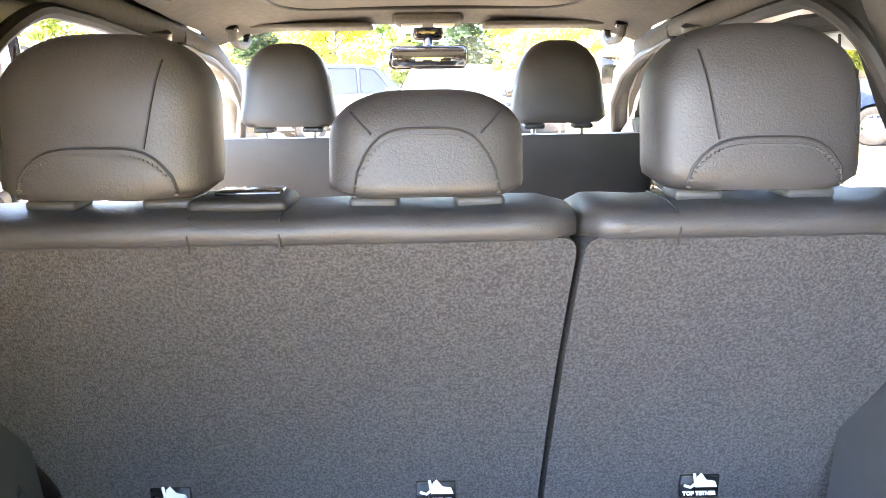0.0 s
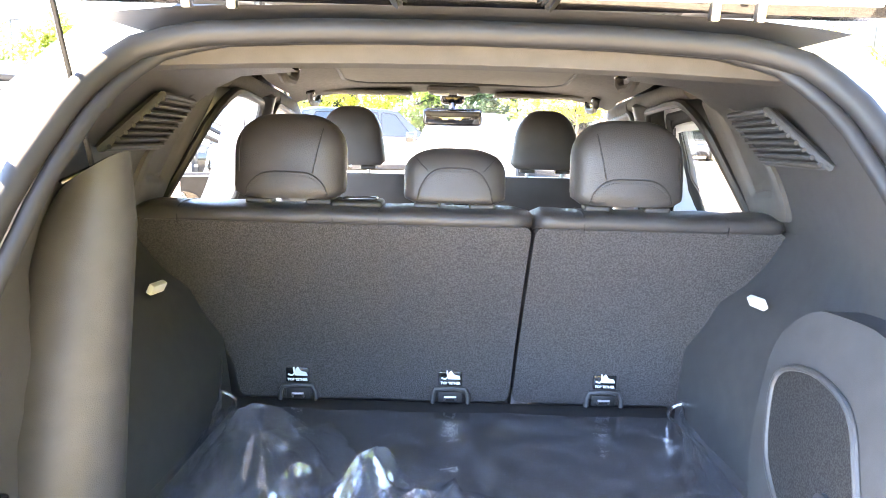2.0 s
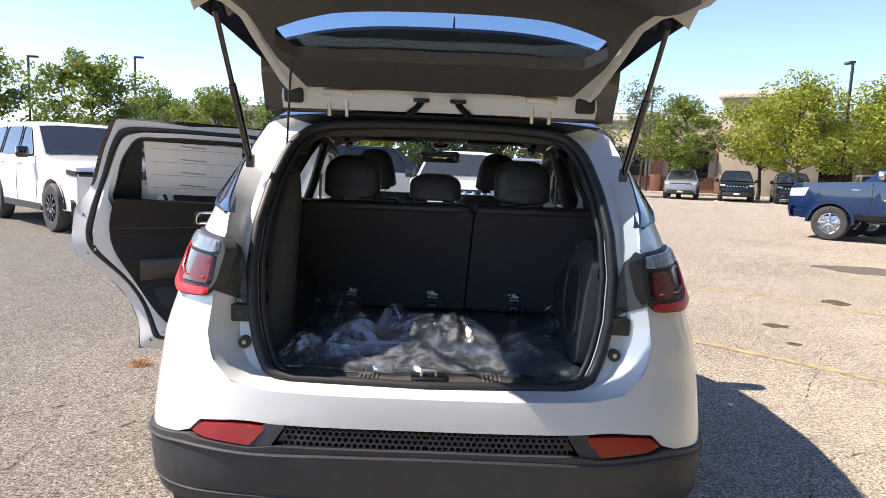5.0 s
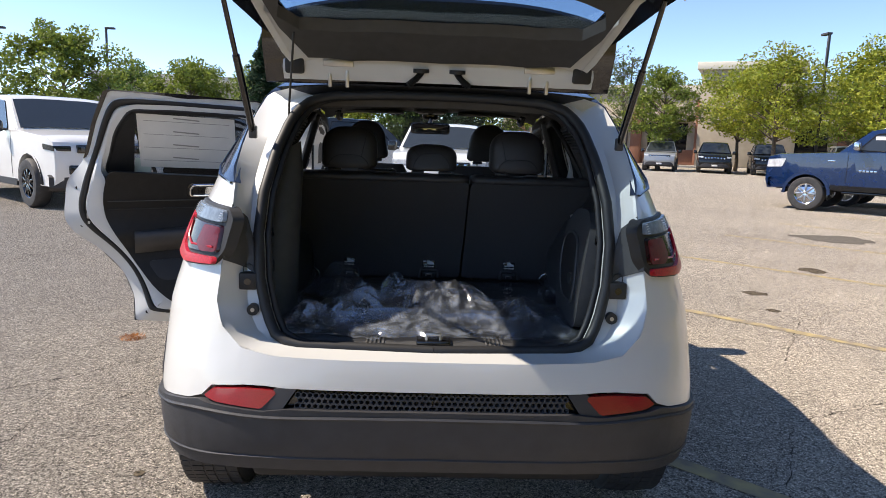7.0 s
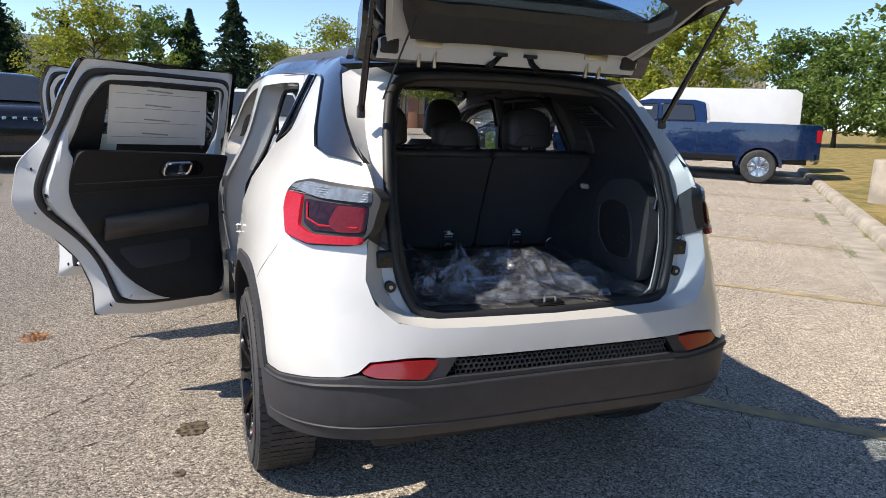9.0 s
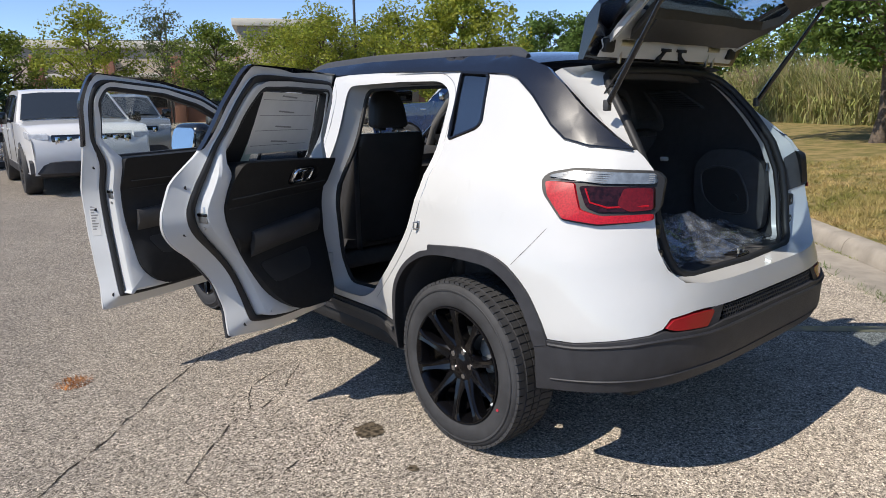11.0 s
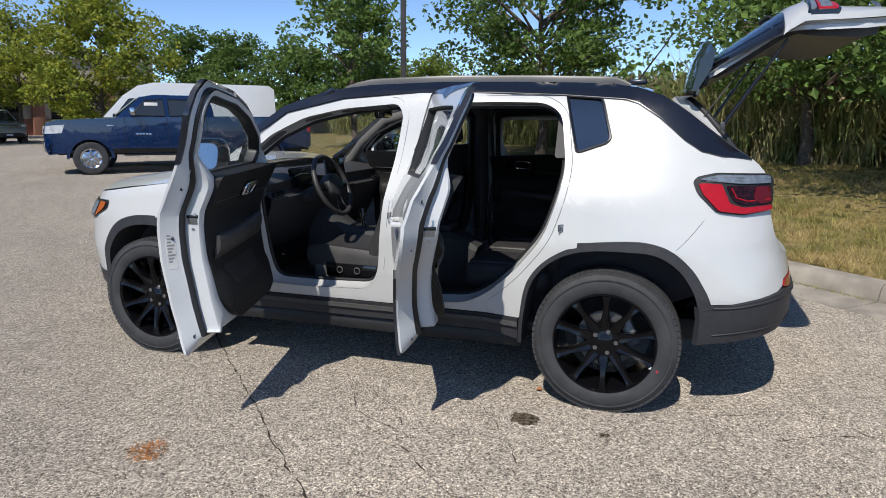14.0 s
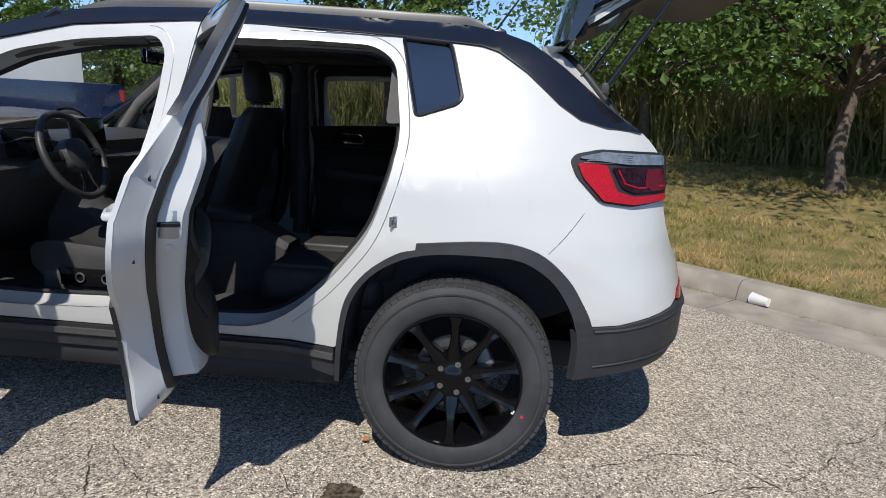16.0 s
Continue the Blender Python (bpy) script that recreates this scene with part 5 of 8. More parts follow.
# glass, surround, side fins, spoiler
glass_o = sym([(0, 1.492), (.30, 1.488), (.455, 1.47), (.50, 1.40), (.555, 1.29), (.59, 1.235), (.30, 1.230), (0, 1.230)])
part("rear_window", sheet(glass_o, gate_at(.004), (), .05, (0, .004, 0)), glass("tinted_rear_window", (0.62, 0.70, 0.76), base=.06), gate)
bm = sheet(sym([(0, 1.508), (.32, 1.505), (.475, 1.485), (.545, 1.40), (.61, 1.29), (.655, 1.226), (.30, 1.224), (0, 1.224)]), gate_at(-.002), [inset(glass_o, .03)], .05, (0, .02, 0))
part("window_frame", bm, GLOSS, gate, "gloss black frame round the rear window")
bm = bmesh.new()
loops = []
for k in range(25):
    x = -.56 + 1.12 * k / 24
    u = abs(x) / .56
    zt, yb = 1.572 - .035 * u ** 2.5, -.615 + .075 * u ** 3
    loops.append([Vector((x, -.335, zt + .004)), Vector((x, -.48, zt - .004)), Vector((x, yb + .02, zt - .030)), Vector((x, yb, zt - .046)), Vector((x, yb + .01, zt - .062)), Vector((x, -.50, zt - .060)), Vector((x, -.45, zt - .06)), Vector((x, -.34, zt - .02))])
rings(bm, loops, caps=True)
sp = part("spoiler", bm, BLACKROOF, gate, "gloss black roof spoiler")
bm = bmesh.new()
box(bm, -.13, .13, -.612, -.592, 1.525, 1.541, .004)
part("brake_light", bm, REDDARK, sp, "dark red high brake light")
# number plate with dealer frame, drawn as plain shapes
bm = bmesh.new()
py = g_y(0, 1.0) - .012
box(bm, -.157, .157, py - .012, py + .004, .925, 1.085, .006)
pl = part("plate_frame", bm, GLOSS, gate, "black dealer plate with silver oval and white bars")
bm = bmesh.new()
r = bmesh.ops.create_circle(bm, cap_ends=True, segments=40, radius=1)
bmesh.ops.transform(bm, matrix=Matrix.Translation((0, py - .0135, 1.007)) @ pose(0, 0, 0, 90) @ Matrix.Diagonal((.125, .047, 1, 1)), verts=r["verts"])
part("plate_oval", bm, SILVERP, pl)
bm = bmesh.new()
r = bmesh.ops.create_circle(bm, cap_ends=True, segments=40, radius=1)
bmesh.ops.transform(bm, matrix=Matrix.Translation((0, py - .0145, 1.007)) @ pose(0, 0, 0, 90) @ Matrix.Diagonal((.112, .037, 1, 1)), verts=r["verts"])
part("plate_field", bm, GREYPAINT, pl)
for nm, x0, x1, z0, z1, mm in (("bar", -.085, .085, .992, 1.022, WHITEPRINT), ("bar", -.07, .07, 1.063, 1.076, WHITEPRINT), ("bar", -.085, .085, .936, .951, WHITEPRINT), ("bar", -.145, -.10, .936, .944, WHITEPRINT), ("bar", .11, .145, .936, .947, WHITEPRINT), ("bar", -.005, .105, .977, .983, SILVERP)):
    bm = bmesh.new()
    box(bm, x0, x1, py - .0165, py - .0125, z0, z1, .001)
    part("plate_bar", bm, mm, pl)
# plate recess lip, camera, plate lights
bm = bmesh.new()
loops = []
for k in range(21):
    x = -.44 + .88 * k / 20
    y = g_y(x, 1.12) - .004
    d = .03 * (1 - (abs(x) / .44) ** 3)
    loops.append([Vector((x, y + .01, 1.135)), Vector((x, y - d, 1.122)), Vector((x, y - d * .9, 1.112)), Vector((x, y + .012, 1.098))])
rings(bm, loops, caps=True)
part("plate_lip", bm, WHITE, gate)
bm = bmesh.new()
y = g_y(0, 1.1)
box(bm, -.17, .17, y - .018, y + .01, 1.092, 1.108, .004)
hd = part("camera_housing", bm, GLOSS, gate, "black housing with reversing camera")
bm = bmesh.new()
cyl(bm, (0, y - .024, 1.098), (0, y - .01, 1.094), .011)
part("camera_lens", bm, SCREEN, hd)
# release grip
bm = bmesh.new()
y = g_y(.0, .86)
box(bm, -.10, .10, y - .008, y + .01, .825, .895, .007)
gr = part("release_grip", bm, WHITE, gate, "white tailgate release grip")
bm = bmesh.new()
box(bm, -.055, .055, y - .011, y - .006, .842, .866, .004)
part("grip_recess", bm, GREYPAINT, gr)
# badges
bm = text_mesh("4x4", .062, bold=.003, shear=.25, depth=.004)
bmesh.ops.transform(bm, matrix=Matrix.Translation((-.44, g_y(-.44, .845) - .006, .845)) @ pose(0, 0, 0, 90, 0, -24) @ Matrix.Diagonal((1.35, .62, 1, 1)), verts=bm.verts)
part("badge", bm, STEEL, gate, "grey 4x4 badge", smooth=0)
for k, (dx, w, h) in enumerate(((-.062, .028, .040), (-.026, .034, .030), (.012, .034, .030), (.050, .034, .036))):
    bm = bmesh.new()
    y = g_y(dx, 1.165)
    box(bm, dx - w / 2, dx + w / 2, y - .010, y + .004, 1.150, 1.150 + h, .009, seg=3)
    part("brand_mark", bm, TRIM, gate)
# lamps on the gate
for sd in (-1, 1):
    f = lambda x, z, o=.012: Vector((x * sd, g_y(x, z, o), z))
    bm = sheet(rc([(.672, 1.150), (.44, 1.148), (.405, 1.13), (.47, 1.045), (.50, 1.030), (.676, 1.025)], .012), f, (), .05, (0, .02, 0))
    lm = part("gate_lamp", bm, GLOSS, gate, "black-rimmed red tail lamp section")
    bm = sheet(rc([(.662, 1.142), (.45, 1.140), (.44, 1.122), (.662, 1.120)], .006), lambda x, z: f(x, z, .017), (), .05, (0, .008, 0))
    part("clear_lens", bm, CLEARLENS, lm)
    bm = sheet(rc([(.665, 1.114), (.435, 1.116), (.475, 1.055), (.50, 1.040), (.668, 1.036)], .008), lambda x, z: f(x, z, .017), (), .05, (0, .008, 0))
    part("red_lens", bm, RED, lm)
    for x0 in (.52, .57, .62):
        bm = sheet(rc([(x0, 1.106), (x0 + .034, 1.106), (x0 + .034, 1.060), (x0, 1.060)], .006), lambda x, z: f(x, z, .020), (), 0, (0, .006, 0))
        part("lamp_segment", bm, CLEARLENS, lm)
# wiper
bm = bmesh.new()
tube(bm, [gate_at(.022)(.02, 1.262), gate_at(.025)(-.05, 1.268), gate_at(.02)(-.26, 1.262)], [.018, .013, .006], 8)
wp = part("wiper", bm, RUBBER, gate, "black rear wiper")
bm = bmesh.new()
tube(bm, [gate_at(.014)(.06, 1.255), gate_at(.014)(-.12, 1.258), gate_at(.012)(-.30, 1.258)], .006, 6)
part("wiper_blade", bm, RUBBER, wp)
# latch claw and pull grips on the inner trim
bm = bmesh.new()
yi = g_y(0, .83) + .075
box(bm, -.05, .05, yi - .02, yi + .03, .80, .86, .008)
part("gate_latch", bm, STEEL, gate, "steel tailgate latch")
# hinges
for xh in (-.325, .325):
    for dx in (-.028, .028):
        bm = bmesh.new()
        box(bm, xh + dx - .006, xh + dx + .006, -.39, -.330, 1.500, 1.514, .003)
        part("hinge_arm", bm, STEEL, gate)
    bm = bmesh.new()
    box(bm, xh - .05, xh + .05, -.42, -.395, 1.492, 1.508, .004)
    part("hinge_plate", bm, STEEL, gate)
# wiring boots between roof and gate
for xh in (-.075, .075):
    bm = bmesh.new()
    pts, rad = [], []
    for k in range(25):
        t = k / 24
        pts.append((xh * (.78 + .55 * (1 - t) ** 1.5), -.345 - .045 * t, 1.502 + .008 * math.sin(math.pi * t)))
        rad.append(.009 if k % 2 else .0125)
    tube(bm, pts, rad, 10)
    bt = part("wiring_boot", bm, RUBBER, gate, "ribbed black rubber wiring boot")
    bm = bmesh.new()
    cyl(bm, (xh * .78, -.386, 1.500), (xh * .78, -.398, 1.500), .026, n=20)
    part("boot_grommet", bm, RUBBER, bt)
for xh in (-.14, .14):
    bm = bmesh.new()
    box(bm, xh * 3.3 - .03, xh * 3.3 + .03, -.42, -.37, 1.475, 1.50, .008)
    part("gate_buffer", bm, RUBBER, gate)
HINGE = Vector((0, -.330, 1.532))
GATE_TURN = 81
gm = Matrix.Translation(HINGE) @ pose(0, 0, 0, -GATE_TURN) @ Matrix.Translation(-HINGE)
gate.matrix_basis = gm
# lift struts between body and gate
for sd in (-1, 1):
    a = Vector((sd * .575, -.47, 1.375))
    b = gm @ Vector((sd * .60, -.62, 1.19))
    bm = bmesh.new()
    tube(bm, [a, a.lerp(b, .55)], .011, 10)
    st = part("lift_strut", bm, GLOSS, car, "black gas lift strut")
    bm = bmesh.new()
    tube(bm, [a.lerp(b, .5), b], .0075, 10)
    part("strut_rod", bm, GLOSS, st)
    bm = bmesh.new()
    box(bm, a.x - .012, a.x + .012, a.y - .012, a.y + .012, a.z - .02, a.z + .02, .005)
    part("strut_bracket", bm, TRIM, st)
# cord that lifts the parcel cover on one side
bm = bmesh.new()
tube(bm, [Vector((-.432, -.56, 1.665)), Vector((-.470, -.43, 1.48)), Vector((-.497, -.325, 1.322))], .0035, 6)
part("cover_cord", bm, RUBBER, car, "thin black cord from tailgate to trim")

# ---- roof rails and aerial ----
for sd in (-1, 1):
    bm = bmesh.new()
    loops = []
    for k in range(25):
        t = k / 24
        s = -.16 + 1.62 * t
        h = .020 * min(1, math.sin(math.pi * t) * 5)
        e = roof_point(.93 * sd, s)
        loops.append([e + Vector((sd * a, 0, b)) for a, b in ((.016, -.035), (.016, h), (.010, h + .010), (-.008, h + .010), (-.014, h), (-.014, -.02))])
    rings(bm, loops, caps=True)
    part("roof_rail", bm, mat("rail_grey", (.06, .06, .061), .38, vary=.08, scale=40) if sd < 0 else bpy.data.materials["rail_grey"], car, "grey roof rail")
bm = bmesh.new()
box(bm, .0, .07, -.10, .0, 1.60, 1.628, .012)
ab = part("aerial_base", bm, BLACKROOF, car)
bm = bmesh.new()
tube(bm, [(.035, -.05, 1.625), (.037, -.17, 1.80), (.038, -.225, 1.88)], [.006, .0035, .003], 6)
part("aerial", bm, RUBBER, ab, "short black aerial")

# ---- interior ----
def pad(bm, x0, x1, y0, y1, z0, z1, bev=.05, m=None, seg=4):
    return box(bm, x0, x1, y0, y1, z0, z1, bev, m, seg)


def skin_grid(bm, cols):
    rings(bm, cols, close=False)


# cargo floor, boot side trims, load lip
bm = bmesh.new()
box(bm, -.535, .545, -.64, .21, .765, .785, .004)
part("cargo_floor", bm, CARPET, car, "black carpeted cargo floor")
for sd in (-1, 1):
    gin = resample(INNER[1:], 24)
    cols = [[Vector((p.x * sd, p.y + .005, p.z)) for p in gin]]

    def col(y_low, y_high, xs):
        out = []
        for p in gin:
            t = (p.z - .772) / .74
            out.append(Vector((sd * (lerp_table(xs, p.z) + lerp_table([(.80, .058 if sd > 0 else .050), (1.0, .045), (1.1, .008), (1.16, 0)], p.z)), y_low + (y_high - y_low) * t, p.z)))
        return out
    cols.append([Vector((sd * (p.x + (.022 if p.z < 1.40 else -.004)), p.y + .05, p.z - (.01 if p.z > 1.4 else 0))) for p in gin])
    cols.append(col(-.50, -.20, [(.772, .455), (.85, .475), (1.0, .50), (1.12, .53), (1.2, .565), (1.35, .535), (1.45, .49), (1.49, .42), (1.515, .2)]))
    cols.append(col(-.30, -.10, [(.772, .440), (.85, .455), (.95, .475), (1.05, .52), (1.12, .575), (1.2, .61), (1.35, .56), (1.45, .50), (1.49, .43), (1.515, .2)]))
    cols.append(col(-.10, .04, [(.772, .432), (.85, .440), (.95, .455), (1.05, .52), (1.12, .60), (1.2, .64), (1.35, .575), (1.45, .51), (1.49, .44), (1.515, .2)]))
    cols.append(col(.14, .24, [(.772, .420), (.85, .43), (.95, .45), (1.05, .52), (1.12, .62), (1.2, .66), (1.35, .60), (1.45, .54), (1.49, .46), (1.515, .2)]))
    cols = [[p for p, q in zip(c, gin) if q.x > .30 or q.z < 1.2] for c in cols]
    bm = bmesh.new()
    skin_grid(bm, cols)
    bmesh.ops.solidify(bm, geom=bm.faces[:], thickness=-.006 * sd)
    part("boot_trim", bm, TRIM, car, "moulded dark plastic boot side trim")
    # recessed pillar panel, air vent, lamp, ring, hook, socket
    px_ = lambda y, z, o=0.0: Vector((sd * (lerp_table([(1.2, .648), (1.35, .588), (1.45, .526), (1.48, .51)], z) + .13 * (y - .12) - .009 - o), y, z))
    pil = rc([(.30, 1.468, .02), (.10, 1.462, .03), (.02, 1.305, .03), (.03, 1.232, .03), (.30, 1.212, .02)], .03, 6)
    loz = rc([(.222, 1.450, .03), (.105, 1.448, .03), (.045, 1.312, .02), (.062, 1.272, .03), (.212, 1.257, .03)], .03, 6)
    bm = bmesh.new()
    rings(bm, [[px_(p.x, p.y, -.03) for p in pil], [px_(p.x, p.y, -.004) for p in pil], [px_(p.x, p.y) for p in inset(pil, .006)], [px_(p.x, p.y, .002) for p in loz], [px_(p.x, p.y, -.002) for p in inset(loz, .006)], [px_(p.x, p.y, -.011) for p in inset(loz, .018)]], caps=True)
    part("pillar_panel", bm, TRIMGREY, car, "recessed grey pillar panel")
    vc = [Vector((sd * x, y, z)) for x, y, z in ((.540, -.240, 1.352), (.552, -.020, 1.350), (.508, .045, 1.432), (.492, -.130, 1.436))]
    ivec = Vector((-sd * .012, 0, -.004))
    bm = bmesh.new()
    rings(bm, [vc, [p + ivec for p in vc]], caps=True)
    vent = part("air_vent", bm, RUBBER, car, "slatted black air vent")
    bm = bmesh.new()
    tube(bm, [p + ivec for p in vc], .006, 8, True)
    part("vent_rim", bm, TRIM, vent)
    for k in range(8):
        t = (k + .5) / 8
        bm = bmesh.new()
        tube(bm, [vc[0].lerp(vc[3], t) + ivec * 1.5, vc[1].lerp(vc[2], t) + ivec * 1.5], .0038, 6)
        part("vent_slat", bm, TRIM, vent)
    bm = bmesh.new()
    box(bm, -.006, .006, -.020, .020, -.010, .010, .002, Matrix.Translation((sd * .548, -.03, 1.092)) @ pose(0, 0, 0, 0, sd * -28, sd * 12))
    part("boot_lamp", bm, PAPER, car, "small white boot lamp")
    bm = bmesh.new()
    cy, cz = .155, .815
    cx = sd * .515
    tube(bm, [(cx - sd * (.035 + .026 * math.cos(a)), cy - .045 - .012 * math.sin(a), cz + .026 * math.sin(a)) for a in [2 * math.pi * i / 18 for i in range(18)]], .0045, 6, True)
    rg = part("lashing_ring", bm, CHROME, car, "steel lashing ring")
    bm = bmesh.new()
    box(bm, cx - .014, cx + .014, cy - .075, cy - .03, cz - .02, cz + .02, .006)
    part("ring_base", bm, GLOSS, rg)
    bm = bmesh.new()
    tube(bm, [(sd * .518, -.57, 1.10), (sd * .500, -.575, 1.10), (sd * .497, -.575, 1.07), (sd * .507, -.575, 1.062)], .008, 8)
    part("bag_hook", bm, GLOSS, car, "small black bag hook")
    if sd > 0:
        # loudspeaker grille on its raised column
        gx = lambda y, z: lerp_table([(.76, .452), (.9, .462), (1.0, .474), (1.10, .492), (1.18, .52)], z) - .016
        colp = rc([(-.245, 1.09), (-.30, 1.155), (-.46, 1.165), (-.575, 1.10), (-.60, .95), (-.60, .80), (-.30, .80), (-.255, .93)], .05)
        bm = sheet(colp, lambda a, b: Vector((gx(a, b), a, b)), (), .03, (.05, 0, 0))
        bmesh.ops.bevel(bm, geom=[e for e in bm.edges if len(e.link_faces) == 2 and e.calc_face_angle(0) > .9], offset=.014, segments=3, affect="EDGES")
        spk = part("speaker_column", bm, TRIM, car, "raised dark trim column with loudspeaker", smooth=50)
        gp = rc([(-.275, 1.055), (-.36, 1.085), (-.46, 1.070), (-.52, .97), (-.535, .87), (-.40, .865), (-.31, .93)], .04)
        bm = sheet(gp, lambda a, b: Vector((gx(a, b) - .0035, a, b)), (), .03, (.004, 0, 0))
        part("speaker_grille", bm, mat("perforated_grille", (.022, .022, .022), .6, vary=.9, scale=420, detail=1), spk, "perforated black loudspeaker grille")
        bm = bmesh.new()
        tube(bm, [Vector((gx(p.x, p.y) - .003, p.x, p.y)) for p in gp], .005, 8, True)
        part("grille_rim", bm, TRIM, spk)
        bm = bmesh.new()
        cyl(bm, (gx(-.46, .94) - .008, -.462, .94), (gx(-.46, .94), -.462, .94), .019, n=20)
        part("speaker_mark", bm, GREYPAINT, spk)
    else:
        bm = bmesh.new()
        box(bm, -.512, -.492, -.60, -.55, .95, .99, .006)
        part("power_socket", bm, GLOSS, car, "black power socket")
        # post with the cover slot
        bm = bmesh.new()
        loops = []
        for k in range(9):
            t = k / 8
            zc = .79 + .53 * t
            r = (.105 - .048 * t ** .8) * (1 if k < 8 else .80)
            cxx = -.548 + .048 * t
            cyy = -.43 + .115 * t
            loops.append([Vector((cxx + r * math.cos(a), cyy + r * .9 * math.sin(a), zc + (.03 * math.cos(a) if k == 8 else 0))) for a in [2 * math.pi * i / 24 for i in range(24)]])
        rings(bm, loops, caps=True)
        po = part("side_post", bm, TRIM, car, "rounded dark trim post")
        bm = bmesh.new()
        box(bm, -.045, .035, -.008, .008, -.003, .003, .003, Matrix.Translation((-.495, -.33, 1.328)) @ pose(0, 0, 0, 0, -26, 40))
        part("post_slot", bm, GLOSS, po)

# rear bench back
SPLIT = .149
for x0, x1, nm in ((-.64, SPLIT - .004, "wide"), (SPLIT + .004, .645, "narrow")):
    def rear_face(x, z):
        t = (z - .795) / .41
        return Vector((x, .19 - .115 * t + .012 * math.sin(math.pi * t), z))
    if nm == "wide":
        o = rc([(-.64, 1.205), (x1, 1.205), (x1 - .02, .797), (-.468, .797), (-.478, .88), (-.52, .96), (-.605, 1.05), (-.638, 1.10)], .02)
    else:
        o = rc([(x0, 1.205), (.645, 1.205), (.640, 1.10), (.605, 1.06), (.555, .97), (.528, .88), (.515, .797), (x0 - .02, .797)], .02)
    bm = sheet(o, rear_face, (), .05, (0, .10, .005))
    bmesh.ops.bevel(bm, geom=[e for e in bm.edges if len(e.link_faces) == 2 and e.calc_face_angle(0) > .9], offset=.01, segments=2, affect="EDGES")
    back = part("rear_backrest", bm, CARPET, car, "carpet-backed rear bench backrest")
    # leather roll along the top
    bm = bmesh.new()
    loops = []
    n = 26
    for k in range(n + 1):
        x = x0 + (x1 - x0) * k / n
        e = min(1.0, min(x - x0, x1 - x) / .03 + .74)
        sag = .0012 * math.sin(k * 1.1)
        loops.append([Vector((x, .15 + dy * e, 1.212 + dz * e + sag * (dz > 0))) for dy, dz in ((-.074, -.010), (-.081, -.006), (-.082, .004), (-.079, .013), (-.070, .018), (-.055, .022), (-.035, .024), (-.005, .024), (.03, .022), (.058, .017), (.075, .010), (.084, -.005), (.085, -.02), (.08, -.06))])
    rings(bm, loops, caps=True)
    roll = part("top_roll", bm, LEATHER, back, "black leather top roll with seams", smooth=75)
    for sx in ((-.545, -.245, -.155) if nm == "wide" else (.245, .525)):
        bm = bmesh.new()
        tube(bm, [Vector((sx, .15 + dy, 1.212 + dz)) for dy, dz in ((-.079, -.016), (-.083, .0), (-.071, .0182), (-.035, .0242), (.03, .0222))], .0014, 5)
        part("seam", bm, RUBBER, roll)
    # front padding
    bm = bmesh.new()
    pad(bm, x0 + .03, x1 - .005, .19, .275, .60, 1.20, .035, pose(0, .27, .9, 14) @ Matrix.Translation((0, -.26, -.9)))
    part("back_cushion", bm, LEATHER, back)
for x0, x1 in ((-.62, -.20), (-.19, .14), (.15, .62)):
    bm = bmesh.new()
    pad(bm, x0, x1, .30, .80, .48, .63, .055)
    cu = part("seat_cushion", bm, LEATHER, car, "black leather rear seat cushion")
    bm = bmesh.new()
    pad(bm, x0 + .06, x1 - .06, .38, .77, .60, .642, .015)
    part("cushion_insert", bm, LEATHER, cu)
# child seat anchor labels and brackets
for tx in (-.338, -.004, .333):
    bm = bmesh.new()
    box(bm, tx - .025, tx + .025, .1725, .180, .838, .869, .001)
    lb = part("anchor_label", bm, GLOSS, car, "small black label reading TOP TETHER")
    bm = text_mesh("TOP TETHER", .0074, bold=.0004, depth=.0004)
    bmesh.ops.transform(bm, matrix=Matrix.Translation((tx, .172, .8435)) @ pose(0, 0, 0, 90), verts=bm.verts)
    part("label_text", bm, WHITEPRINT, lb, smooth=0)
    bm = bmesh.new()
    tube(bm, [(tx - .02, .1715, .856), (tx - .012, .1715, .853), (tx - .006, .1715, .858), (tx - .008, .1715, .872)], .002, 5)
    part("anchor_mark", bm, WHITEPRINT, lb)
    bm = sheet([(tx - .006, .853), (tx + .022, .853), (tx + .019, .861), (tx + .008, .863), (tx + .001, .873), (tx - .004, .868)], lambda a, b: Vector((a, .1712, b)), (), 0, (0, .001, 0))
    part("seat_mark", bm, WHITEPRINT, lb)
    bm = bmesh.new()
    w, h = .038, .052
    pts = [(tx - w, .172, .797), (tx - w, .174, .815), (tx - w + .006, .175, .828), (tx, .176, .830), (tx + w - .006, .175, .828), (tx + w, .174, .815), (tx + w, .172, .797)]
    tube(bm, pts, .0055, 8)
    br = part("tether_bracket", bm, TRIM, car, "black plastic tether anchor bracket")
    bm = bmesh.new()
    box(bm, tx - .026, tx + .026, .176, .183, .797, .822, .002)
    part("bracket_recess", bm, RUBBER, br)
    bm = bmesh.new()
    tube(bm, [(tx - .012, .178, .802), (tx - .012, .172, .811), (tx + .012, .172, .811), (tx + .012, .178, .802)], .003, 6)
    part("tether_bar", bm, STEEL, br)
# release paddles at the bench top
for px in (-.198,):
    bm = bmesh.new()
    box(bm, px - .056, px + .048, .095, .17, 1.230, 1.246, .008, seg=4)
    rp = part("seat_release", bm, RUBBER, car, "black seat release paddle")
    bm = bmesh.new()
    box(bm, px - .035, px + .035, .125, .165, 1.244, 1.250, .003)
    part("release_slot", bm, GLOSS, rp)


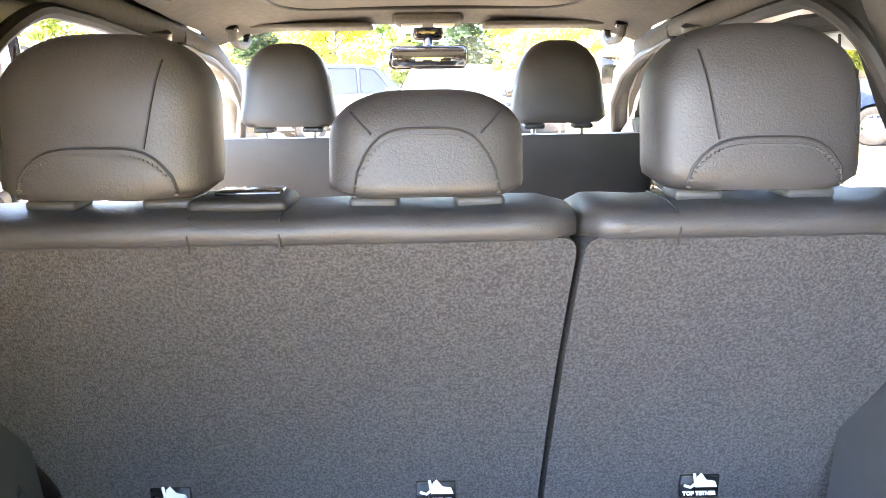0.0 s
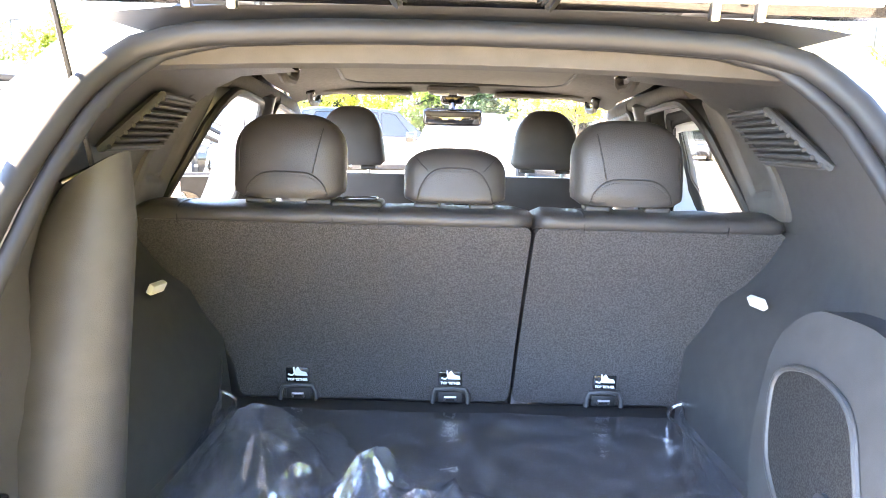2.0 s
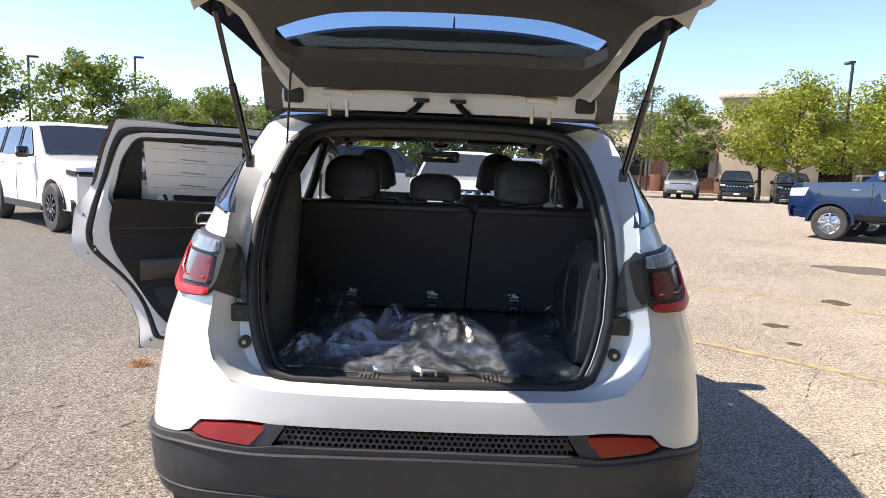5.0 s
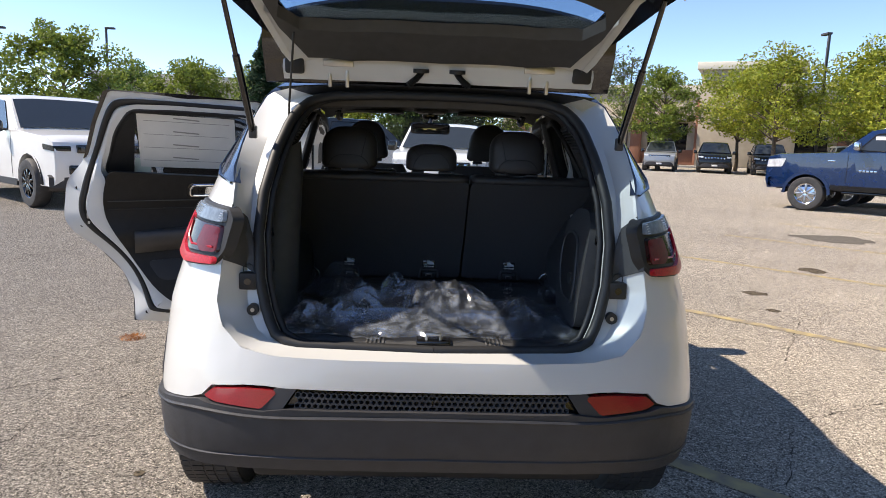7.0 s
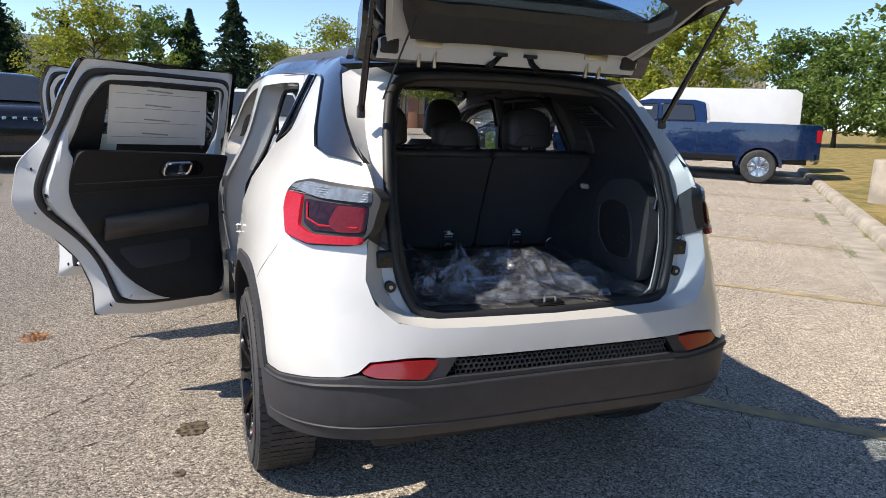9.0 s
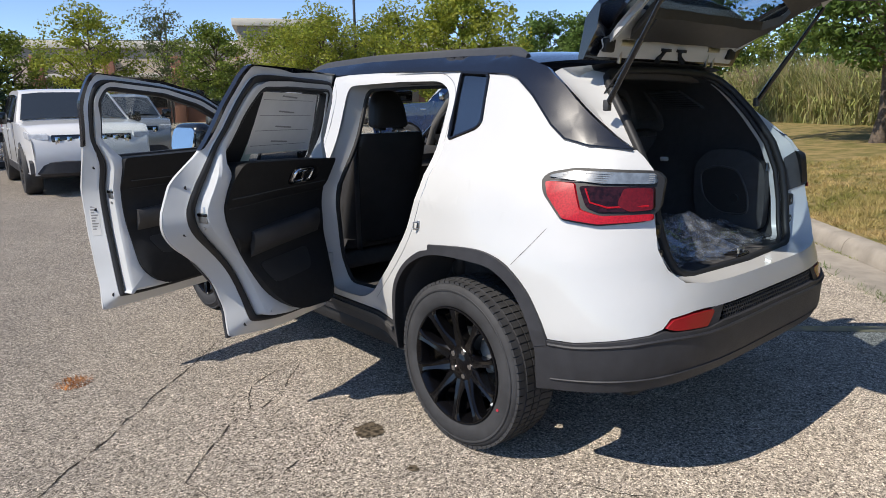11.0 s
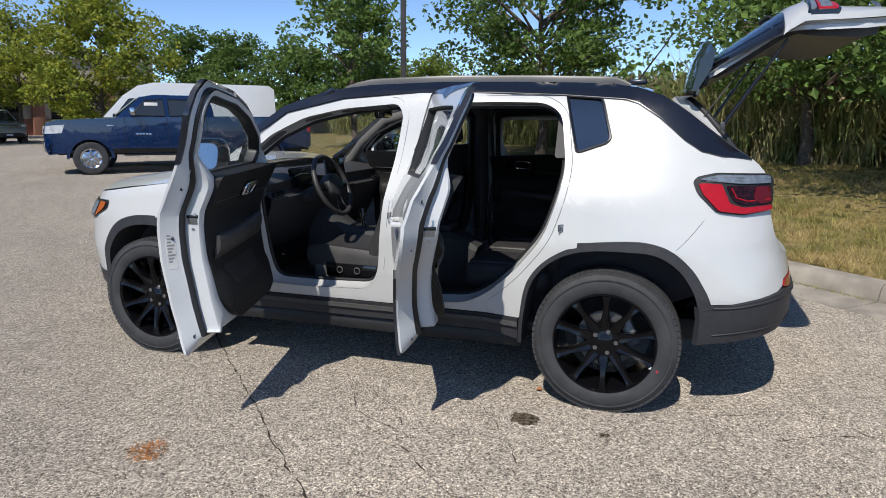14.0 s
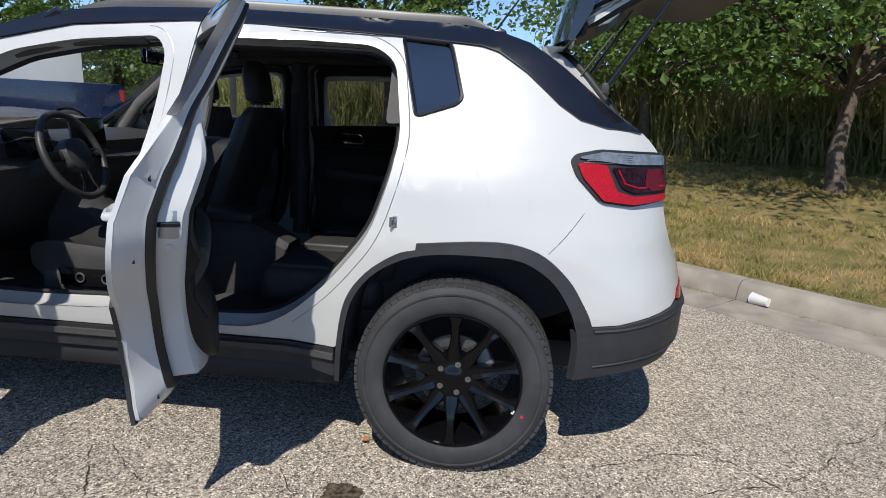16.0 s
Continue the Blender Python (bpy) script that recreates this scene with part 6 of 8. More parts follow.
def headrest(x, y, z0, z1, w, d, name, label, arc, flare=0.0):
    bm = bmesh.new()
    loops = []
    n = 22
    for k in range(n + 1):
        t = 1 - (1 - k / n) ** 1.5
        z = z0 + (z1 - z0) * t
        prof = math.sqrt(max(0.0, 1 - max(0, (t - .50) / .50) ** 2.4)) * (1 - .22 * max(0, (.10 - t) / .10) ** 2)
        hw = w / 2 * (.24 + .76 * prof) * (1 + flare * (.35 - t))
        hd = d / 2 * (.35 + .65 * prof) * (.85 + .15 * t)
        lp = []
        for i in range(28):
            a = 2 * math.pi * i / 28
            ca, sa = math.cos(a), math.sin(a)
            lp.append(Vector((x + hw * math.copysign(abs(ca) ** .55, ca), y + .03 * t + hd * math.copysign(abs(sa) ** .62, sa), z)))
        loops.append(lp)
    rings(bm, loops, caps=True)
    h = part(name, bm, LEATHER, car, label, smooth=60)

    def back(px, pz):
        t = (pz - z0) / (z1 - z0)
        prof = math.sqrt(max(0.0, 1 - max(0, (t - .50) / .50) ** 2.4)) * (1 - .22 * max(0, (.10 - t) / .10) ** 2)
        hd = d / 2 * (.35 + .65 * prof) * (.85 + .15 * t)
        hw = w / 2 * (.24 + .76 * prof)
        q = min(.999, abs(px) / hw) ** (1 / .55)
        return Vector((x + px, y + .03 * t - hd * max(0.0, 1 - q * q) ** .31 - .001, pz))
    if arc:
        H, hh = (z1 - z0), .27 if arc == 1 else .60
        pts = [back(w * .36 * math.copysign(min(1, abs(u) * 1.05), u), z0 + H * (.05 + hh * (1 - abs(u) ** 4))) for u in [-1 + i / 10 for i in range(21)]]
        bm = bmesh.new()
        tube(bm, pts, .0015, 6)
        part("seam", bm, RUBBER, h)
        for i in range(0, len(pts) - 1):
            for q in (.2, .7):
                p = pts[i].lerp(pts[i + 1], q)
                bm = bmesh.new()
                box(bm, p.x - .0022, p.x + .0022, p.y - .0022, p.y, p.z - .0088, p.z - .0066, 0)
                part("stitch", bm, STITCH, h)
        for sg in (-1, 1):
            bm = bmesh.new()
            if arc == 1:
                tube(bm, [back(w * ((.225 + .16 * (q - .3)) if sg * x < 0 else .43) * sg, z0 + H * q) for q in (.31, .42, .55, .7, .82, .93)], .0014, 5)
            else:
                tube(bm, [back(sg * w * (.27 + .13 * (q - .6) / .25), z0 + H * q) for q in (.60, .70, .80)], .0014, 5)
            part("seam", bm, RUBBER, h)
    for sg in (-1, 1):
        bm = bmesh.new()
        cyl(bm, (x + sg * w * .27, y, z0 - .05), (x + sg * w * .27, y, z0 + .02), .006)
        part("post", bm, STEEL, h)
        bm = bmesh.new()
        pad(bm, x + sg * w * .27 - .026, x + sg * w * .27 + .026, y - .026, y + .02, z0 - .015, z0 - .001, .0065)
        part("post_collar", bm, TRIM, h, "dark plastic post collar", smooth=70)
    return h


headrest(-.338, .135, 1.248, 1.412, .222, .115, "headrest", "black leather rear headrest with stitched arc", 1)
headrest(.338, .135, 1.248, 1.415, .222, .115, "headrest", "black leather rear headrest with stitched arc", 1)
headrest(-.008, .13, 1.246, 1.352, .205, .105, "headrest", "low middle headrest in black leather", 2)

# front seats
for sx in (-.355, .325):
    bm = bmesh.new()
    loops = []
    for k in range(10):
        t = k / 9
        z = .58 + .66 * t
        y = 1.34 - .23 * t
        hw = (.235 + .02 * math.sin(math.pi * t)) * (1 if t < .9 else .88)
        hd = .075 - .015 * t
        if k == 9:
            hd *= .45
            z -= .005
        loops.append([Vector((sx + hw * math.copysign(abs(math.cos(a)) ** .5, math.cos(a)), y + hd * math.copysign(abs(math.sin(a)) ** .6, math.sin(a)), z)) for a in [2 * math.pi * i / 28 for i in range(28)]])
    rings(bm, loops, caps=True)
    sb = part("front_backrest", bm, LEATHER, car, "black leather front seat backrest", smooth=60)
    bm = bmesh.new()
    tube(bm, [(sx - .235, 1.095, 1.165), (sx - .1, 1.077, 1.167), (sx + .1, 1.077, 1.167), (sx + .235, 1.095, 1.165)], .0025, 5)
    part("seam", bm, STITCH, sb)
    bm = bmesh.new()
    loops = []
    for k in range(9):
        t = k / 8
        y = 1.24 + .52 * t
        hw = .25 - .02 * t
        zt = .60 + .03 * t
        loops.append([Vector((sx + x * hw, y, zt + dz * (1 if t < .93 else .5))) for x, dz in ((-1, -.12), (-1.02, .0), (-.92, .045), (-.7, .035), (-.45, .012), (0, .006), (.45, .012), (.7, .035), (.92, .045), (1.02, 0), (1, -.12))])
    rings(bm, loops, close=False)
    bmesh.ops.solidify(bm, geom=bm.faces[:], thickness=.03)
    sc = part("front_cushion", bm, LEATHER, car, "black leather front seat cushion", smooth=60)
    bm = bmesh.new()
    pad(bm, sx - .245, sx + .245, 1.27, 1.72, .46, .56, .03)
    part("seat_base", bm, TRIMGREY, sc)
    bm = bmesh.new()
    so = sx - .256 if sx < 0 else sx + .256
    box(bm, so - .006, so + .006, 1.30, 1.62, .50, .575, .006)
    pn = part("seat_switch_panel", bm, GLOSS, sc, "gloss black seat switch panel")
    for q in (1.42, 1.53):
        bm = bmesh.new()
        tube(bm, [(so + (-.012 if sx < 0 else .012), q + .018 * math.cos(a), .538 + .018 * math.sin(a)) for a in [2 * math.pi * i / 12 for i in range(12)]], .004, 6, True)
        part("seat_switch", bm, TRIMGREY, pn)
    headrest(sx * .99, 1.135, 1.262, 1.462, .225, .11, "front_headrest", "black leather front headrest", 0, .28)

# floor, tunnel and centre console
bm = bmesh.new()
box(bm, -.74, .74, .25, 2.28, .33, .37, .01)
part("cabin_floor", bm, CARPET, car, "black carpet floor")
bm = bmesh.new()
loops = []
for y, w, z in ((.85, .11, .62), (1.0, .12, .70), (1.35, .12, .72), (1.5, .12, .68), (1.75, .12, .70), (1.9, .13, .80), (2.0, .14, .92)):
    loops.append([Vector((-w, y, .37)), Vector((-w, y, z - .03)), Vector((-w + .03, y, z)), Vector((w - .03, y, z)), Vector((w, y, z - .03)), Vector((w, y, .37))])
rings(bm, loops, close=False)
co = part("centre_console", bm, TRIM, car, "dark centre console")
bm = bmesh.new()
pad(bm, -.10, .10, 1.02, 1.33, .70, .755, .02)
part("console_lid", bm, LEATHER, co)
bm = bmesh.new()
cyl(bm, (0, 1.66, .69), (0, 1.67, .77), .012, .010)
cyl(bm, (0, 1.665, .765), (0, 1.675, .815), .022, .018)
part("gear_lever", bm, GLOSS, co, "short black gear lever")
# dashboard
bm = bmesh.new()
loops = []
for k in range(17):
    x = -.76 + 1.52 * k / 16
    hood = .035 * math.exp(-((x + .36) / .17) ** 2)
    loops.append([Vector((x, 2.34, 1.06)), Vector((x, 2.10, 1.075 + hood * .6)), Vector((x, 1.95, 1.06 + hood)), Vector((x, 1.90, 1.03 + hood)), Vector((x, 1.915, .985)), Vector((x, 1.88, .94)), Vector((x, 1.885, .90)), Vector((x, 1.93, .80)), Vector((x, 2.0, .66)), Vector((x, 2.2, .55))])
rings(bm, loops, close=False)
bmesh.ops.solidify(bm, geom=bm.faces[:], thickness=.01)
da = part("dashboard", bm, TRIM, car, "dark soft dashboard")
bm = bmesh.new()
tube(bm, [(-.76, 1.878, .945), (0, 1.872, .945), (.76, 1.878, .945)], .008, 6)
part("dash_strip", bm, TRIMGREY, da)
bm = bmesh.new()
box(bm, -.135, .135, -.008, .008, -.085, .085, .01, Matrix.Translation((.0, 1.865, 1.06)) @ pose(0, 0, 0, -8))
part("centre_screen", bm, SCREEN, da, "black upright touch screen")
bm = bmesh.new()
box(bm, -.14, .14, -.006, .004, -.06, .06, .01, Matrix.Translation((-.36, 1.905, 1.045)) @ pose(0, 0, 0, -18))
part("instrument_panel", bm, SCREEN, da)
for vx in (-.68, -.10, .10, .68):
    bm = bmesh.new()
    box(bm, vx - .055, vx + .055, 1.872, 1.89, .955, .985, .006)
    vv = part("dash_vent", bm, GLOSS, da)
    for q in (.963, .975):
        bm = bmesh.new()
        box(bm, vx - .05, vx + .05, 1.868, 1.874, q - .002, q + .002, 0)
        part("vent_slat", bm, STEEL, vv)
# steering wheel
SW = Matrix.Translation((-.36, 1.70, 1.00)) @ pose(0, 0, 0, 66)
bm = bmesh.new()
tube(bm, [SW @ Vector((.185 * math.cos(a), .185 * math.sin(a), 0)) for a in [2 * math.pi * i / 40 for i in range(40)]], .0155, 10, True)
sw = part("steering_wheel", bm, LEATHER, car, "black leather steering wheel with silver spoke")
bm = bmesh.new()
loops = [[SW @ Vector((r * math.copysign(abs(math.cos(a)) ** .7, math.cos(a)) * 1.15, r * math.copysign(abs(math.sin(a)) ** .8, math.sin(a)), z)) for a in [2 * math.pi * i / 20 for i in range(20)]] for r, z in ((.045, .035), (.068, .028), (.075, .0), (.06, -.04))]
rings(bm, loops, caps=True)
part("airbag_cover", bm, TRIM, sw)
for a0 in (0, 180):
    bm = bmesh.new()
    box(bm, .06, .175, -.022, .022, -.008, .010, .006, SW @ pose(0, 0, 0, 0, 0, a0))
    part("wheel_spoke", bm, GLOSS, sw)
bm = bmesh.new()
for sx in (-1, 1):
    tube(bm, [SW @ Vector((sx * .022, -.06, .012)), SW @ Vector((sx * .03, -.12, .008)), SW @ Vector((sx * .055, -.172, .004))], .006, 6)
part("silver_spoke", bm, CHROME, sw)
bm = bmesh.new()
cyl(bm, SW @ Vector((0, 0, -.02)), (-.36, 1.93, .90), .045)
part("steering_column", bm, TRIM, sw)

# roof lining, shade, pillars
bm = bmesh.new()
lp = []
for j in range(16):
    y = -.29 + 1.80 * j / 15
    lp.append([roof_point(u * .93, y) - Vector((0, 0, .045 + .035 * abs(u) ** 6)) for u in [-1 + i / 8 for i in range(17)]])
rings(bm, lp, close=False)
bmesh.ops.solidify(bm, geom=bm.faces[:], thickness=.006)
ln = part("headliner", bm, LINER, car, "pale grey fabric headliner")
so = rc([(-.40, .42), (.40, .42), (.40, 1.10, .10), (.33, 1.20, .10), (-.33, 1.20, .10), (-.40, 1.10, .10)], .03)
bm = sheet(so, lambda a, b: roof_point(a / .7, b) - Vector((0, 0, .054)), (), .08, (0, 0, -.004))
part("sunroof_shade", bm, SHADE, ln, "pale sunroof blind")
bm = bmesh.new()
tube(bm, [roof_point(p.x / .7, p.y) - Vector((0, 0, .056)) for p in inset(so, -.012)], .006, 8, True)
part("blind_frame", bm, RUBBER, ln, "dark frame round the blind")
bm = bmesh.new()
lp = []
for k in range(13):
    u = -1 + k / 6
    lp.append([Vector((u * .44, -.285 + .01 * u * u, 1.505 - .01 * u * u)), Vector((u * .45, -.255, 1.478 - .012 * u * u)), Vector((u * .46, -.20, 1.476 - .012 * u * u)), Vector((u * .48, -.15, 1.50 - .015 * u * u))])
rings(bm, lp, close=False)
bmesh.ops.solidify(bm, geom=bm.faces[:], thickness=.006)
part("rear_header", bm, TRIMGREY, car, "dark grey trim over the boot opening")
for sd in (-1, 1):
    for nm, pts, r in (("front_pillar_trim", [(2.16, 1.06), (2.0, 1.23), (1.78, 1.40), (1.5, 1.475), (1.2, 1.495)], .035), ("middle_pillar_trim", [(1.06, .52), (1.06, .9), (1.045, 1.2), (1.03, 1.44), (1.02, 1.50)], .045), ("roof_edge_trim", [(1.3, 1.495), (.9, 1.512), (.5, 1.512), (.36, 1.51)], .028), ("rear_pillar_trim", [(.17, 1.49), (.14, 1.40), (.11, 1.28), (.085, 1.19), (.11, 1.05), (.19, .85)], .024)):
        bm = bmesh.new()
        tube(bm, [skin(sd)(*p) + Vector((-sd * (.085 if "middle" in nm else .07), 0, -.01)) for p in pts], r, 10)
        part(nm, bm, LINER if "front" in nm or "roof" in nm else TRIM, car)
    for gy, gz in ((1.42, 1.505), (.55, 1.505)):
        e = roof_point(sd * .80, gy) - Vector((0, 0, .062))
        bm = bmesh.new()
        tube(bm, [e + Vector((0, q, -dz)) for q, dz in ((-.085, 0), (-.075, .024), (-.045, .036), (.045, .036), (.075, .024), (.085, 0))], .012, 8)
        gh = part("grab_handle", bm, TRIMGREY, car, "grey folding grab handle")
        for q in (-.07, .07):
            bm = bmesh.new()
            box(bm, e.x - .016, e.x + .016, e.y + q - .012, e.y + q + .012, e.z - .006, e.z + .012, .004)
            part("handle_mount", bm, GLOSS, gh)
    # visor and belt
    bm = bmesh.new()
    pad(bm, sd * .33 - .17, sd * .33 + .17, 1.40, 1.53, 1.518, 1.532, .006)
    part("sun_visor", bm, LINER, car, "folded sun visor")
    bm = bmesh.new()
    b0 = skin(sd)(1.05, 1.30)
    box(bm, b0.x - sd * .135 - .003, b0.x - sd * .135 + .003, 1.03, 1.075, .62, 1.32, .001)
    part("seat_belt", bm, RUBBER, car, "black seat belt")
# overhead console and mirror
bm = bmesh.new()
pad(bm, -.10, .10, 1.36, 1.54, 1.525, 1.555, .02)
oc = part("overhead_console", bm, LINER, car, "grey overhead console with lamps")
for sd in (-1, 1):
    bm = bmesh.new()
    pad(bm, sd * .045 - .03, sd * .045 + .03, 1.39, 1.45, 1.518, 1.528, .008)
    part("map_lamp", bm, PAPER, oc)
bm = bmesh.new()
pad(bm, -.118, .118, 1.50, 1.53, 1.405, 1.472, .018)
im = part("inner_mirror", bm, GLOSS, car, "black interior mirror")
bm = bmesh.new()
box(bm, -.108, .108, 1.496, 1.502, 1.413, 1.464, .002)
part("mirror_glass", bm, MIRROR, im)
bm = bmesh.new()
cyl(bm, (0, 1.53, 1.45), (0, 1.60, 1.52), .014)
pad(bm, -.05, .05, 1.56, 1.62, 1.49, 1.56, .02)
part("mirror_mount", bm, GLOSS, im)

# ---- clear plastic wrapping on the cargo floor ----
def film_material():
    m = bpy.data.materials.new("clear_plastic_film")
    m.use_nodes = True
    nt = m.node_tree
    nt.nodes.remove(nt.nodes["Principled BSDF"])
    out = nt.nodes["Material Output"]
    tr, gl, df, m1, m2 = (nt.nodes.new("ShaderNode" + k) for k in ("BsdfTransparent", "BsdfGlossy", "BsdfDiffuse", "MixShader", "MixShader"))
    lw, share = sheen(nt, .20, .9)
    tr.inputs[0].default_value = (.93, .94, .96, 1)
    df.inputs[0].default_value = (.72, .79, .90, 1)
    gl.inputs["Roughness"].default_value = .07
    tc = nt.nodes.new("ShaderNodeTexCoord")
    n = nt.nodes.new("ShaderNodeTexNoise")
    n.inputs["Scale"].default_value, n.inputs["Detail"].default_value, n.inputs["Distortion"].default_value = 24, 6, .5
    nt.links.new(tc.outputs["Object"], n.inputs["Vector"])
    mr = nt.nodes.new("ShaderNodeMapRange")
    mr.inputs[1].default_value, mr.inputs[2].default_value, mr.inputs[3].default_value, mr.inputs[4].default_value = .45, .70, .02, .17
    nt.links.new(n.outputs["Fac"], mr.inputs[0])
    nt.links.new(mr.outputs[0], m1.inputs[0])
    nt.links.new(tr.outputs[0], m1.inputs[1])
    nt.links.new(df.outputs[0], m1.inputs[2])
    crink = nt.nodes.new("ShaderNodeTexNoise")
    crink.inputs["Scale"].default_value, crink.inputs["Detail"].default_value = 55, 3
    nt.links.new(tc.outputs["Object"], crink.inputs["Vector"])
    bp = nt.nodes.new("ShaderNodeBump")
    bp.inputs["Strength"].default_value, bp.inputs["Distance"].default_value = .45, .003
    nt.links.new(crink.outputs["Fac"], bp.inputs["Height"])
    nt.links.new(bp.outputs[0], gl.inputs["Normal"])
    nt.links.new(share, m2.inputs[0])
    nt.links.new(m1.outputs[0], m2.inputs[1])
    nt.links.new(gl.outputs[0], m2.inputs[2])
    nt.links.new(m2.outputs[0], out.inputs[0])
    return m


FILM = film_material()
wrapping = thing("plastic_wrap", "heap of crumpled clear plastic wrapping on the cargo floor", "plastic wrap", (0, -.45, .785))
WRAP_BACK = Matrix.Translation((0, .45, -.785))


def film_piece(name, cx, cy, sx, sy, height, seed, label, z=.79, turn=0.0, peak=(0.0, 0.0), folds=9, nx=110, ny=80):
    """Clear film thrown down: a low dome with long creased folds running out from its top."""
    rng_ = np.random.default_rng(seed)
    lines = []
    for k in range(folds):
        a = math.pi * (k + rng_.uniform(-.3, .3)) / folds
        lines.append((peak[0] + rng_.normal(0, .16), peak[1] + rng_.normal(0, .16), math.cos(a), math.sin(a), rng_.uniform(.7, 1.5), rng_.uniform(.10, .24), rng_.uniform(.35, 1.0)))
    for k in range(folds * 2):
        a = rng_.uniform(0, math.pi)
        lines.append((rng_.uniform(-.8, .8), rng_.uniform(-.8, .8), math.cos(a), math.sin(a), rng_.uniform(.2, .6), rng_.uniform(.03, .08), rng_.uniform(.2, .5)))
    ct, st = math.cos(turn), math.sin(turn)
    bm = bmesh.new()
    lp = []
    for j in range(ny + 1):
        row = []
        for i in range(nx + 1):
            u, v_ = -1 + 2 * i / nx, -1 + 2 * j / ny
            wv = noise.noise_vector(Vector((u * 1.1, v_ * 1.1, seed))) * .22
            uu, vv = u + wv.x, v_ + wv.y
            ridge = 0.0
            for x0, y0, dx, dy, ln, wd, amp in lines:
                along, off = (uu - x0) * dx + (vv - y0) * dy, abs(-(uu - x0) * dy + (vv - y0) * dx)
                if off < wd and abs(along) < ln:
                    ridge = max(ridge, amp * (1 - off / wd) * min(1.0, (ln - abs(along)) / (.5 * ln)))
            env = max(0.0, 1 - (abs(u) ** 2.6 * .9 + abs(v_) ** 2.6 * .9)) ** .5
            dome = math.exp(-((u - peak[0]) ** 2 / .26 + (v_ - peak[1]) ** 2 / .34))
            h = env * height * (.42 * dome + .12 + .46 * ridge * (.30 + .70 * dome) + .16 * noise.noise((uu * 1.8, vv * 1.8, seed + 3))) + .004
            edge_x = 1 + .20 * noise.noise((v_ * 2.4, seed, 0)) + .06 * noise.noise((v_ * 9, seed, 2))
            edge_y = 1 + .22 * noise.noise((u * 2.6, seed + 5, 0)) + .07 * noise.noise((u * 9, seed, 4))
            x, y = sx * (u * edge_x + .3 * wv.x), sy * (v_ * edge_y + .3 * wv.y)
            row.append(Vector((cx + x * ct - y * st, cy + x * st + y * ct, z + max(.002, h))))
        lp.append(row)
    rings(bm, lp, close=False)
    bmesh.ops.transform(bm, matrix=WRAP_BACK, verts=bm.verts)
    return part(name, bm, FILM, wrapping, label, smooth=20)


film_piece("film_mound", .06, -.45, .37, .23, .150, 3, "bright mound of layered clear film", peak=(-.25, .15), turn=.10)
film_piece("film_mound", .07, -.47, .31, .20, .130, 29, "bright mound of layered clear film", z=.795, peak=(-.1, .1), turn=-.12)
film_piece("film_mound", .04, -.49, .27, .17, .100, 31, "bright mound of layered clear film", z=.80, peak=(.1, .1), turn=.2)
film_piece("film_flap", .29, -.46, .21, .22, .085, 9, "low flap of clear film", peak=(.0, .0), turn=-.35)
film_piece("film_tangle", -.27, -.47, .21, .18, .125, 15, "loose tangle of clear film", peak=(.2, .1), turn=-.5)
film_piece("film_tangle", -.39, -.55, .12, .13, .085, 21, "loose tangle of clear film", turn=.4, nx=60, ny=60)
film_piece("film_peak", -.28, -.18, .14, .20, .15, 27, "peaked fold of clear film", peak=(-.2, .3), turn=.5, folds=5, nx=70, ny=70)
film_piece("film_peak", -.13, -.28, .12, .11, .12, 35, "peaked fold of clear film", peak=(.0, .2), turn=.1, folds=5, nx=60, ny=60)
# long folded layers lying towards the sill
for k in range(5):
    bm = bmesh.new()
    y0, x0, x1 = -.655 + .026 * k, -.30 + .035 * (k % 3), .26 - .03 * ((k * 2) % 3)
    lp = []
    for i in range(61):
        t = i / 60
        x = x0 + (x1 - x0) * t
        wob = .010 * noise.noise((x * 6, k, 0)) + .003 * noise.noise((x * 30, k, 5))
        rise = .010 + .010 * k + .012 * max(0.0, noise.noise((x * 5, k, 9)))
        lp.append([Vector((x, y0 + wob - .030, .792 + .004 * k)), Vector((x, y0 + wob - .006, .794 + rise)), Vector((x, y0 + wob, .795 + rise * .98)), Vector((x, y0 + wob + .05, .798 + rise * 1.25)), Vector((x, y0 + wob + .10, .797 + rise * 1.1))])
    rings(bm, lp, close=False)
    bmesh.ops.transform(bm, matrix=WRAP_BACK, verts=bm.verts)
    part("film_layer", bm, FILM, wrapping, "folded layer of clear film", smooth=24)
# flat sheet still lying over the floor, with two upturned corners
floor_film = thing("floor_film", "thin clear protective film lying on the cargo floor", "plastic film", (0, -.25, .785))
FILM_BACK = Matrix.Translation((0, .25, -.785))
bm = bmesh.new()
lp = []
for j in range(41):
    lp.append([Vector((-.50 + 1.0 * i / 50, -.62 + .76 * j / 40, .790 + .006 * noise.noise((i * .21, j * .33, 2)) + .004 * noise.noise((i * .6, j * .9, 7)) + .03 * max(0, abs(-1 + i / 25) - .93) / .07 * (j / 40))) for i in range(51)])
rings(bm, lp, close=False)
bmesh.ops.transform(bm, matrix=FILM_BACK, verts=bm.verts)
part("film_sheet", bm, FILM, floor_film, smooth=25)
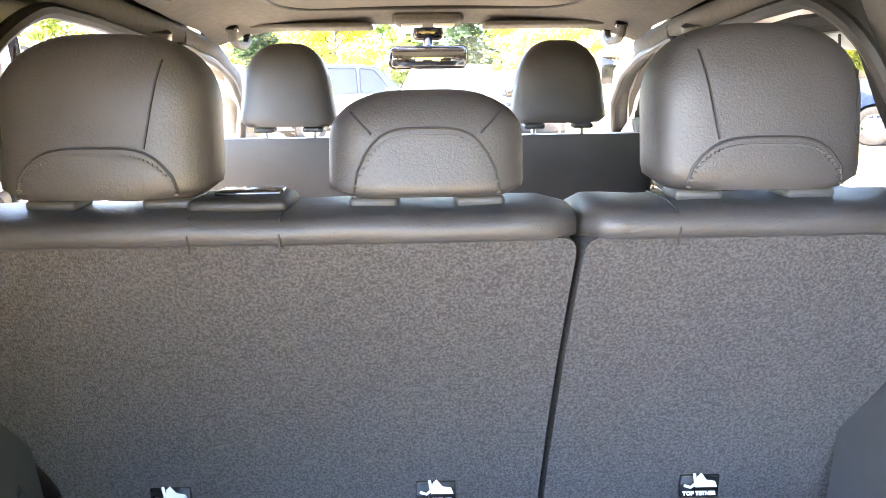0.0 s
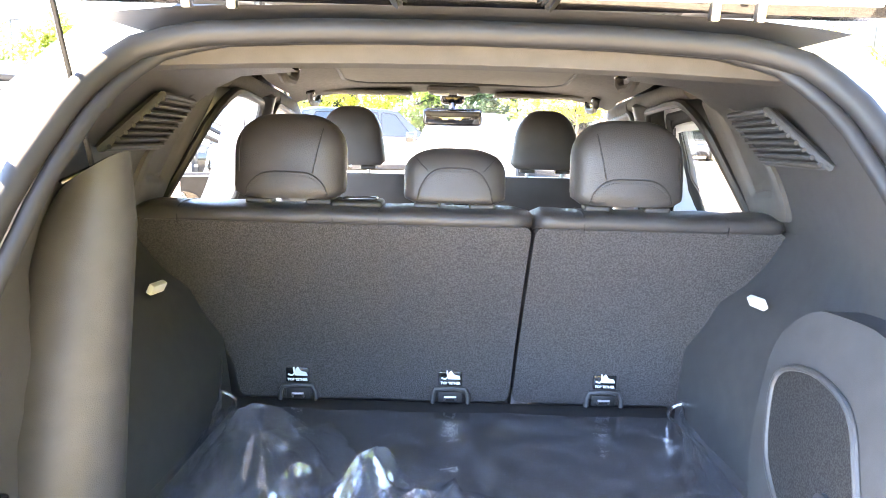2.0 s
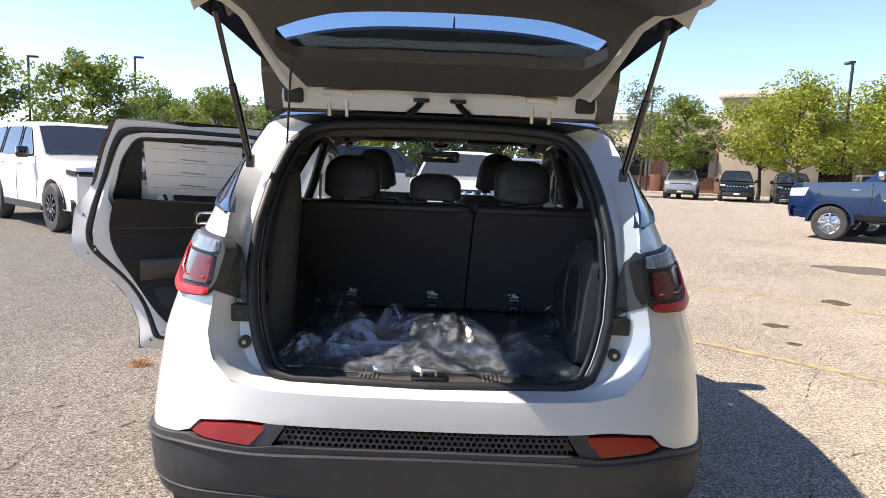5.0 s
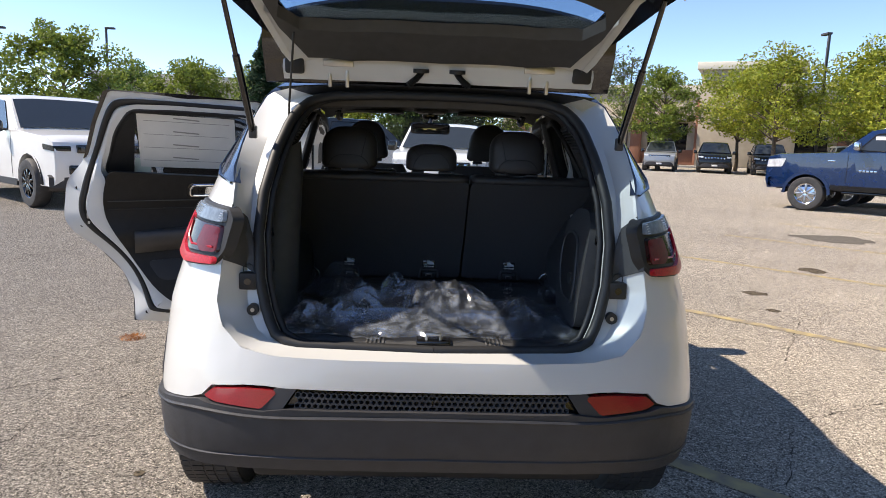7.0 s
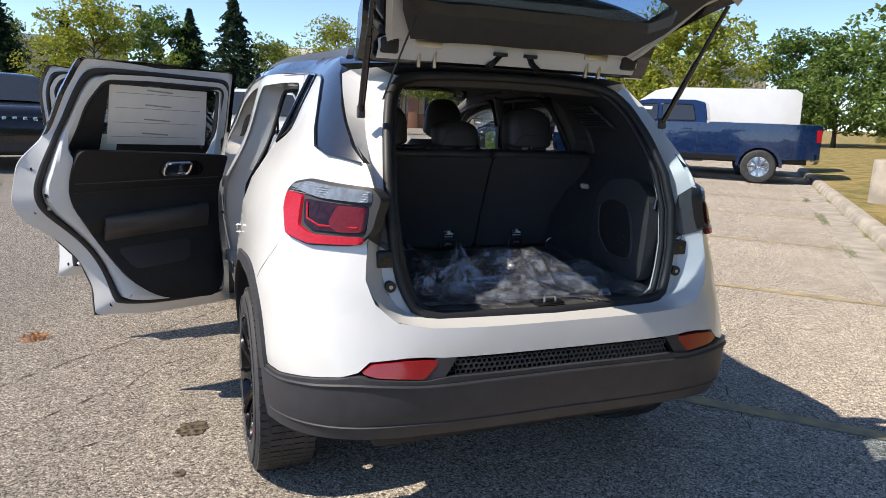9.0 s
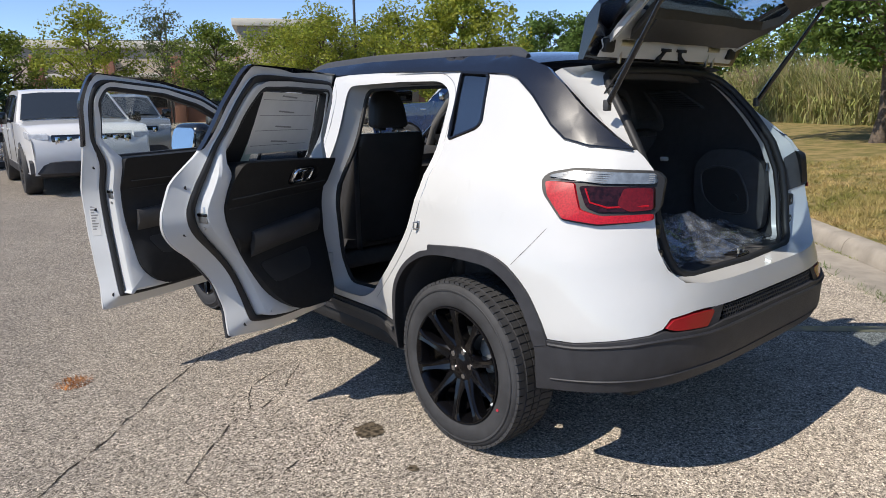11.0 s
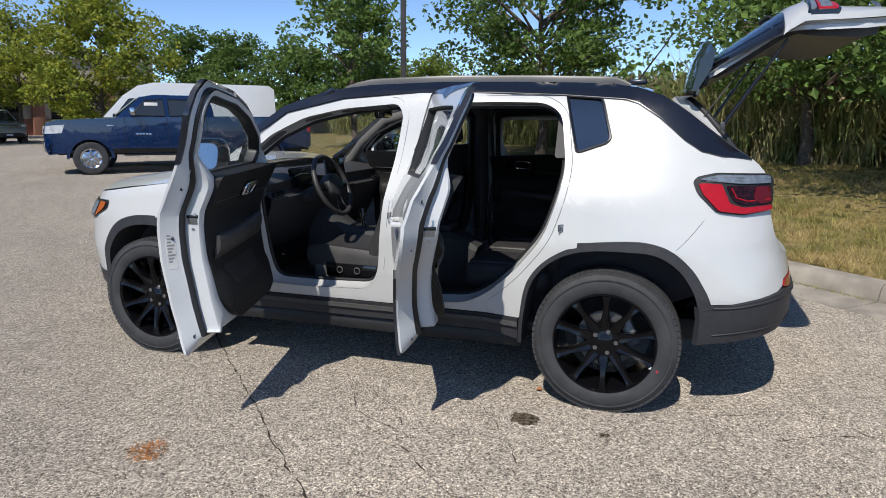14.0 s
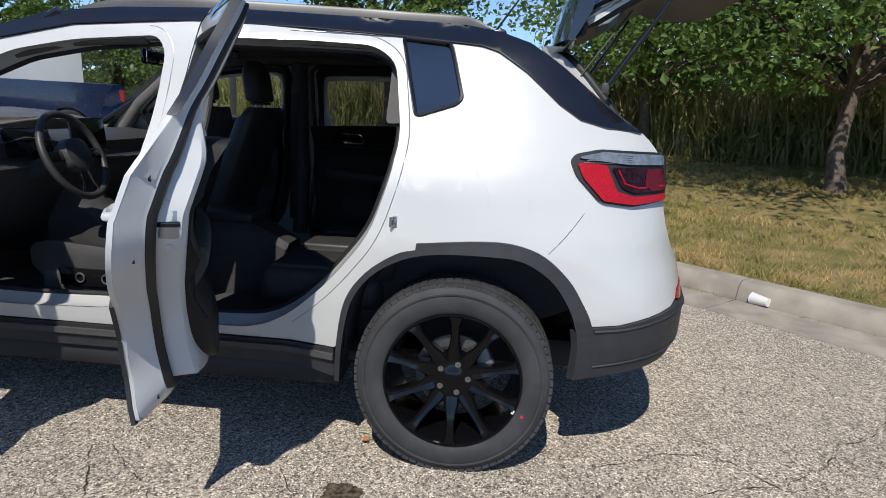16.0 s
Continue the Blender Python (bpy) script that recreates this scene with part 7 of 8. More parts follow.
for sd in (-1, 1):
    bm = bmesh.new()
    lp = []
    hgt = .12 if sd < 0 else .045
    for j in range(15):
        t = j / 14
        lp.append([Vector((sd * (.485 - .10 * t * (1 - s / 9) + .012 * noise.noise((s * .7, j * .5, sd))), -.30 * (1 - s / 9) + .12, .795 + hgt * t * (s / 9) ** 1.5 + .008 * noise.noise((s * .9, j * .4, 3 + sd)))) for s in range(10)])
    rings(bm, lp, close=False)
    bmesh.ops.transform(bm, matrix=FILM_BACK, verts=bm.verts)
    part("film_corner", bm, FILM, floor_film, "upturned corner of clear film", smooth=25)

# ---- parked vehicles ----
HEADLENS = mat("headlamp_lens", (.55, .57, .60), .15, coat=.5, vary=.25, scale=12)
CARGLASS = mat("parked_car_glass", (.028, .034, .040), .05, spec=.8)
BLACKCAR = mat("black_car_paint", (.007, .008, .010), .25, coat=.7, spec=.3)

def vehicle(name, label, loc, heading, P, paint, group="parked vehicles"):
    """A parked vehicle with its front axle's middle at loc, facing the heading (degrees from +y, left positive)."""
    v = thing(name, label, P["cat"], (*loc, 0), heading, group)
    hw = P["hw"]
    y0, y1 = min(p[0] for p in P["body"]), max(p[0] for p in P["body"])

    def X(y, z, inset_w=0.0):
        t = abs((y - (y0 + y1) / 2) / ((y1 - y0) / 2))
        zz = max(0, z - P["belt"] * .75) / P["belt"]
        return hw * (1 - .10 * t ** 6) * (1 - .10 * zz ** 2) * (1 - .03 * max(0, .7 - z)) - inset_w

    def hull(outline, xf, bm=None):
        bm = bm or bmesh.new()
        pts = [Vector(p) for p in outline]
        dense = []
        for a, b in zip(pts, pts[1:] + pts[:1]):
            k = max(1, int((b - a).length / .25))
            dense += [a.lerp(b, i / k) for i in range(k)]
        lp = []
        for p in dense + dense[:1]:
            x = xf(p.x, p.y)
            c = .012
            lp.append([Vector((x * u, p.x + (.06 * (1 - u * u) if p.x > y1 - .4 else (-.04 * (1 - u * u) if p.x < y0 + .2 else 0)), p.y + (.03 * (1 - u ** 4) if p.y > P["belt"] * .9 else 0))) for u in (-1, -.96, -.7, -.35, 0, .35, .7, .96, 1)])
        rings(bm, lp, close=False)
        for sd in (-1, 1):
            sheet(dense, lambda a, b: Vector((sd * xf(a, b), a + (0), b)), (), .3, (0, 0, 0), bm)
        return bm

    body = []
    for q in P["body"]:
        if len(q) == 3:                                   # wheel arch: axle, radius marker
            y, _, r = q
            body += [(y + r * math.cos(a) * (1 if P["dir"] > 0 else -1), P["wr"] + r * math.sin(a) * 1.02) for a in [math.pi * i / 8 for i in range(9)] if P["wr"] + r * math.sin(a) * 1.02 > P["low"]]
        else:
            body.append(q)
    part("body", hull(body, X), paint, v)
    gx = lambda y, z: X(y, P["belt"]) - .03 - P["tumble"] * max(0, z - P["belt"])
    roof_mat = P.get("roof", paint)
    part("cabin", hull(P["cabin"], gx), roof_mat, v)
    for sd in (-1, 1):
        for w in P["windows"]:
            bm = sheet(rc(w, .05), lambda a, b: Vector((sd * (gx(a, b) + .006), a, b)), (), 0, (-sd * .004, 0, 0))
            sw_ = part("side_window", bm, CARGLASS, v)
            bm = bmesh.new()
            tube(bm, [Vector((sd * (gx(p.x, p.y) + .008), p.x, p.y)) for p in rc(w, .05)], .014, 5, True)
            part("window_trim", bm, GLOSS, sw_)
        for ay in P["axles"]:
            dual = P.get("dual") and ay < -1
            bm = bmesh.new()
            wr = P["wr"]
            revolve(bm, [(wr * .60, -.12), (wr * .75, -.135), (wr * .93, -.125), (wr, -.085), (wr, .085), (wr * .93, .125), (wr * .6, .12)], 32)
            ty = part("tyre", bm, TYRE, v)
            m = pose(sd * (hw - .11 + (.16 if dual else 0)), ay, wr, 0, 0, 0 if sd < 0 else 180)
            ty.matrix_basis = m
            bm = bmesh.new()
            off = .04 if dual else -.11
            revolve(bm, [(0, off), (wr * .12, off - .01), (wr * .2, off + .012), (wr * .5, off + .03), (wr * .58, -.115), (wr * .62, -.122), (wr * .62, -.09)], 32)
            rm = part("rim", bm, P["rim"], ty)
            for k in range(P["spokes"]):
                a = 2 * math.pi * k / P["spokes"]
                bm = bmesh.new()
                box(bm, off - .012, off + .03, -wr * .055, wr * .055, wr * .14, wr * .55, .008, pose(0, 0, 0, math.degrees(a)))
                part("spoke", bm, P["rim2"], rm)
            bm = bmesh.new()
            arc = [math.pi * q / 12 for q in range(13)]
            rr = P["wr"] * 1.30
            rings(bm, [[Vector((sd * x, ay + rr * f * math.cos(a), wr + rr * f * math.sin(a))) for a in arc] for x, f in ((hw - .02, 1), (hw - .38, 1), (hw - .38, .05))], close=False)
            part("wheel_liner", bm, RUBBER, v)
        hl = P["headlamp"]
        bm = sheet(rc(hl, .02), lambda a, b: Vector((sd * (X(a, b) + .012), a, b)), (), 0, (-sd * .25, .06, 0))
        part("headlamp", bm, P.get("lamp_mat", HEADLENS), v)
        tl = P["taillamp"]
        bm = sheet(rc(tl, .02), lambda a, b: Vector((sd * (X(a, b) + .012), a, b)), (), 0, (-sd * .2, -.03, 0))
        part("tail_lamp", bm, RED, v)
        mx = P["mirror"]
        bm = bmesh.new()
        box(bm, sd * (hw + .14) - .10, sd * (hw + .14) + .10, mx[0] - .06, mx[0] + .08, mx[1] - .09, mx[1] + .11, .04, seg=3)
        mr = part("door_mirror", bm, P.get("mirror_mat", GLOSS), v)
        bm = bmesh.new()
        tube(bm, [(sd * (hw - .06), mx[0], mx[1] - .06), (sd * (hw + .08), mx[0], mx[1] - .03)], .025, 6)
        part("mirror_arm", bm, GLOSS, mr)
        for hy in P["handles"]:
            bm = bmesh.new()
            box(bm, sd * (X(hy, P["belt"] - .13) + .012) - .012, sd * (X(hy, P["belt"] - .13) + .012) + .012, hy - .11, hy + .11, P["belt"] - .145, P["belt"] - .115, .006)
            part("door_handle", bm, P.get("handle_mat", paint), v)
        for sy in P["seams"]:
            bm = bmesh.new()
            tube(bm, [(sd * (X(sy, z) + .001), sy, z) for z in (P["low"] + .12, P["low"] + .4, P["belt"])], .006, 5)
            part("door_gap", bm, RUBBER, v)
        bm = sheet([(P["axles"][1] + P["wr"] * 1.25, P["low"] - .02), (P["axles"][0] - P["wr"] * 1.25, P["low"] - .02), (P["axles"][0] - P["wr"] * 1.25, P["low"] + .10), (P["axles"][1] + P["wr"] * 1.25, P["low"] + .10)], lambda a, b: Vector((sd * (X(a, b) + .01), a, b)), (), .4, (-sd * .03, 0, 0))
        part("sill", bm, P.get("sill", CLAD), v)
        for ay in P["axles"]:
            if P.get("flare"):
                bm = bmesh.new()
                arc = [math.pi * i / 12 for i in range(13)]
                r0, r1 = P["wr"] * 1.14, P["wr"] * 1.14 + .07
                rings(bm, [[Vector((sd * (X(ay, .7) + .02 + o), ay + r * math.cos(a), P["wr"] + r * math.sin(a))) for a in arc] for r, o in ((r0, -.10), (r0, .015), (r1, .015), (r1, -.03))], close=False)
                part("wheel_flare", bm, P["flare"], v)
    # screens, grille, bumpers
    for nm, (a, b) in (("windscreen", P["screen"]), ("rear_screen", P["rearscreen"])):
        bm = bmesh.new()
        a, b = Vector(a), Vector(b)
        n = Vector((0, (b - a).y, -(b - a).x)).normalized() * (1 if nm == "windscreen" else -1)
        lp = []
        for t in (.06, .5, .94):
            p = a.lerp(b, t)
            x = gx(p.x, p.y) * .93
            o = .012 if nm == "windscreen" else -.012
            lp.append([Vector((x * u, p.x + (.06 * (1 - u * u) if p.x > y1 - .4 else 0) + o, p.y + .012 + .03 * (1 - u ** 4))) for u in (-1, -.6, 0, .6, 1)])
        rings(bm, lp, close=False)
        part(nm, bm, CARGLASS, v)
    g = P["grille"]
    bm = bmesh.new()
    box(bm, -hw * g[4], hw * g[4], g[0], g[1], g[2], g[3], .02)
    gr = part("grille", bm, GLOSS, v)
    for k in range(P["slots"]):
        bm = bmesh.new()
        xx = hw * g[4] * (-.86 + 1.72 * k / max(1, P["slots"] - 1))
        box(bm, xx - .035, xx + .035, g[1] - .004, g[1] + .012, g[2] + .03, g[3] - .03, .008)
        part("grille_slot", bm, P["slotmat"], gr)
    if P.get("intake"):
        bm = bmesh.new()
        box(bm, -hw * .70, hw * .70, y1 - .02, y1 + .055, .60, .76, .03)
        it = part("lower_intake", bm, GLOSS, v)
        for zz_ in (.645, .715):
            bm = bmesh.new()
            box(bm, -hw * .64, hw * .64, y1 + .045, y1 + .065, zz_ - .008, zz_ + .008, .004)
            part("intake_bar", bm, TRIMGREY, it)
        bm = bmesh.new()
        box(bm, -.70, -.50, -1.02, -1.0, P["belt"] + .36, P["belt"] + .40, .004)
        part("window_sticker", bm, WHITEPRINT, v)
    for yb, nm in ((y1, "front_bumper"), (y0, "rear_bumper")):
        bm = bmesh.new()
        s = 1 if nm == "front_bumper" else -1
        lp = []
        for k in range(11):
            u = -1 + k / 5
            yy = yb + s * (.07 - .16 * abs(u) ** 4)
            lp.append([Vector((u * hw * .97, yy - s * .05, P["low"] - .02)), Vector((u * hw * .97, yy, P["low"] + .03)), Vector((u * hw * .97, yy, P["low"] + .20)), Vector((u * hw * .97, yy - s * .06, P["low"] + .24))])
        rings(bm, lp, close=False)
        bmesh.ops.solidify(bm, geom=bm.faces[:], thickness=.03)
        part(nm, bm, P["bumper"], v)
        bm = bmesh.new()
        box(bm, -.16, .16, yb + s * .075 - .006, yb + s * .075 + .006, P["low"] + .06, P["low"] + .16, .003)
        if nm == "rear_bumper" or P.get("plate"):
            part("number_plate", bm, WHITEPRINT, v)
        else:
            bm.free()
    bm = bmesh.new()
    box(bm, -hw * .82, hw * .82, y0 + .25, y1 - .25, P["low"] - .06, P["low"] + .25, .02)
    part("underbody", bm, RUBBER, v)
    return v


def suv_spec(L=4.95, h=1.82, hw=.98, wb=3.05, belt=1.16, **kw):
    fo = .90
    y1, y0 = fo, fo - L
    P = dict(cat="car", dir=1, hw=hw, belt=belt, low=.36, wr=.39, tumble=.34, axles=(0.0, -wb), rim=GLOSS, rim2=GLOSS, spokes=10,
             body=[(y1 - .06, .36), (y1, .55), (y1 - .02, belt - .31), (y1 - .10, belt - .14), (y1 - .30, belt - .06), (-.55, belt + .01), (-.62, belt), (y0 + .12, belt + .03), (y0 + .02, belt - .05), (y0, .65), (y0 + .06, .36), (-wb, 0, .46), (0.0, 0, .46)],
             cabin=[(-.50, belt - .02), (-1.25, h - .06), (-1.6, h - .01), (-2.6, h), (y0 + .55, h - .04), (y0 + .30, h - .10), (y0 + .06, belt - .02)],
             windows=[[(-.92, belt + .03), (-1.33, h - .13), (-1.70, h - .09), (-1.75, belt + .03)], [(-1.83, belt + .03), (-1.80, h - .09), (-2.65, h - .09), (-2.78, belt + .03)], [(-2.88, belt + .04), (-2.76, h - .09), (y0 + .62, h - .12), (y0 + .42, belt + .06)]],
             headlamp=[(y1 - .34, belt - .13), (y1 - .08, belt - .16), (y1 - .06, belt - .26), (y1 - .32, belt - .22)], taillamp=[(y0 + .02, belt - .04), (y0 + .28, belt - .05), (y0 + .26, belt - .18), (y0 + .01, belt - .20)],
             mirror=(-.95, belt + .06), handles=(-1.62, -2.65), seams=(-.72, -1.80, -2.86), screen=[(-.50, belt), (-1.25, h - .06)], rearscreen=[(y0 + .08, belt + .03), (y0 + .30, h - .12)],
             grille=(y1 - .12, y1 + .005, belt - .36, belt - .18, .62), slots=7, slotmat=CHROME, bumper=CLAD)
    P.update(kw)
    return P


TRUCK = dict(cat="truck", dir=1, hw=1.01, belt=1.40, low=.55, wr=.41, tumble=.22, axles=(0.0, -4.30), rim=CHROME, rim2=STEEL, spokes=8, dual=True,
             body=[(.92, .50), (.98, .70), (.98, 1.10), (.92, 1.27), (.70, 1.33), (-.60, 1.40), (-.66, 1.42), (-3.00, 1.44), (-3.02, 1.40), (-3.06, 1.46), (-5.55, 1.46), (-5.62, 1.42), (-5.62, .65), (-4.90, .60), (-4.30, 0, .50), (0.0, 0, .52)],
             cabin=[(-.58, 1.38), (-1.20, 1.92), (-1.55, 1.99), (-2.65, 1.99), (-2.90, 1.93), (-3.00, 1.40)],
             windows=[[(-.98, 1.47), (-1.32, 1.85), (-1.75, 1.88), (-1.78, 1.46)], [(-1.88, 1.46), (-1.86, 1.88), (-2.62, 1.88), (-2.72, 1.48)]],
             headlamp=[(.52, 1.235), (.94, 1.20), (.965, 1.01), (.60, 1.03)], taillamp=[(-5.49, 1.35), (-5.61, 1.35), (-5.61, 1.05), (-5.52, 1.05)],
             mirror=(-1.02, 1.56), handles=(-1.68, -2.55), seams=(-.82, -1.83, -2.80), screen=[(-.60, 1.42), (-1.20, 1.92)], rearscreen=[(-3.0, 1.45), (-2.90, 1.92)],
             grille=(.85, 1.0, .85, 1.18, .55), slots=5, slotmat=CHROME, bumper=BLUE, mirror_mat=CHROME, sill=GLOSS, flare=BLUE)
VAN = dict(cat="van", dir=1, hw=1.0, belt=1.25, low=.42, wr=.36, tumble=.07, axles=(0.0, -3.75), rim=STEEL, rim2=STEEL, spokes=6,
           body=[(.90, .42), (.95, .70), (.90, 1.0), (.55, 1.20), (.0, 1.30), (-.1, 1.33), (-4.95, 1.33), (-5.0, 1.25), (-5.0, .45), (-3.75, 0, .43), (0.0, 0, .43)],
           cabin=[(.10, 1.22), (-.62, 2.02), (-1.05, 2.32), (-1.5, 2.42), (-4.8, 2.42), (-4.97, 2.31), (-5.0, 1.22)],
           windows=[[(-.35, 1.42), (-.78, 1.95), (-1.35, 1.98), (-1.38, 1.40)]],
           headlamp=[(.50, 1.10), (.80, 1.02), (.82, .86), (.58, .92)], taillamp=[(-4.98, 1.3), (-4.90, 1.3), (-4.90, .95), (-4.98, .95)],
           mirror=(-.40, 1.42), handles=(-1.3, -2.6), seams=(-.45, -1.45, -2.7), screen=[(.05, 1.28), (-.62, 2.02)], rearscreen=[(-5.0, 1.6), (-4.98, 2.2)],
           grille=(.80, .93, .72, .92, .55), slots=3, slotmat=GLOSS, bumper=CLAD)

vehicle("pickup_truck", "dark blue crew-cab pickup with dual rear wheels backed to the kerb", (9.3 + .67, 13.4 + .67), 45, TRUCK, BLUE)
vehicle("white_van", "tall white cargo van parked beside the blue pickup", (12.0, 15.7), 45, VAN, WHITE_CAR)
vehicle("suv", "white full-size SUV with dark roof trim and black wheels", (-6.01, 9.82), -132, suv_spec(L=5.4, h=1.93, hw=1.03, wb=3.12, wr=.42, belt=1.29, tumble=.24, slotmat=GREYPAINT, lamp_mat=GLOSS, intake=True,
        body=[(.84, .40), (.90, .52), (.91, 1.02), (.87, 1.13), (.72, 1.20), (-.50, 1.30), (-.62, 1.29), (-4.38, 1.32), (-4.48, 1.24), (-4.5, .65), (-4.44, .40), (-3.12, 0, .49), (0.0, 0, .49)],
        headlamp=[(.60, 1.10), (.90, 1.07), (.905, .985), (.62, 1.01)], grille=(.80, .985, .955, 1.095, .58), bumper=CLAD), WHITE_CAR)
vehicle("suv", "white three-row SUV with black roof and silver wheels", (-.38, 17.95), -67, suv_spec(h=1.88, roof=GREYPAINT, rim=STEEL, rim2=CHROME), WHITE_CAR)
vehicle("suv", "white SUV with seven-slot grille facing the windscreen", (.35, 10.9), 176, suv_spec(L=4.65, h=1.72, hw=.94, wb=2.85), WHITE_CAR)
vehicle("suv", "silver SUV standing behind another parked car", (2.1, 14.6), 170, suv_spec(L=4.5, h=1.68, hw=.93, wb=2.75), SILVERP)
vehicle("off_roader", "dark grey boxy off-roader with black wheel flares", (-4.25, 12.9), 200, suv_spec(L=3.95, windows=[[(-.92, 1.27), (-1.25, 1.73), (-1.70, 1.77), (-1.75, 1.27)], [(-1.83, 1.27), (-1.80, 1.77), (-2.72, 1.75), (-2.80, 1.30)]], seams=(-.72, -1.80), handles=(-1.62,), h=1.86, hw=.94, wb=2.42, belt=1.24, wr=.42, tumble=.12, flare=CLAD), BLACKCAR)
for (lx, ly), pm, lb in (((14.6, 38.5), SILVERP, "silver SUV parked in the far row"), ((17.6, 37.6), GREYPAINT, "black SUV parked in the far row by the trees"), ((20.4, 36.4), GREYPAINT, "black boxy SUV parked in the far row"), ((24.2, 34.6), SILVERP, "grey pickup-sized SUV parked in the far row")):
    vehicle("suv", lb, (lx, ly), 158, suv_spec(L=4.8, h=1.84, hw=.97, slots=7, plate=True), pm if pm is SILVERP else BLACKCAR)
vehicle("suv", "silver SUV parked beyond the open doors", (-9.0, 17.0), -60, suv_spec(), SILVERP)

# truck details: white sheet in the side window, badge and stripe bars
truck = bpy.data.objects["pickup_truck"]
for sd in (-1, 1):
    bm = bmesh.new()
    box(bm, sd * .905 - .004, sd * .905 + .004, -1.62, -1.30, 1.49, 1.80, .002)
    part("window_sheet", bm, PAPER, truck, "white sheet inside the side window")
    for k in range(5):
        bm = bmesh.new()
        box(bm, sd * 1.008 - .006, sd * 1.008 + .006, -1.42 + .075 * k, -1.365 + .075 * k, .98, 1.03, .002)
        part("badge_bar", bm, CHROME, truck)
    bm = bmesh.new()
    box(bm, sd * 1.0 - .008, sd * 1.0 + .008, -.56, -.40, 1.20, 1.235, .003)
    part("fender_badge", bm, CHROME, truck)
    bm = bmesh.new()
    box(bm, sd * .93 - .05, sd * .93 + .05, -3.0, -.75, .46, .52, .02)
    part("side_step", bm, GLOSS, truck, "black side step")

# ---- trees, reeds and grass ----
BARK = mat("bark", (.13, .10, .075), .95, vary=.4, scale=14, bump=.8, bscale=50, bdist=.01)


def leaf_mat(name, c1, c2, gloss=.45):
    m = mat(name, c1, gloss, color2=c2, scale=1.6, island=.35, spec=.3)
    nt = m.node_tree
    b = nt.nodes["Principled BSDF"]
    out = nt.nodes["Material Output"]
    tl = nt.nodes.new("ShaderNodeBsdfTranslucent")
    mx = nt.nodes.new("ShaderNodeMixShader")
    mx.inputs[0].default_value = .38
    src = b.inputs["Base Color"].links[0].from_socket
    nt.links.new(src, tl.inputs[0])
    nt.links.new(b.outputs[0], mx.inputs[1])
    nt.links.new(tl.outputs[0], mx.inputs[2])
    nt.links.new(mx.outputs[0], out.inputs[0])
    return m


LEAF_MAPLE = leaf_mat("maple_leaf", (.17, .255, .060), (.085, .145, .032))
LEAF_GREEN = leaf_mat("green_leaf", (.23, .28, .045), (.115, .165, .032))
LEAF_YELLOW = leaf_mat("yellowing_leaf", (.36, .36, .045), (.19, .25, .035))
LEAF_PALE = leaf_mat("sparse_pale_leaf", (.16, .18, .08), (.09, .12, .05))
NEEDLE = leaf_mat("spruce_needle", (.020, .045, .022), (.03, .06, .03), .7)
REED = leaf_mat("reed_stalk", (.46, .39, .21), (.22, .26, .08), .6)
SCRUB = leaf_mat("scrub_leaf", (.25, .31, .085), (.34, .31, .13), .5)
GRASS = leaf_mat("grass_blade", (.56, .42, .19), (.27, .26, .075), .8)


def quads(name, centres, size, mats, rng, flat_bias=.35, aspect=.62, parent=None):
    """Many small folded leaves round the given centres."""
    n = len(centres)
    c = np.asarray(centres)
    d = rng.normal(size=(n, 3))
    d[:, 2] *= flat_bias + .4
    d /= np.linalg.norm(d, axis=1)[:, None]
    e = rng.normal(size=(n, 3))
    s = np.cross(d, e)
    s /= np.linalg.norm(s, axis=1)[:, None]
    up = np.cross(s, d)
    L = (size * rng.uniform(.6, 1.35, n))[:, None]
    W = L * aspect
    v = np.empty((n, 4, 3))
    v[:, 0] = c - d * L * .5
    v[:, 1] = c + s * W * .5 + up * W * .12
    v[:, 2] = c + d * L * .5 - up * L * .10
    v[:, 3] = c - s * W * .5 + up * W * .12
    me = bpy.data.meshes.new(name)
    me.from_pydata(v.reshape(-1, 3).tolist(), [], [(4 * i, 4 * i + 1, 4 * i + 2, 4 * i + 3) for i in range(n)])
    me.materials.append(mats)
    ob = new(name, me)
    if parent is not None:
        ob.parent = parent
    return ob


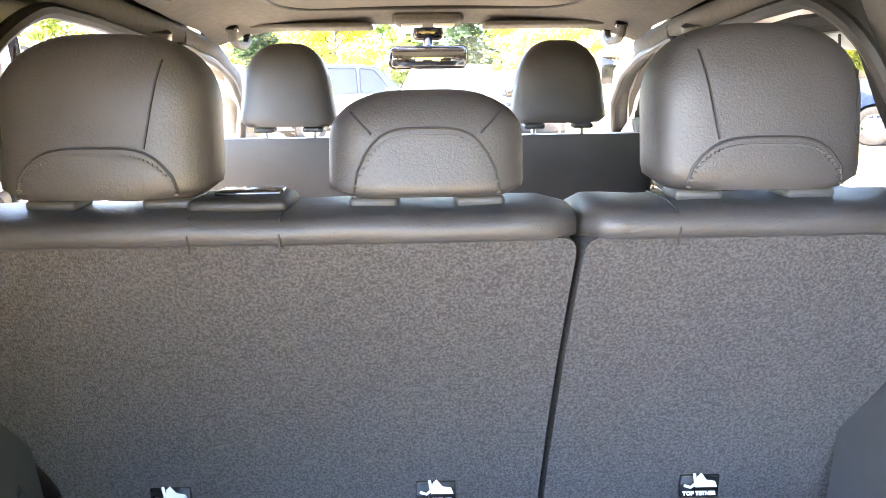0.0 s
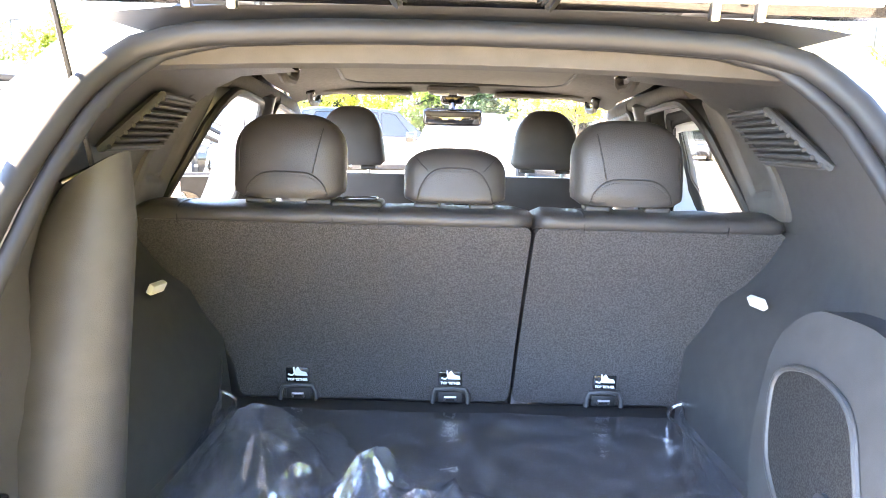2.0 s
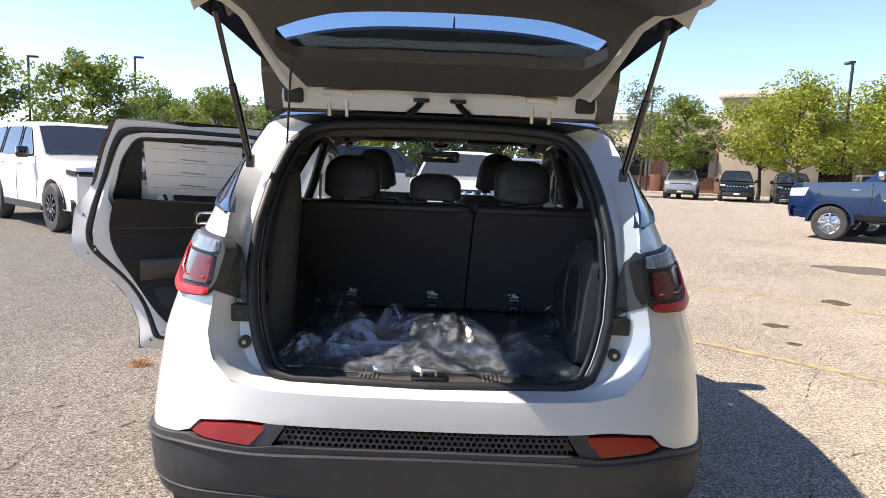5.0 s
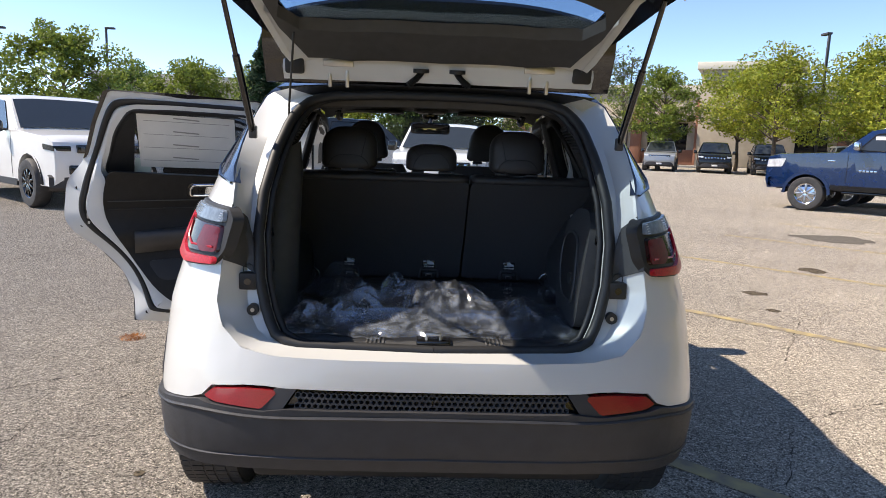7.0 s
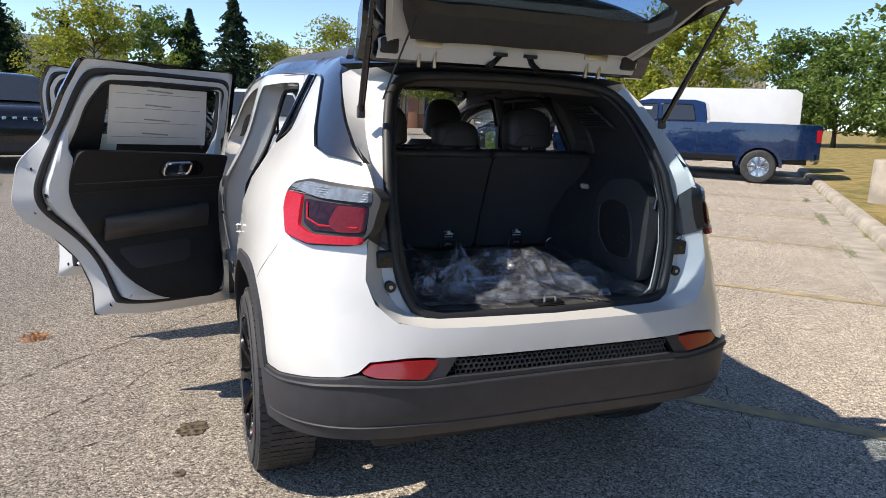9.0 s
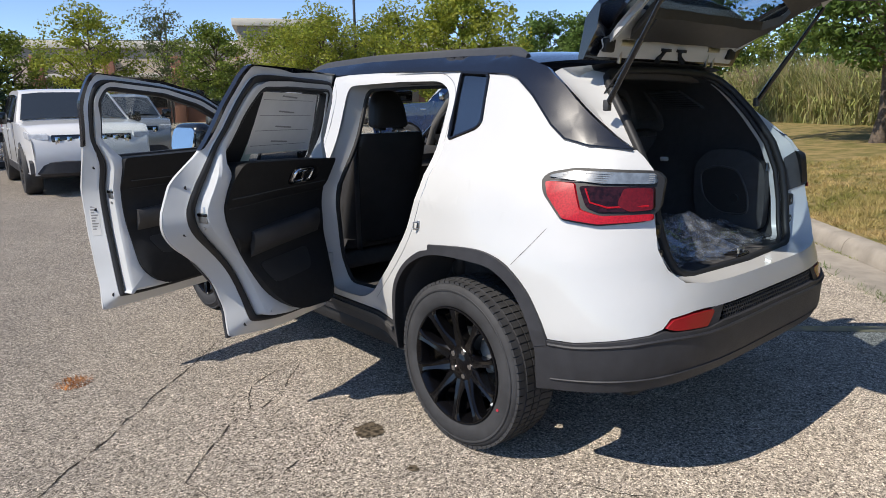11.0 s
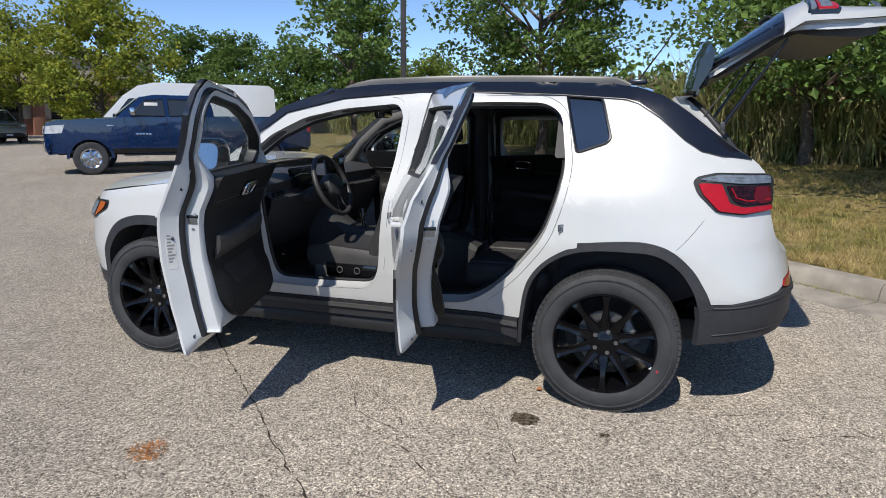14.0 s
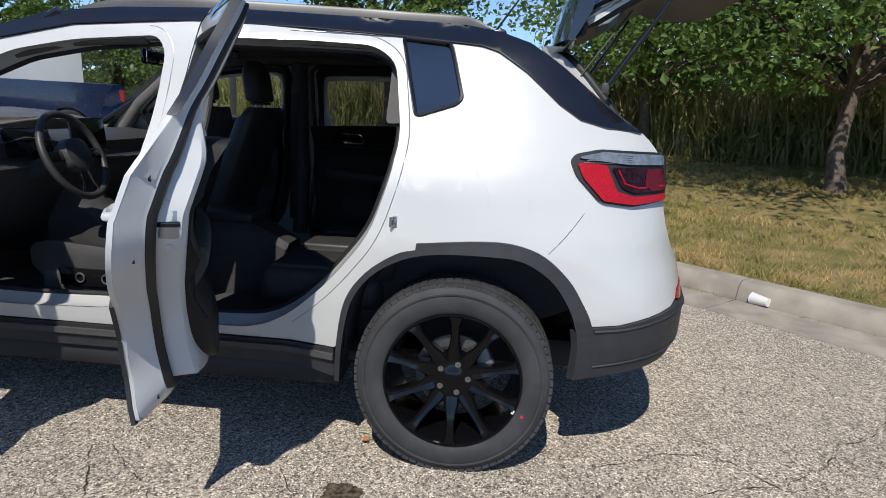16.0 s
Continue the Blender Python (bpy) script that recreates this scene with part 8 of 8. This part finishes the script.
def tree(label, loc, height, spread, leaf, seed, leaves=5000, leaf_size=.16, bare=.30, trunk_r=.13, clumps=46, low=.16):
    rng = np.random.default_rng(seed)
    t = thing("tree", label, "tree", loc, rng.uniform(0, 360), "trees round the lot")
    bm = bmesh.new()
    top = height * .80
    pts = [Vector((.10 * math.sin(k * 4 + seed), .10 * math.cos(k * 5 + seed), top * k)) for k in [i / 8 for i in range(9)]]
    pts[0] = Vector((0, 0, -.1))
    tube(bm, pts, [trunk_r * (1.25 if k == 0 else 1 - .85 * k / 8) for k in range(9)], 10)
    part("trunk", bm, BARK, t)
    bm = bmesh.new()
    tips = []
    z0 = height * bare
    for k in range(clumps):
        f = (k + .5) / clumps
        z = z0 + (height - z0) * f ** .9
        rel = (z - z0) / (height - z0)
        r = spread * (math.sin(math.pi * min(1, low + rel * (.96 - low))) ** .75) * rng.uniform(.45, 1.08)
        a = k * 2.4 + rng.uniform(-.5, .5)
        tip = Vector((r * math.cos(a), r * math.sin(a), z + rng.uniform(-.25, .35)))
        zb = max(z0 * .8, z - r * rng.uniform(.35, .75))
        base = pts[min(8, int(zb / top * 8))].copy()
        base.z = min(zb, top)
        mid = base.lerp(tip, .5) + Vector((0, 0, .12 * r))
        tube(bm, [base, mid, tip], [trunk_r * .32, trunk_r * .18, .008], 5)
        tips.append((tip, rng.uniform(.55, 1.0) * spread * .36))
        tips.append((base.lerp(tip, .62) + Vector(rng.normal(size=3) * .15), rng.uniform(.4, .8) * spread * .30))
    part("limb", bm, BARK, t)
    per = leaves // len(tips)
    cs = []
    for c, r in tips:
        q = rng.normal(size=(per, 3))
        q /= np.linalg.norm(q, axis=1)[:, None]
        q *= (rng.uniform(.25, 1.0, per) ** .6)[:, None] * r
        q[:, 2] *= .62
        cs.append(q + np.array(c))
    cs = np.concatenate(cs)
    cs = cs[cs[:, 2] > z0 * .75]
    ob = quads("crown", cs, leaf_size, leaf, rng, parent=t)
    ob["label"] = "crown of many small leaves"
    return t


def spruce(label, loc, height, spread, seed, leaves=9500):
    rng = np.random.default_rng(seed)
    t = thing("spruce", label, "tree", loc, rng.uniform(0, 360), "spruces behind the lot")
    bm = bmesh.new()
    cyl(bm, (0, 0, -.1), (0, 0, height * .97), .16, .02, 10)
    part("trunk", bm, BARK, t)
    n = leaves
    z = height * (.04 + .96 * rng.uniform(0, 1, n) ** 1.45)
    tier = np.floor(z / height * 11) / 11
    fr = (z / height - tier) * 11
    a = rng.uniform(0, 2 * np.pi, n)
    arm = .74 + .26 * np.sin(a * 6 + tier * 40)
    rad = spread * 1.95 * (1 - z / height) ** .95 * arm * (1.12 - .55 * fr) * rng.uniform(.2, 1, n) ** .5
    c = np.stack([rad * np.cos(a), rad * np.sin(a), z - rad * .18], 1)
    ob = quads("crown", c, .34, NEEDLE, rng, flat_bias=.1, aspect=.4, parent=t)
    return t


def az(cx, cy, deg, d):
    return (cx + d * math.sin(radians(deg)), cy + d * math.cos(radians(deg)))


def on_ground(p):
    n = (p[0] - p[1]) * .7071
    return (*p, lawn_z(n) if n > KERB + .17 else 0.0)


# maples on the lawn
tree("maple with dense dark green crown on the lawn", on_ground((11.7, -3.0)), 5.0, 3.2, LEAF_MAPLE, 1, 22000, .125, .33, .14, 72, .36)
tree("maple with dark green leaves casting shade on the lawn", on_ground((6.5, -4.65)), 4.5, 4.0, LEAF_MAPLE, 2, 26000, .115, .36, .125, 84, .42)
tree("maple with broad dark green crown on the lawn", on_ground((13.6, 2.9)), 6.6, 2.7, LEAF_MAPLE, 3, 22000, .13, .28, .14, 60)
tree("maple with green crown beside a lamp post", on_ground((20.0, 11.2)), 6.6, 2.3, LEAF_MAPLE, 4, 9000, .19, .24, .13, 50)
tree("maple with green crown at the lawn's edge", on_ground((5.6, -10.5)), 6.2, 3.8, LEAF_MAPLE, 5, 12000, .18, .27, .14, 60, .36)
# far trees round the lot, by direction and distance
for deg, d, h, sp, lf, sd, n, sz, tx in (
        (40.2, 40, 9.9, 5.0, LEAF_YELLOW, 11, 9000, .36, "honey locust with yellowing leaves"), (35.3, 44, 9.0, 4.2, LEAF_YELLOW, 12, 6500, .36, "locust with yellow-green leaves"),
        (28.6, 42, 8.6, 4.0, LEAF_YELLOW, 13, 6500, .34, "young tree with light green leaves"), (26, 50, 8.6, 4.6, LEAF_YELLOW, 14, 5500, .38, "young tree with yellow-green leaves"),
        (20.3, 46, 7.8, 3.6, LEAF_GREEN, 15, 5500, .34, "round-crowned green tree behind parked cars"), (17.0, 55, 10.5, 3.6, LEAF_PALE, 16, 2600, .34, "sparse pale tree with thin crown"),
        (11.4, 44, 8.6, 3.4, LEAF_YELLOW, 17, 4200, .34, "slender young tree with light leaves"), (6.5, 52, 7.5, 4.0, LEAF_GREEN, 18, 4500, .36, "green tree behind parked cars"),
        (33.5, 55, 9.0, 5.0, LEAF_GREEN, 19, 5000, .42, "broad green tree by the building"), (47.5, 50, 9.0, 4.2, LEAF_MAPLE, 20, 5000, .4, "dark green tree at the lot's end"),
        (51, 46, 8.2, 3.8, LEAF_MAPLE, 21, 5000, .38, "dark green tree at the lot's end"), (55.5, 44, 7.0, 4.0, LEAF_MAPLE, 22, 5000, .38, "dark green tree above the reeds"),
        (-18, 47, 7.4, 4.0, LEAF_GREEN, 23, 5500, .36, "green tree behind parked cars"), (-27, 43, 8.6, 4.2, LEAF_GREEN, 24, 6500, .36, "green tree behind parked cars"),
        (-22.5, 60, 8.2, 3.6, LEAF_MAPLE, 25, 4000, .4, "dark green tree in the distance"), (-6.6, 46, 8.9, 4.4, LEAF_YELLOW, 26, 6500, .34, "locust with yellow-green leaves behind parked cars"),
        (-2.0, 50, 9.0, 3.4, LEAF_MAPLE, 27, 4500, .4, "dark green tree in the distance"), (-34, 48, 9.0, 4.6, LEAF_GREEN, 28, 5000, .4, "green tree in the distance"), (-12.5, 62, 9.5, 4.4, LEAF_GREEN, 29, 4500, .42, "green tree in the distance"),
        (61, 42, 6.4, 4.4, LEAF_MAPLE, 30, 4500, .38, "low dark tree beyond the reeds"), (67, 40, 5.6, 4.2, LEAF_GREEN, 31, 4500, .36, "low green tree beyond the reeds")):
    tree(tx, on_ground(az(-.5, -2, deg, d)), h * .78, sp * .84, lf, sd, int(n * (1.7 if 10 < deg < 37 else 2.1)), sz * (.50 if 10 < deg < 37 else .58), .36 if 10 < deg < 37 else .16, .14, 38)
for deg, d, h, sp, sd in ((3.5, 48, 8.6, 2.2, 41), (.3, 50, 7.6, 1.9, 42), (-8.2, 52, 7.0, 1.8, 43), (-12.6, 52, 8.6, 2.2, 44)):
    spruce("dark green spruce with drooping tiers", on_ground(az(-.5, -2, deg, d)), h, sp, sd)

# reed belt behind the maples
rng = np.random.default_rng(7)
N = 64000
al_ = rng.uniform(-16, 58, N)
nn = 10.4 + 5.5 * rng.uniform(0, 1, N) ** 1.3 + .5 * np.sin(al_ * .5)
hh = rng.uniform(.8, 2.35, N) * (1 + .12 * np.sin(al_ * .9) + .10 * np.sin(al_ * 2.3))
px, py = .7071 * (al_ + nn), .7071 * (al_ - nn)
zz = np.array([lawn_z(q) for q in nn])
ang = rng.uniform(0, 2 * np.pi, N)
ln_ = rng.normal(0, .30, (N, 2)) * hh[:, None]
w = rng.uniform(.006, .019, N)
v = np.empty((N, 5, 3))
for k, (f, ww) in enumerate(((0, -1), (0, 1), (.6, 1.2), (.6, -1.2), (1.0, 0))):
    v[:, k, 0] = px + ln_[:, 0] * f * f + np.cos(ang) * w * ww
    v[:, k, 1] = py + ln_[:, 1] * f * f + np.sin(ang) * w * ww
    v[:, k, 2] = zz + hh * f
me = bpy.data.meshes.new("reeds")
me.from_pydata(v.reshape(-1, 3).tolist(), [], [q for i in range(N) for q in ((5 * i, 5 * i + 1, 5 * i + 2, 5 * i + 3), (5 * i + 3, 5 * i + 2, 5 * i + 4))])
me.materials.append(REED)
tagged(new("reeds", me), "tall tan and green reeds growing behind the lawn", "reeds", kind="stuff")
# arching leaves on the stalks
K = 70000
pick = rng.integers(0, N, K)
f0 = rng.uniform(.25, 1.0, K)
bx, by, bz = px[pick] + ln_[pick, 0] * f0 ** 2, py[pick] + ln_[pick, 1] * f0 ** 2, zz[pick] + hh[pick] * f0
th, ll = rng.uniform(0, 2 * np.pi, K), rng.uniform(.25, .65, K)
up_, wd = rng.uniform(.1, .8, K), rng.uniform(.009, .024, K)
v = np.empty((K, 5, 3))
for k, (f, ww) in enumerate(((0, -1), (0, 1), (.55, 1), (.55, -1), (1.0, 0))):
    v[:, k, 0] = bx + np.cos(th) * ll * f - np.sin(th) * wd * ww
    v[:, k, 1] = by + np.sin(th) * ll * f + np.cos(th) * wd * ww
    v[:, k, 2] = bz + ll * (up_ * f - 1.1 * f * f)
me = bpy.data.meshes.new("reed_leaves")
me.from_pydata(v.reshape(-1, 3).tolist(), [], [q for i in range(K) for q in ((5 * i, 5 * i + 1, 5 * i + 2, 5 * i + 3), (5 * i + 3, 5 * i + 2, 5 * i + 4))])
me.materials.append(SCRUB)
tagged(new("reed_leaves", me), "long drooping green leaves of the reeds", "reeds", kind="stuff")
# seed plumes and scrub among the reeds
M = 30000
a2 = rng.uniform(-16, 58, M)
n2 = 10.3 + 5 * rng.uniform(0, 1, M)
low = rng.uniform(0, 1, M) < .75
z2 = np.where(low, rng.uniform(.0, 1, M) * (.8 + .9 * np.clip(np.sin(a2 * .8) + np.sin(a2 * 2.1 + 2), 0, 2)), rng.uniform(1.5, 2.3, M)) + .4
cs = np.stack([.7071 * (a2 + n2), .7071 * (a2 - n2), z2], 1)
o = quads("scrub", cs[low], .20, SCRUB, rng, .6, .35)
tagged(o, "leafy green scrub at the foot of the reeds", "scrub", kind="stuff")
o = quads("reed_plumes", cs[~low], .22, mat("reed_plume", (.30, .22, .16), .9, vary=.3, scale=3, island=.3, spec=.1), rng, 1.4, .25)
tagged(o, "tan feathery plumes on the reeds", "reeds", kind="stuff")
# dark wood line behind the reeds
M = 14000
a3 = rng.uniform(-20, 70, M)
n3 = 19 + 5 * rng.uniform(0, 1, M)
hgt = 2.6 + .9 * np.sin(a3 * .35) + .5 * np.sin(a3 * 1.1 + 1)
cs = np.stack([.7071 * (a3 + n3), .7071 * (a3 - n3), .4 + hgt * rng.uniform(0, 1, M) ** .8], 1)
o = quads("far_woods", cs, .5, LEAF_MAPLE, rng, .6, .6)
tagged(o, "dark green woods behind the reeds", "woods", kind="stuff")
# grass on the lawn in tufts, dense near the kerb
TUFTS, BLADES = 30000, 7
a4 = rng.uniform(-11, 9, TUFTS)
n4 = KERB + .2 + 9.0 * rng.uniform(0, 1, TUFTS) ** 1.5
patch = np.array([noise.noise((x * .55, y * .55, 3)) + .5 * noise.noise((x * 2.1, y * 2.1, 8)) for x, y in zip(a4, n4)])
keep = rng.uniform(-.75, .5, TUFTS) < patch + .2
a4, n4, patch = (np.repeat(q[keep], BLADES) for q in (a4, n4, patch))
G = len(a4)
tuft_lean = np.repeat(rng.normal(0, .035, (G // BLADES, 2)), BLADES, 0)
a4, n4 = a4 + rng.normal(0, .022, G), n4 + np.abs(rng.normal(0, .022, G))
h4 = rng.uniform(.025, .075, G) * (1.1 + .6 * patch)
an = rng.uniform(0, 2 * np.pi, G)
z4 = np.array([lawn_z(q) for q in n4]) - .012
x4, y4 = .7071 * (a4 + n4), .7071 * (a4 - n4)
lx, ly = tuft_lean[:, 0] + rng.normal(0, .03, G), tuft_lean[:, 1] + rng.normal(0, .03, G)
v = np.empty((G, 3, 3))
for k, (f, ww) in enumerate(((0, -1), (0, 1), (1, 0))):
    v[:, k, 0] = x4 + lx * f + np.cos(an) * .0065 * ww
    v[:, k, 1] = y4 + ly * f + np.sin(an) * .0065 * ww
    v[:, k, 2] = z4 + h4 * f
me = bpy.data.meshes.new("grass")
me.from_pydata(v.reshape(-1, 3).tolist(), [], [(3 * i, 3 * i + 1, 3 * i + 2) for i in range(G)])
me.materials.append(GRASS)
tagged(new("grass", me), "dry yellow and green grass on the lawn", "grass", kind="stuff")
# weeds in the joint at the foot of the kerb
G = 9000
a5 = rng.uniform(-12, 16, G)
thick = np.array([noise.noise((x * 1.1, 7, 1)) for x in a5])
a5 = a5[rng.uniform(-.1, .6, G) < thick]
G = len(a5)
n5 = KERB - .03 - np.abs(rng.normal(0, .022, G))
x5, y5 = .7071 * (a5 + n5), .7071 * (a5 - n5)
lx, ly, h5, an = rng.normal(0, .018, G), rng.normal(0, .018, G), rng.uniform(.008, .035, G), rng.uniform(0, 2 * np.pi, G)
v = np.empty((G, 3, 3))
for k, (f, ww) in enumerate(((0, -1), (0, 1), (1, 0))):
    v[:, k, 0] = x5 + lx * f + np.cos(an) * .006 * ww
    v[:, k, 1] = y5 + ly * f + np.sin(an) * .006 * ww
    v[:, k, 2] = .001 + h5 * f
me = bpy.data.meshes.new("joint_weeds")
me.from_pydata(v.reshape(-1, 3).tolist(), [], [(3 * i, 3 * i + 1, 3 * i + 2) for i in range(G)])
me.materials.append(SCRUB)
tagged(new("joint_weeds", me), "small weeds growing along the foot of the kerb", "weeds", kind="stuff")

# ---- lamp posts ----
def lamp_post(loc, height, label, drum=False, head=0):
    p = thing("lamp_post", label, "lamp post", loc, head, "lamp posts of the lot")
    z0 = 0
    if drum:
        bm = bmesh.new()
        revolve(bm, [(0, -.2), (.375, -.2), (.375, .70), (.36, .73), (0, .735)], 36, "z")
        part("concrete_base", bm, CONCRETE, p, "round pale concrete base")
        z0 = .73
    bm = bmesh.new()
    box(bm, -.16, .16, -.16, .16, z0 - .02, z0 + .04, .01)
    part("base_plate", bm, GALV, p)
    bm = bmesh.new()
    box(bm, -.062, .062, -.062, .062, z0 + .02, height, .008)
    part("pole", bm, GALV, p)
    bm = bmesh.new()
    box(bm, -.05, .62, -.15, .15, height - .06, height + .07, .03)
    part("lamp_head", bm, GALV, p)
    return p


lamp_post(on_ground((10.4, 5.45)), 8.4, "dark square lamp post on a round concrete base", True, 200)
for deg, d, h, hd in ((17.5, 60, 8.6, 0), (31.5, 44, 8.0, 90), (-24, 55, 8.5, 0), (-3, 62, 9, 180), (60.5, 38, 8.5, 40), (-31, 52, 7.5, 10)):
    lamp_post(on_ground(az(-.5, -2, deg, d)), h, "slim dark lamp post at the far side of the lot", False, hd)

# ---- shop building behind the trees ----
TAN = mat("tan_render", (.42, .36, .28), .9, vary=.08, scale=2)
CREAM = mat("cream_cornice", (.62, .58, .50), .9, vary=.06, scale=2)
BRICKM = mat("brick_red_wall", (.30, .14, .09), .9, vary=.3, scale=18, bump=.3, bscale=30)
bld = thing("shop_building", "tan single-storey shop building with cream cornice and brick piers", "building", (27.5, 54.0, 0), -27)
for nm, x0, x1, y0, y1, z0, z1, mm in (("wall", -22, 22, 0, 16, 0, 6.2, TAN), ("cornice", -22.3, 22.3, -.3, 16.3, 6.2, 6.8, CREAM), ("tower", -4, 3.5, -1.2, 6, 0, 8.0, TAN), ("tower_cornice", -4.4, 3.9, -1.6, 6.4, 8.0, 8.6, CREAM), ("roof", -21.8, 21.8, .2, 15.8, 6.8, 6.9, TRIMGREY), ("brick_base", -22.05, 22.05, -.08, .1, 0, 1.3, BRICKM)):
    bm = bmesh.new()
    box(bm, x0, x1, y0, y1, z0, z1, .03)
    part(nm, bm, mm, bld)
for k in range(8):
    xx = -20 + 5.4 * k
    bm = bmesh.new()
    box(bm, xx - .45, xx + .45, -.5, .3, 0, 5.6, .03)
    part("brick_pier", bm, BRICKM, bld)
    bm = bmesh.new()
    box(bm, xx + 1.0, xx + 4.3, -.04, .1, .9, 3.6, .02)
    wn_ = part("window", bm, SCREEN, bld)
    bm = bmesh.new()
    box(bm, xx + .8, xx + 4.5, -1.3, .1, 3.8, 4.1, .02)
    part("awning", bm, CREAM, bld)
far = thing("shop_building", "low pale building far behind the trees", "building", (-22, 80, 0), 10)
for nm, x0, x1, y0, y1, z0, z1, mm in (("wall", -16, 16, 0, 12, 0, 7.2, TAN), ("cornice", -16.3, 16.3, -.3, 12.3, 7.2, 7.9, CREAM)):
    bm = bmesh.new()
    box(bm, x0, x1, y0, y1, z0, z1, .03)
    part(nm, bm, mm, far)
for k in range(6):
    bm = bmesh.new()
    box(bm, -14 + 5 * k, -11 + 5 * k, -.05, .1, 1, 3.4, .02)
    part("window", bm, SCREEN, far)
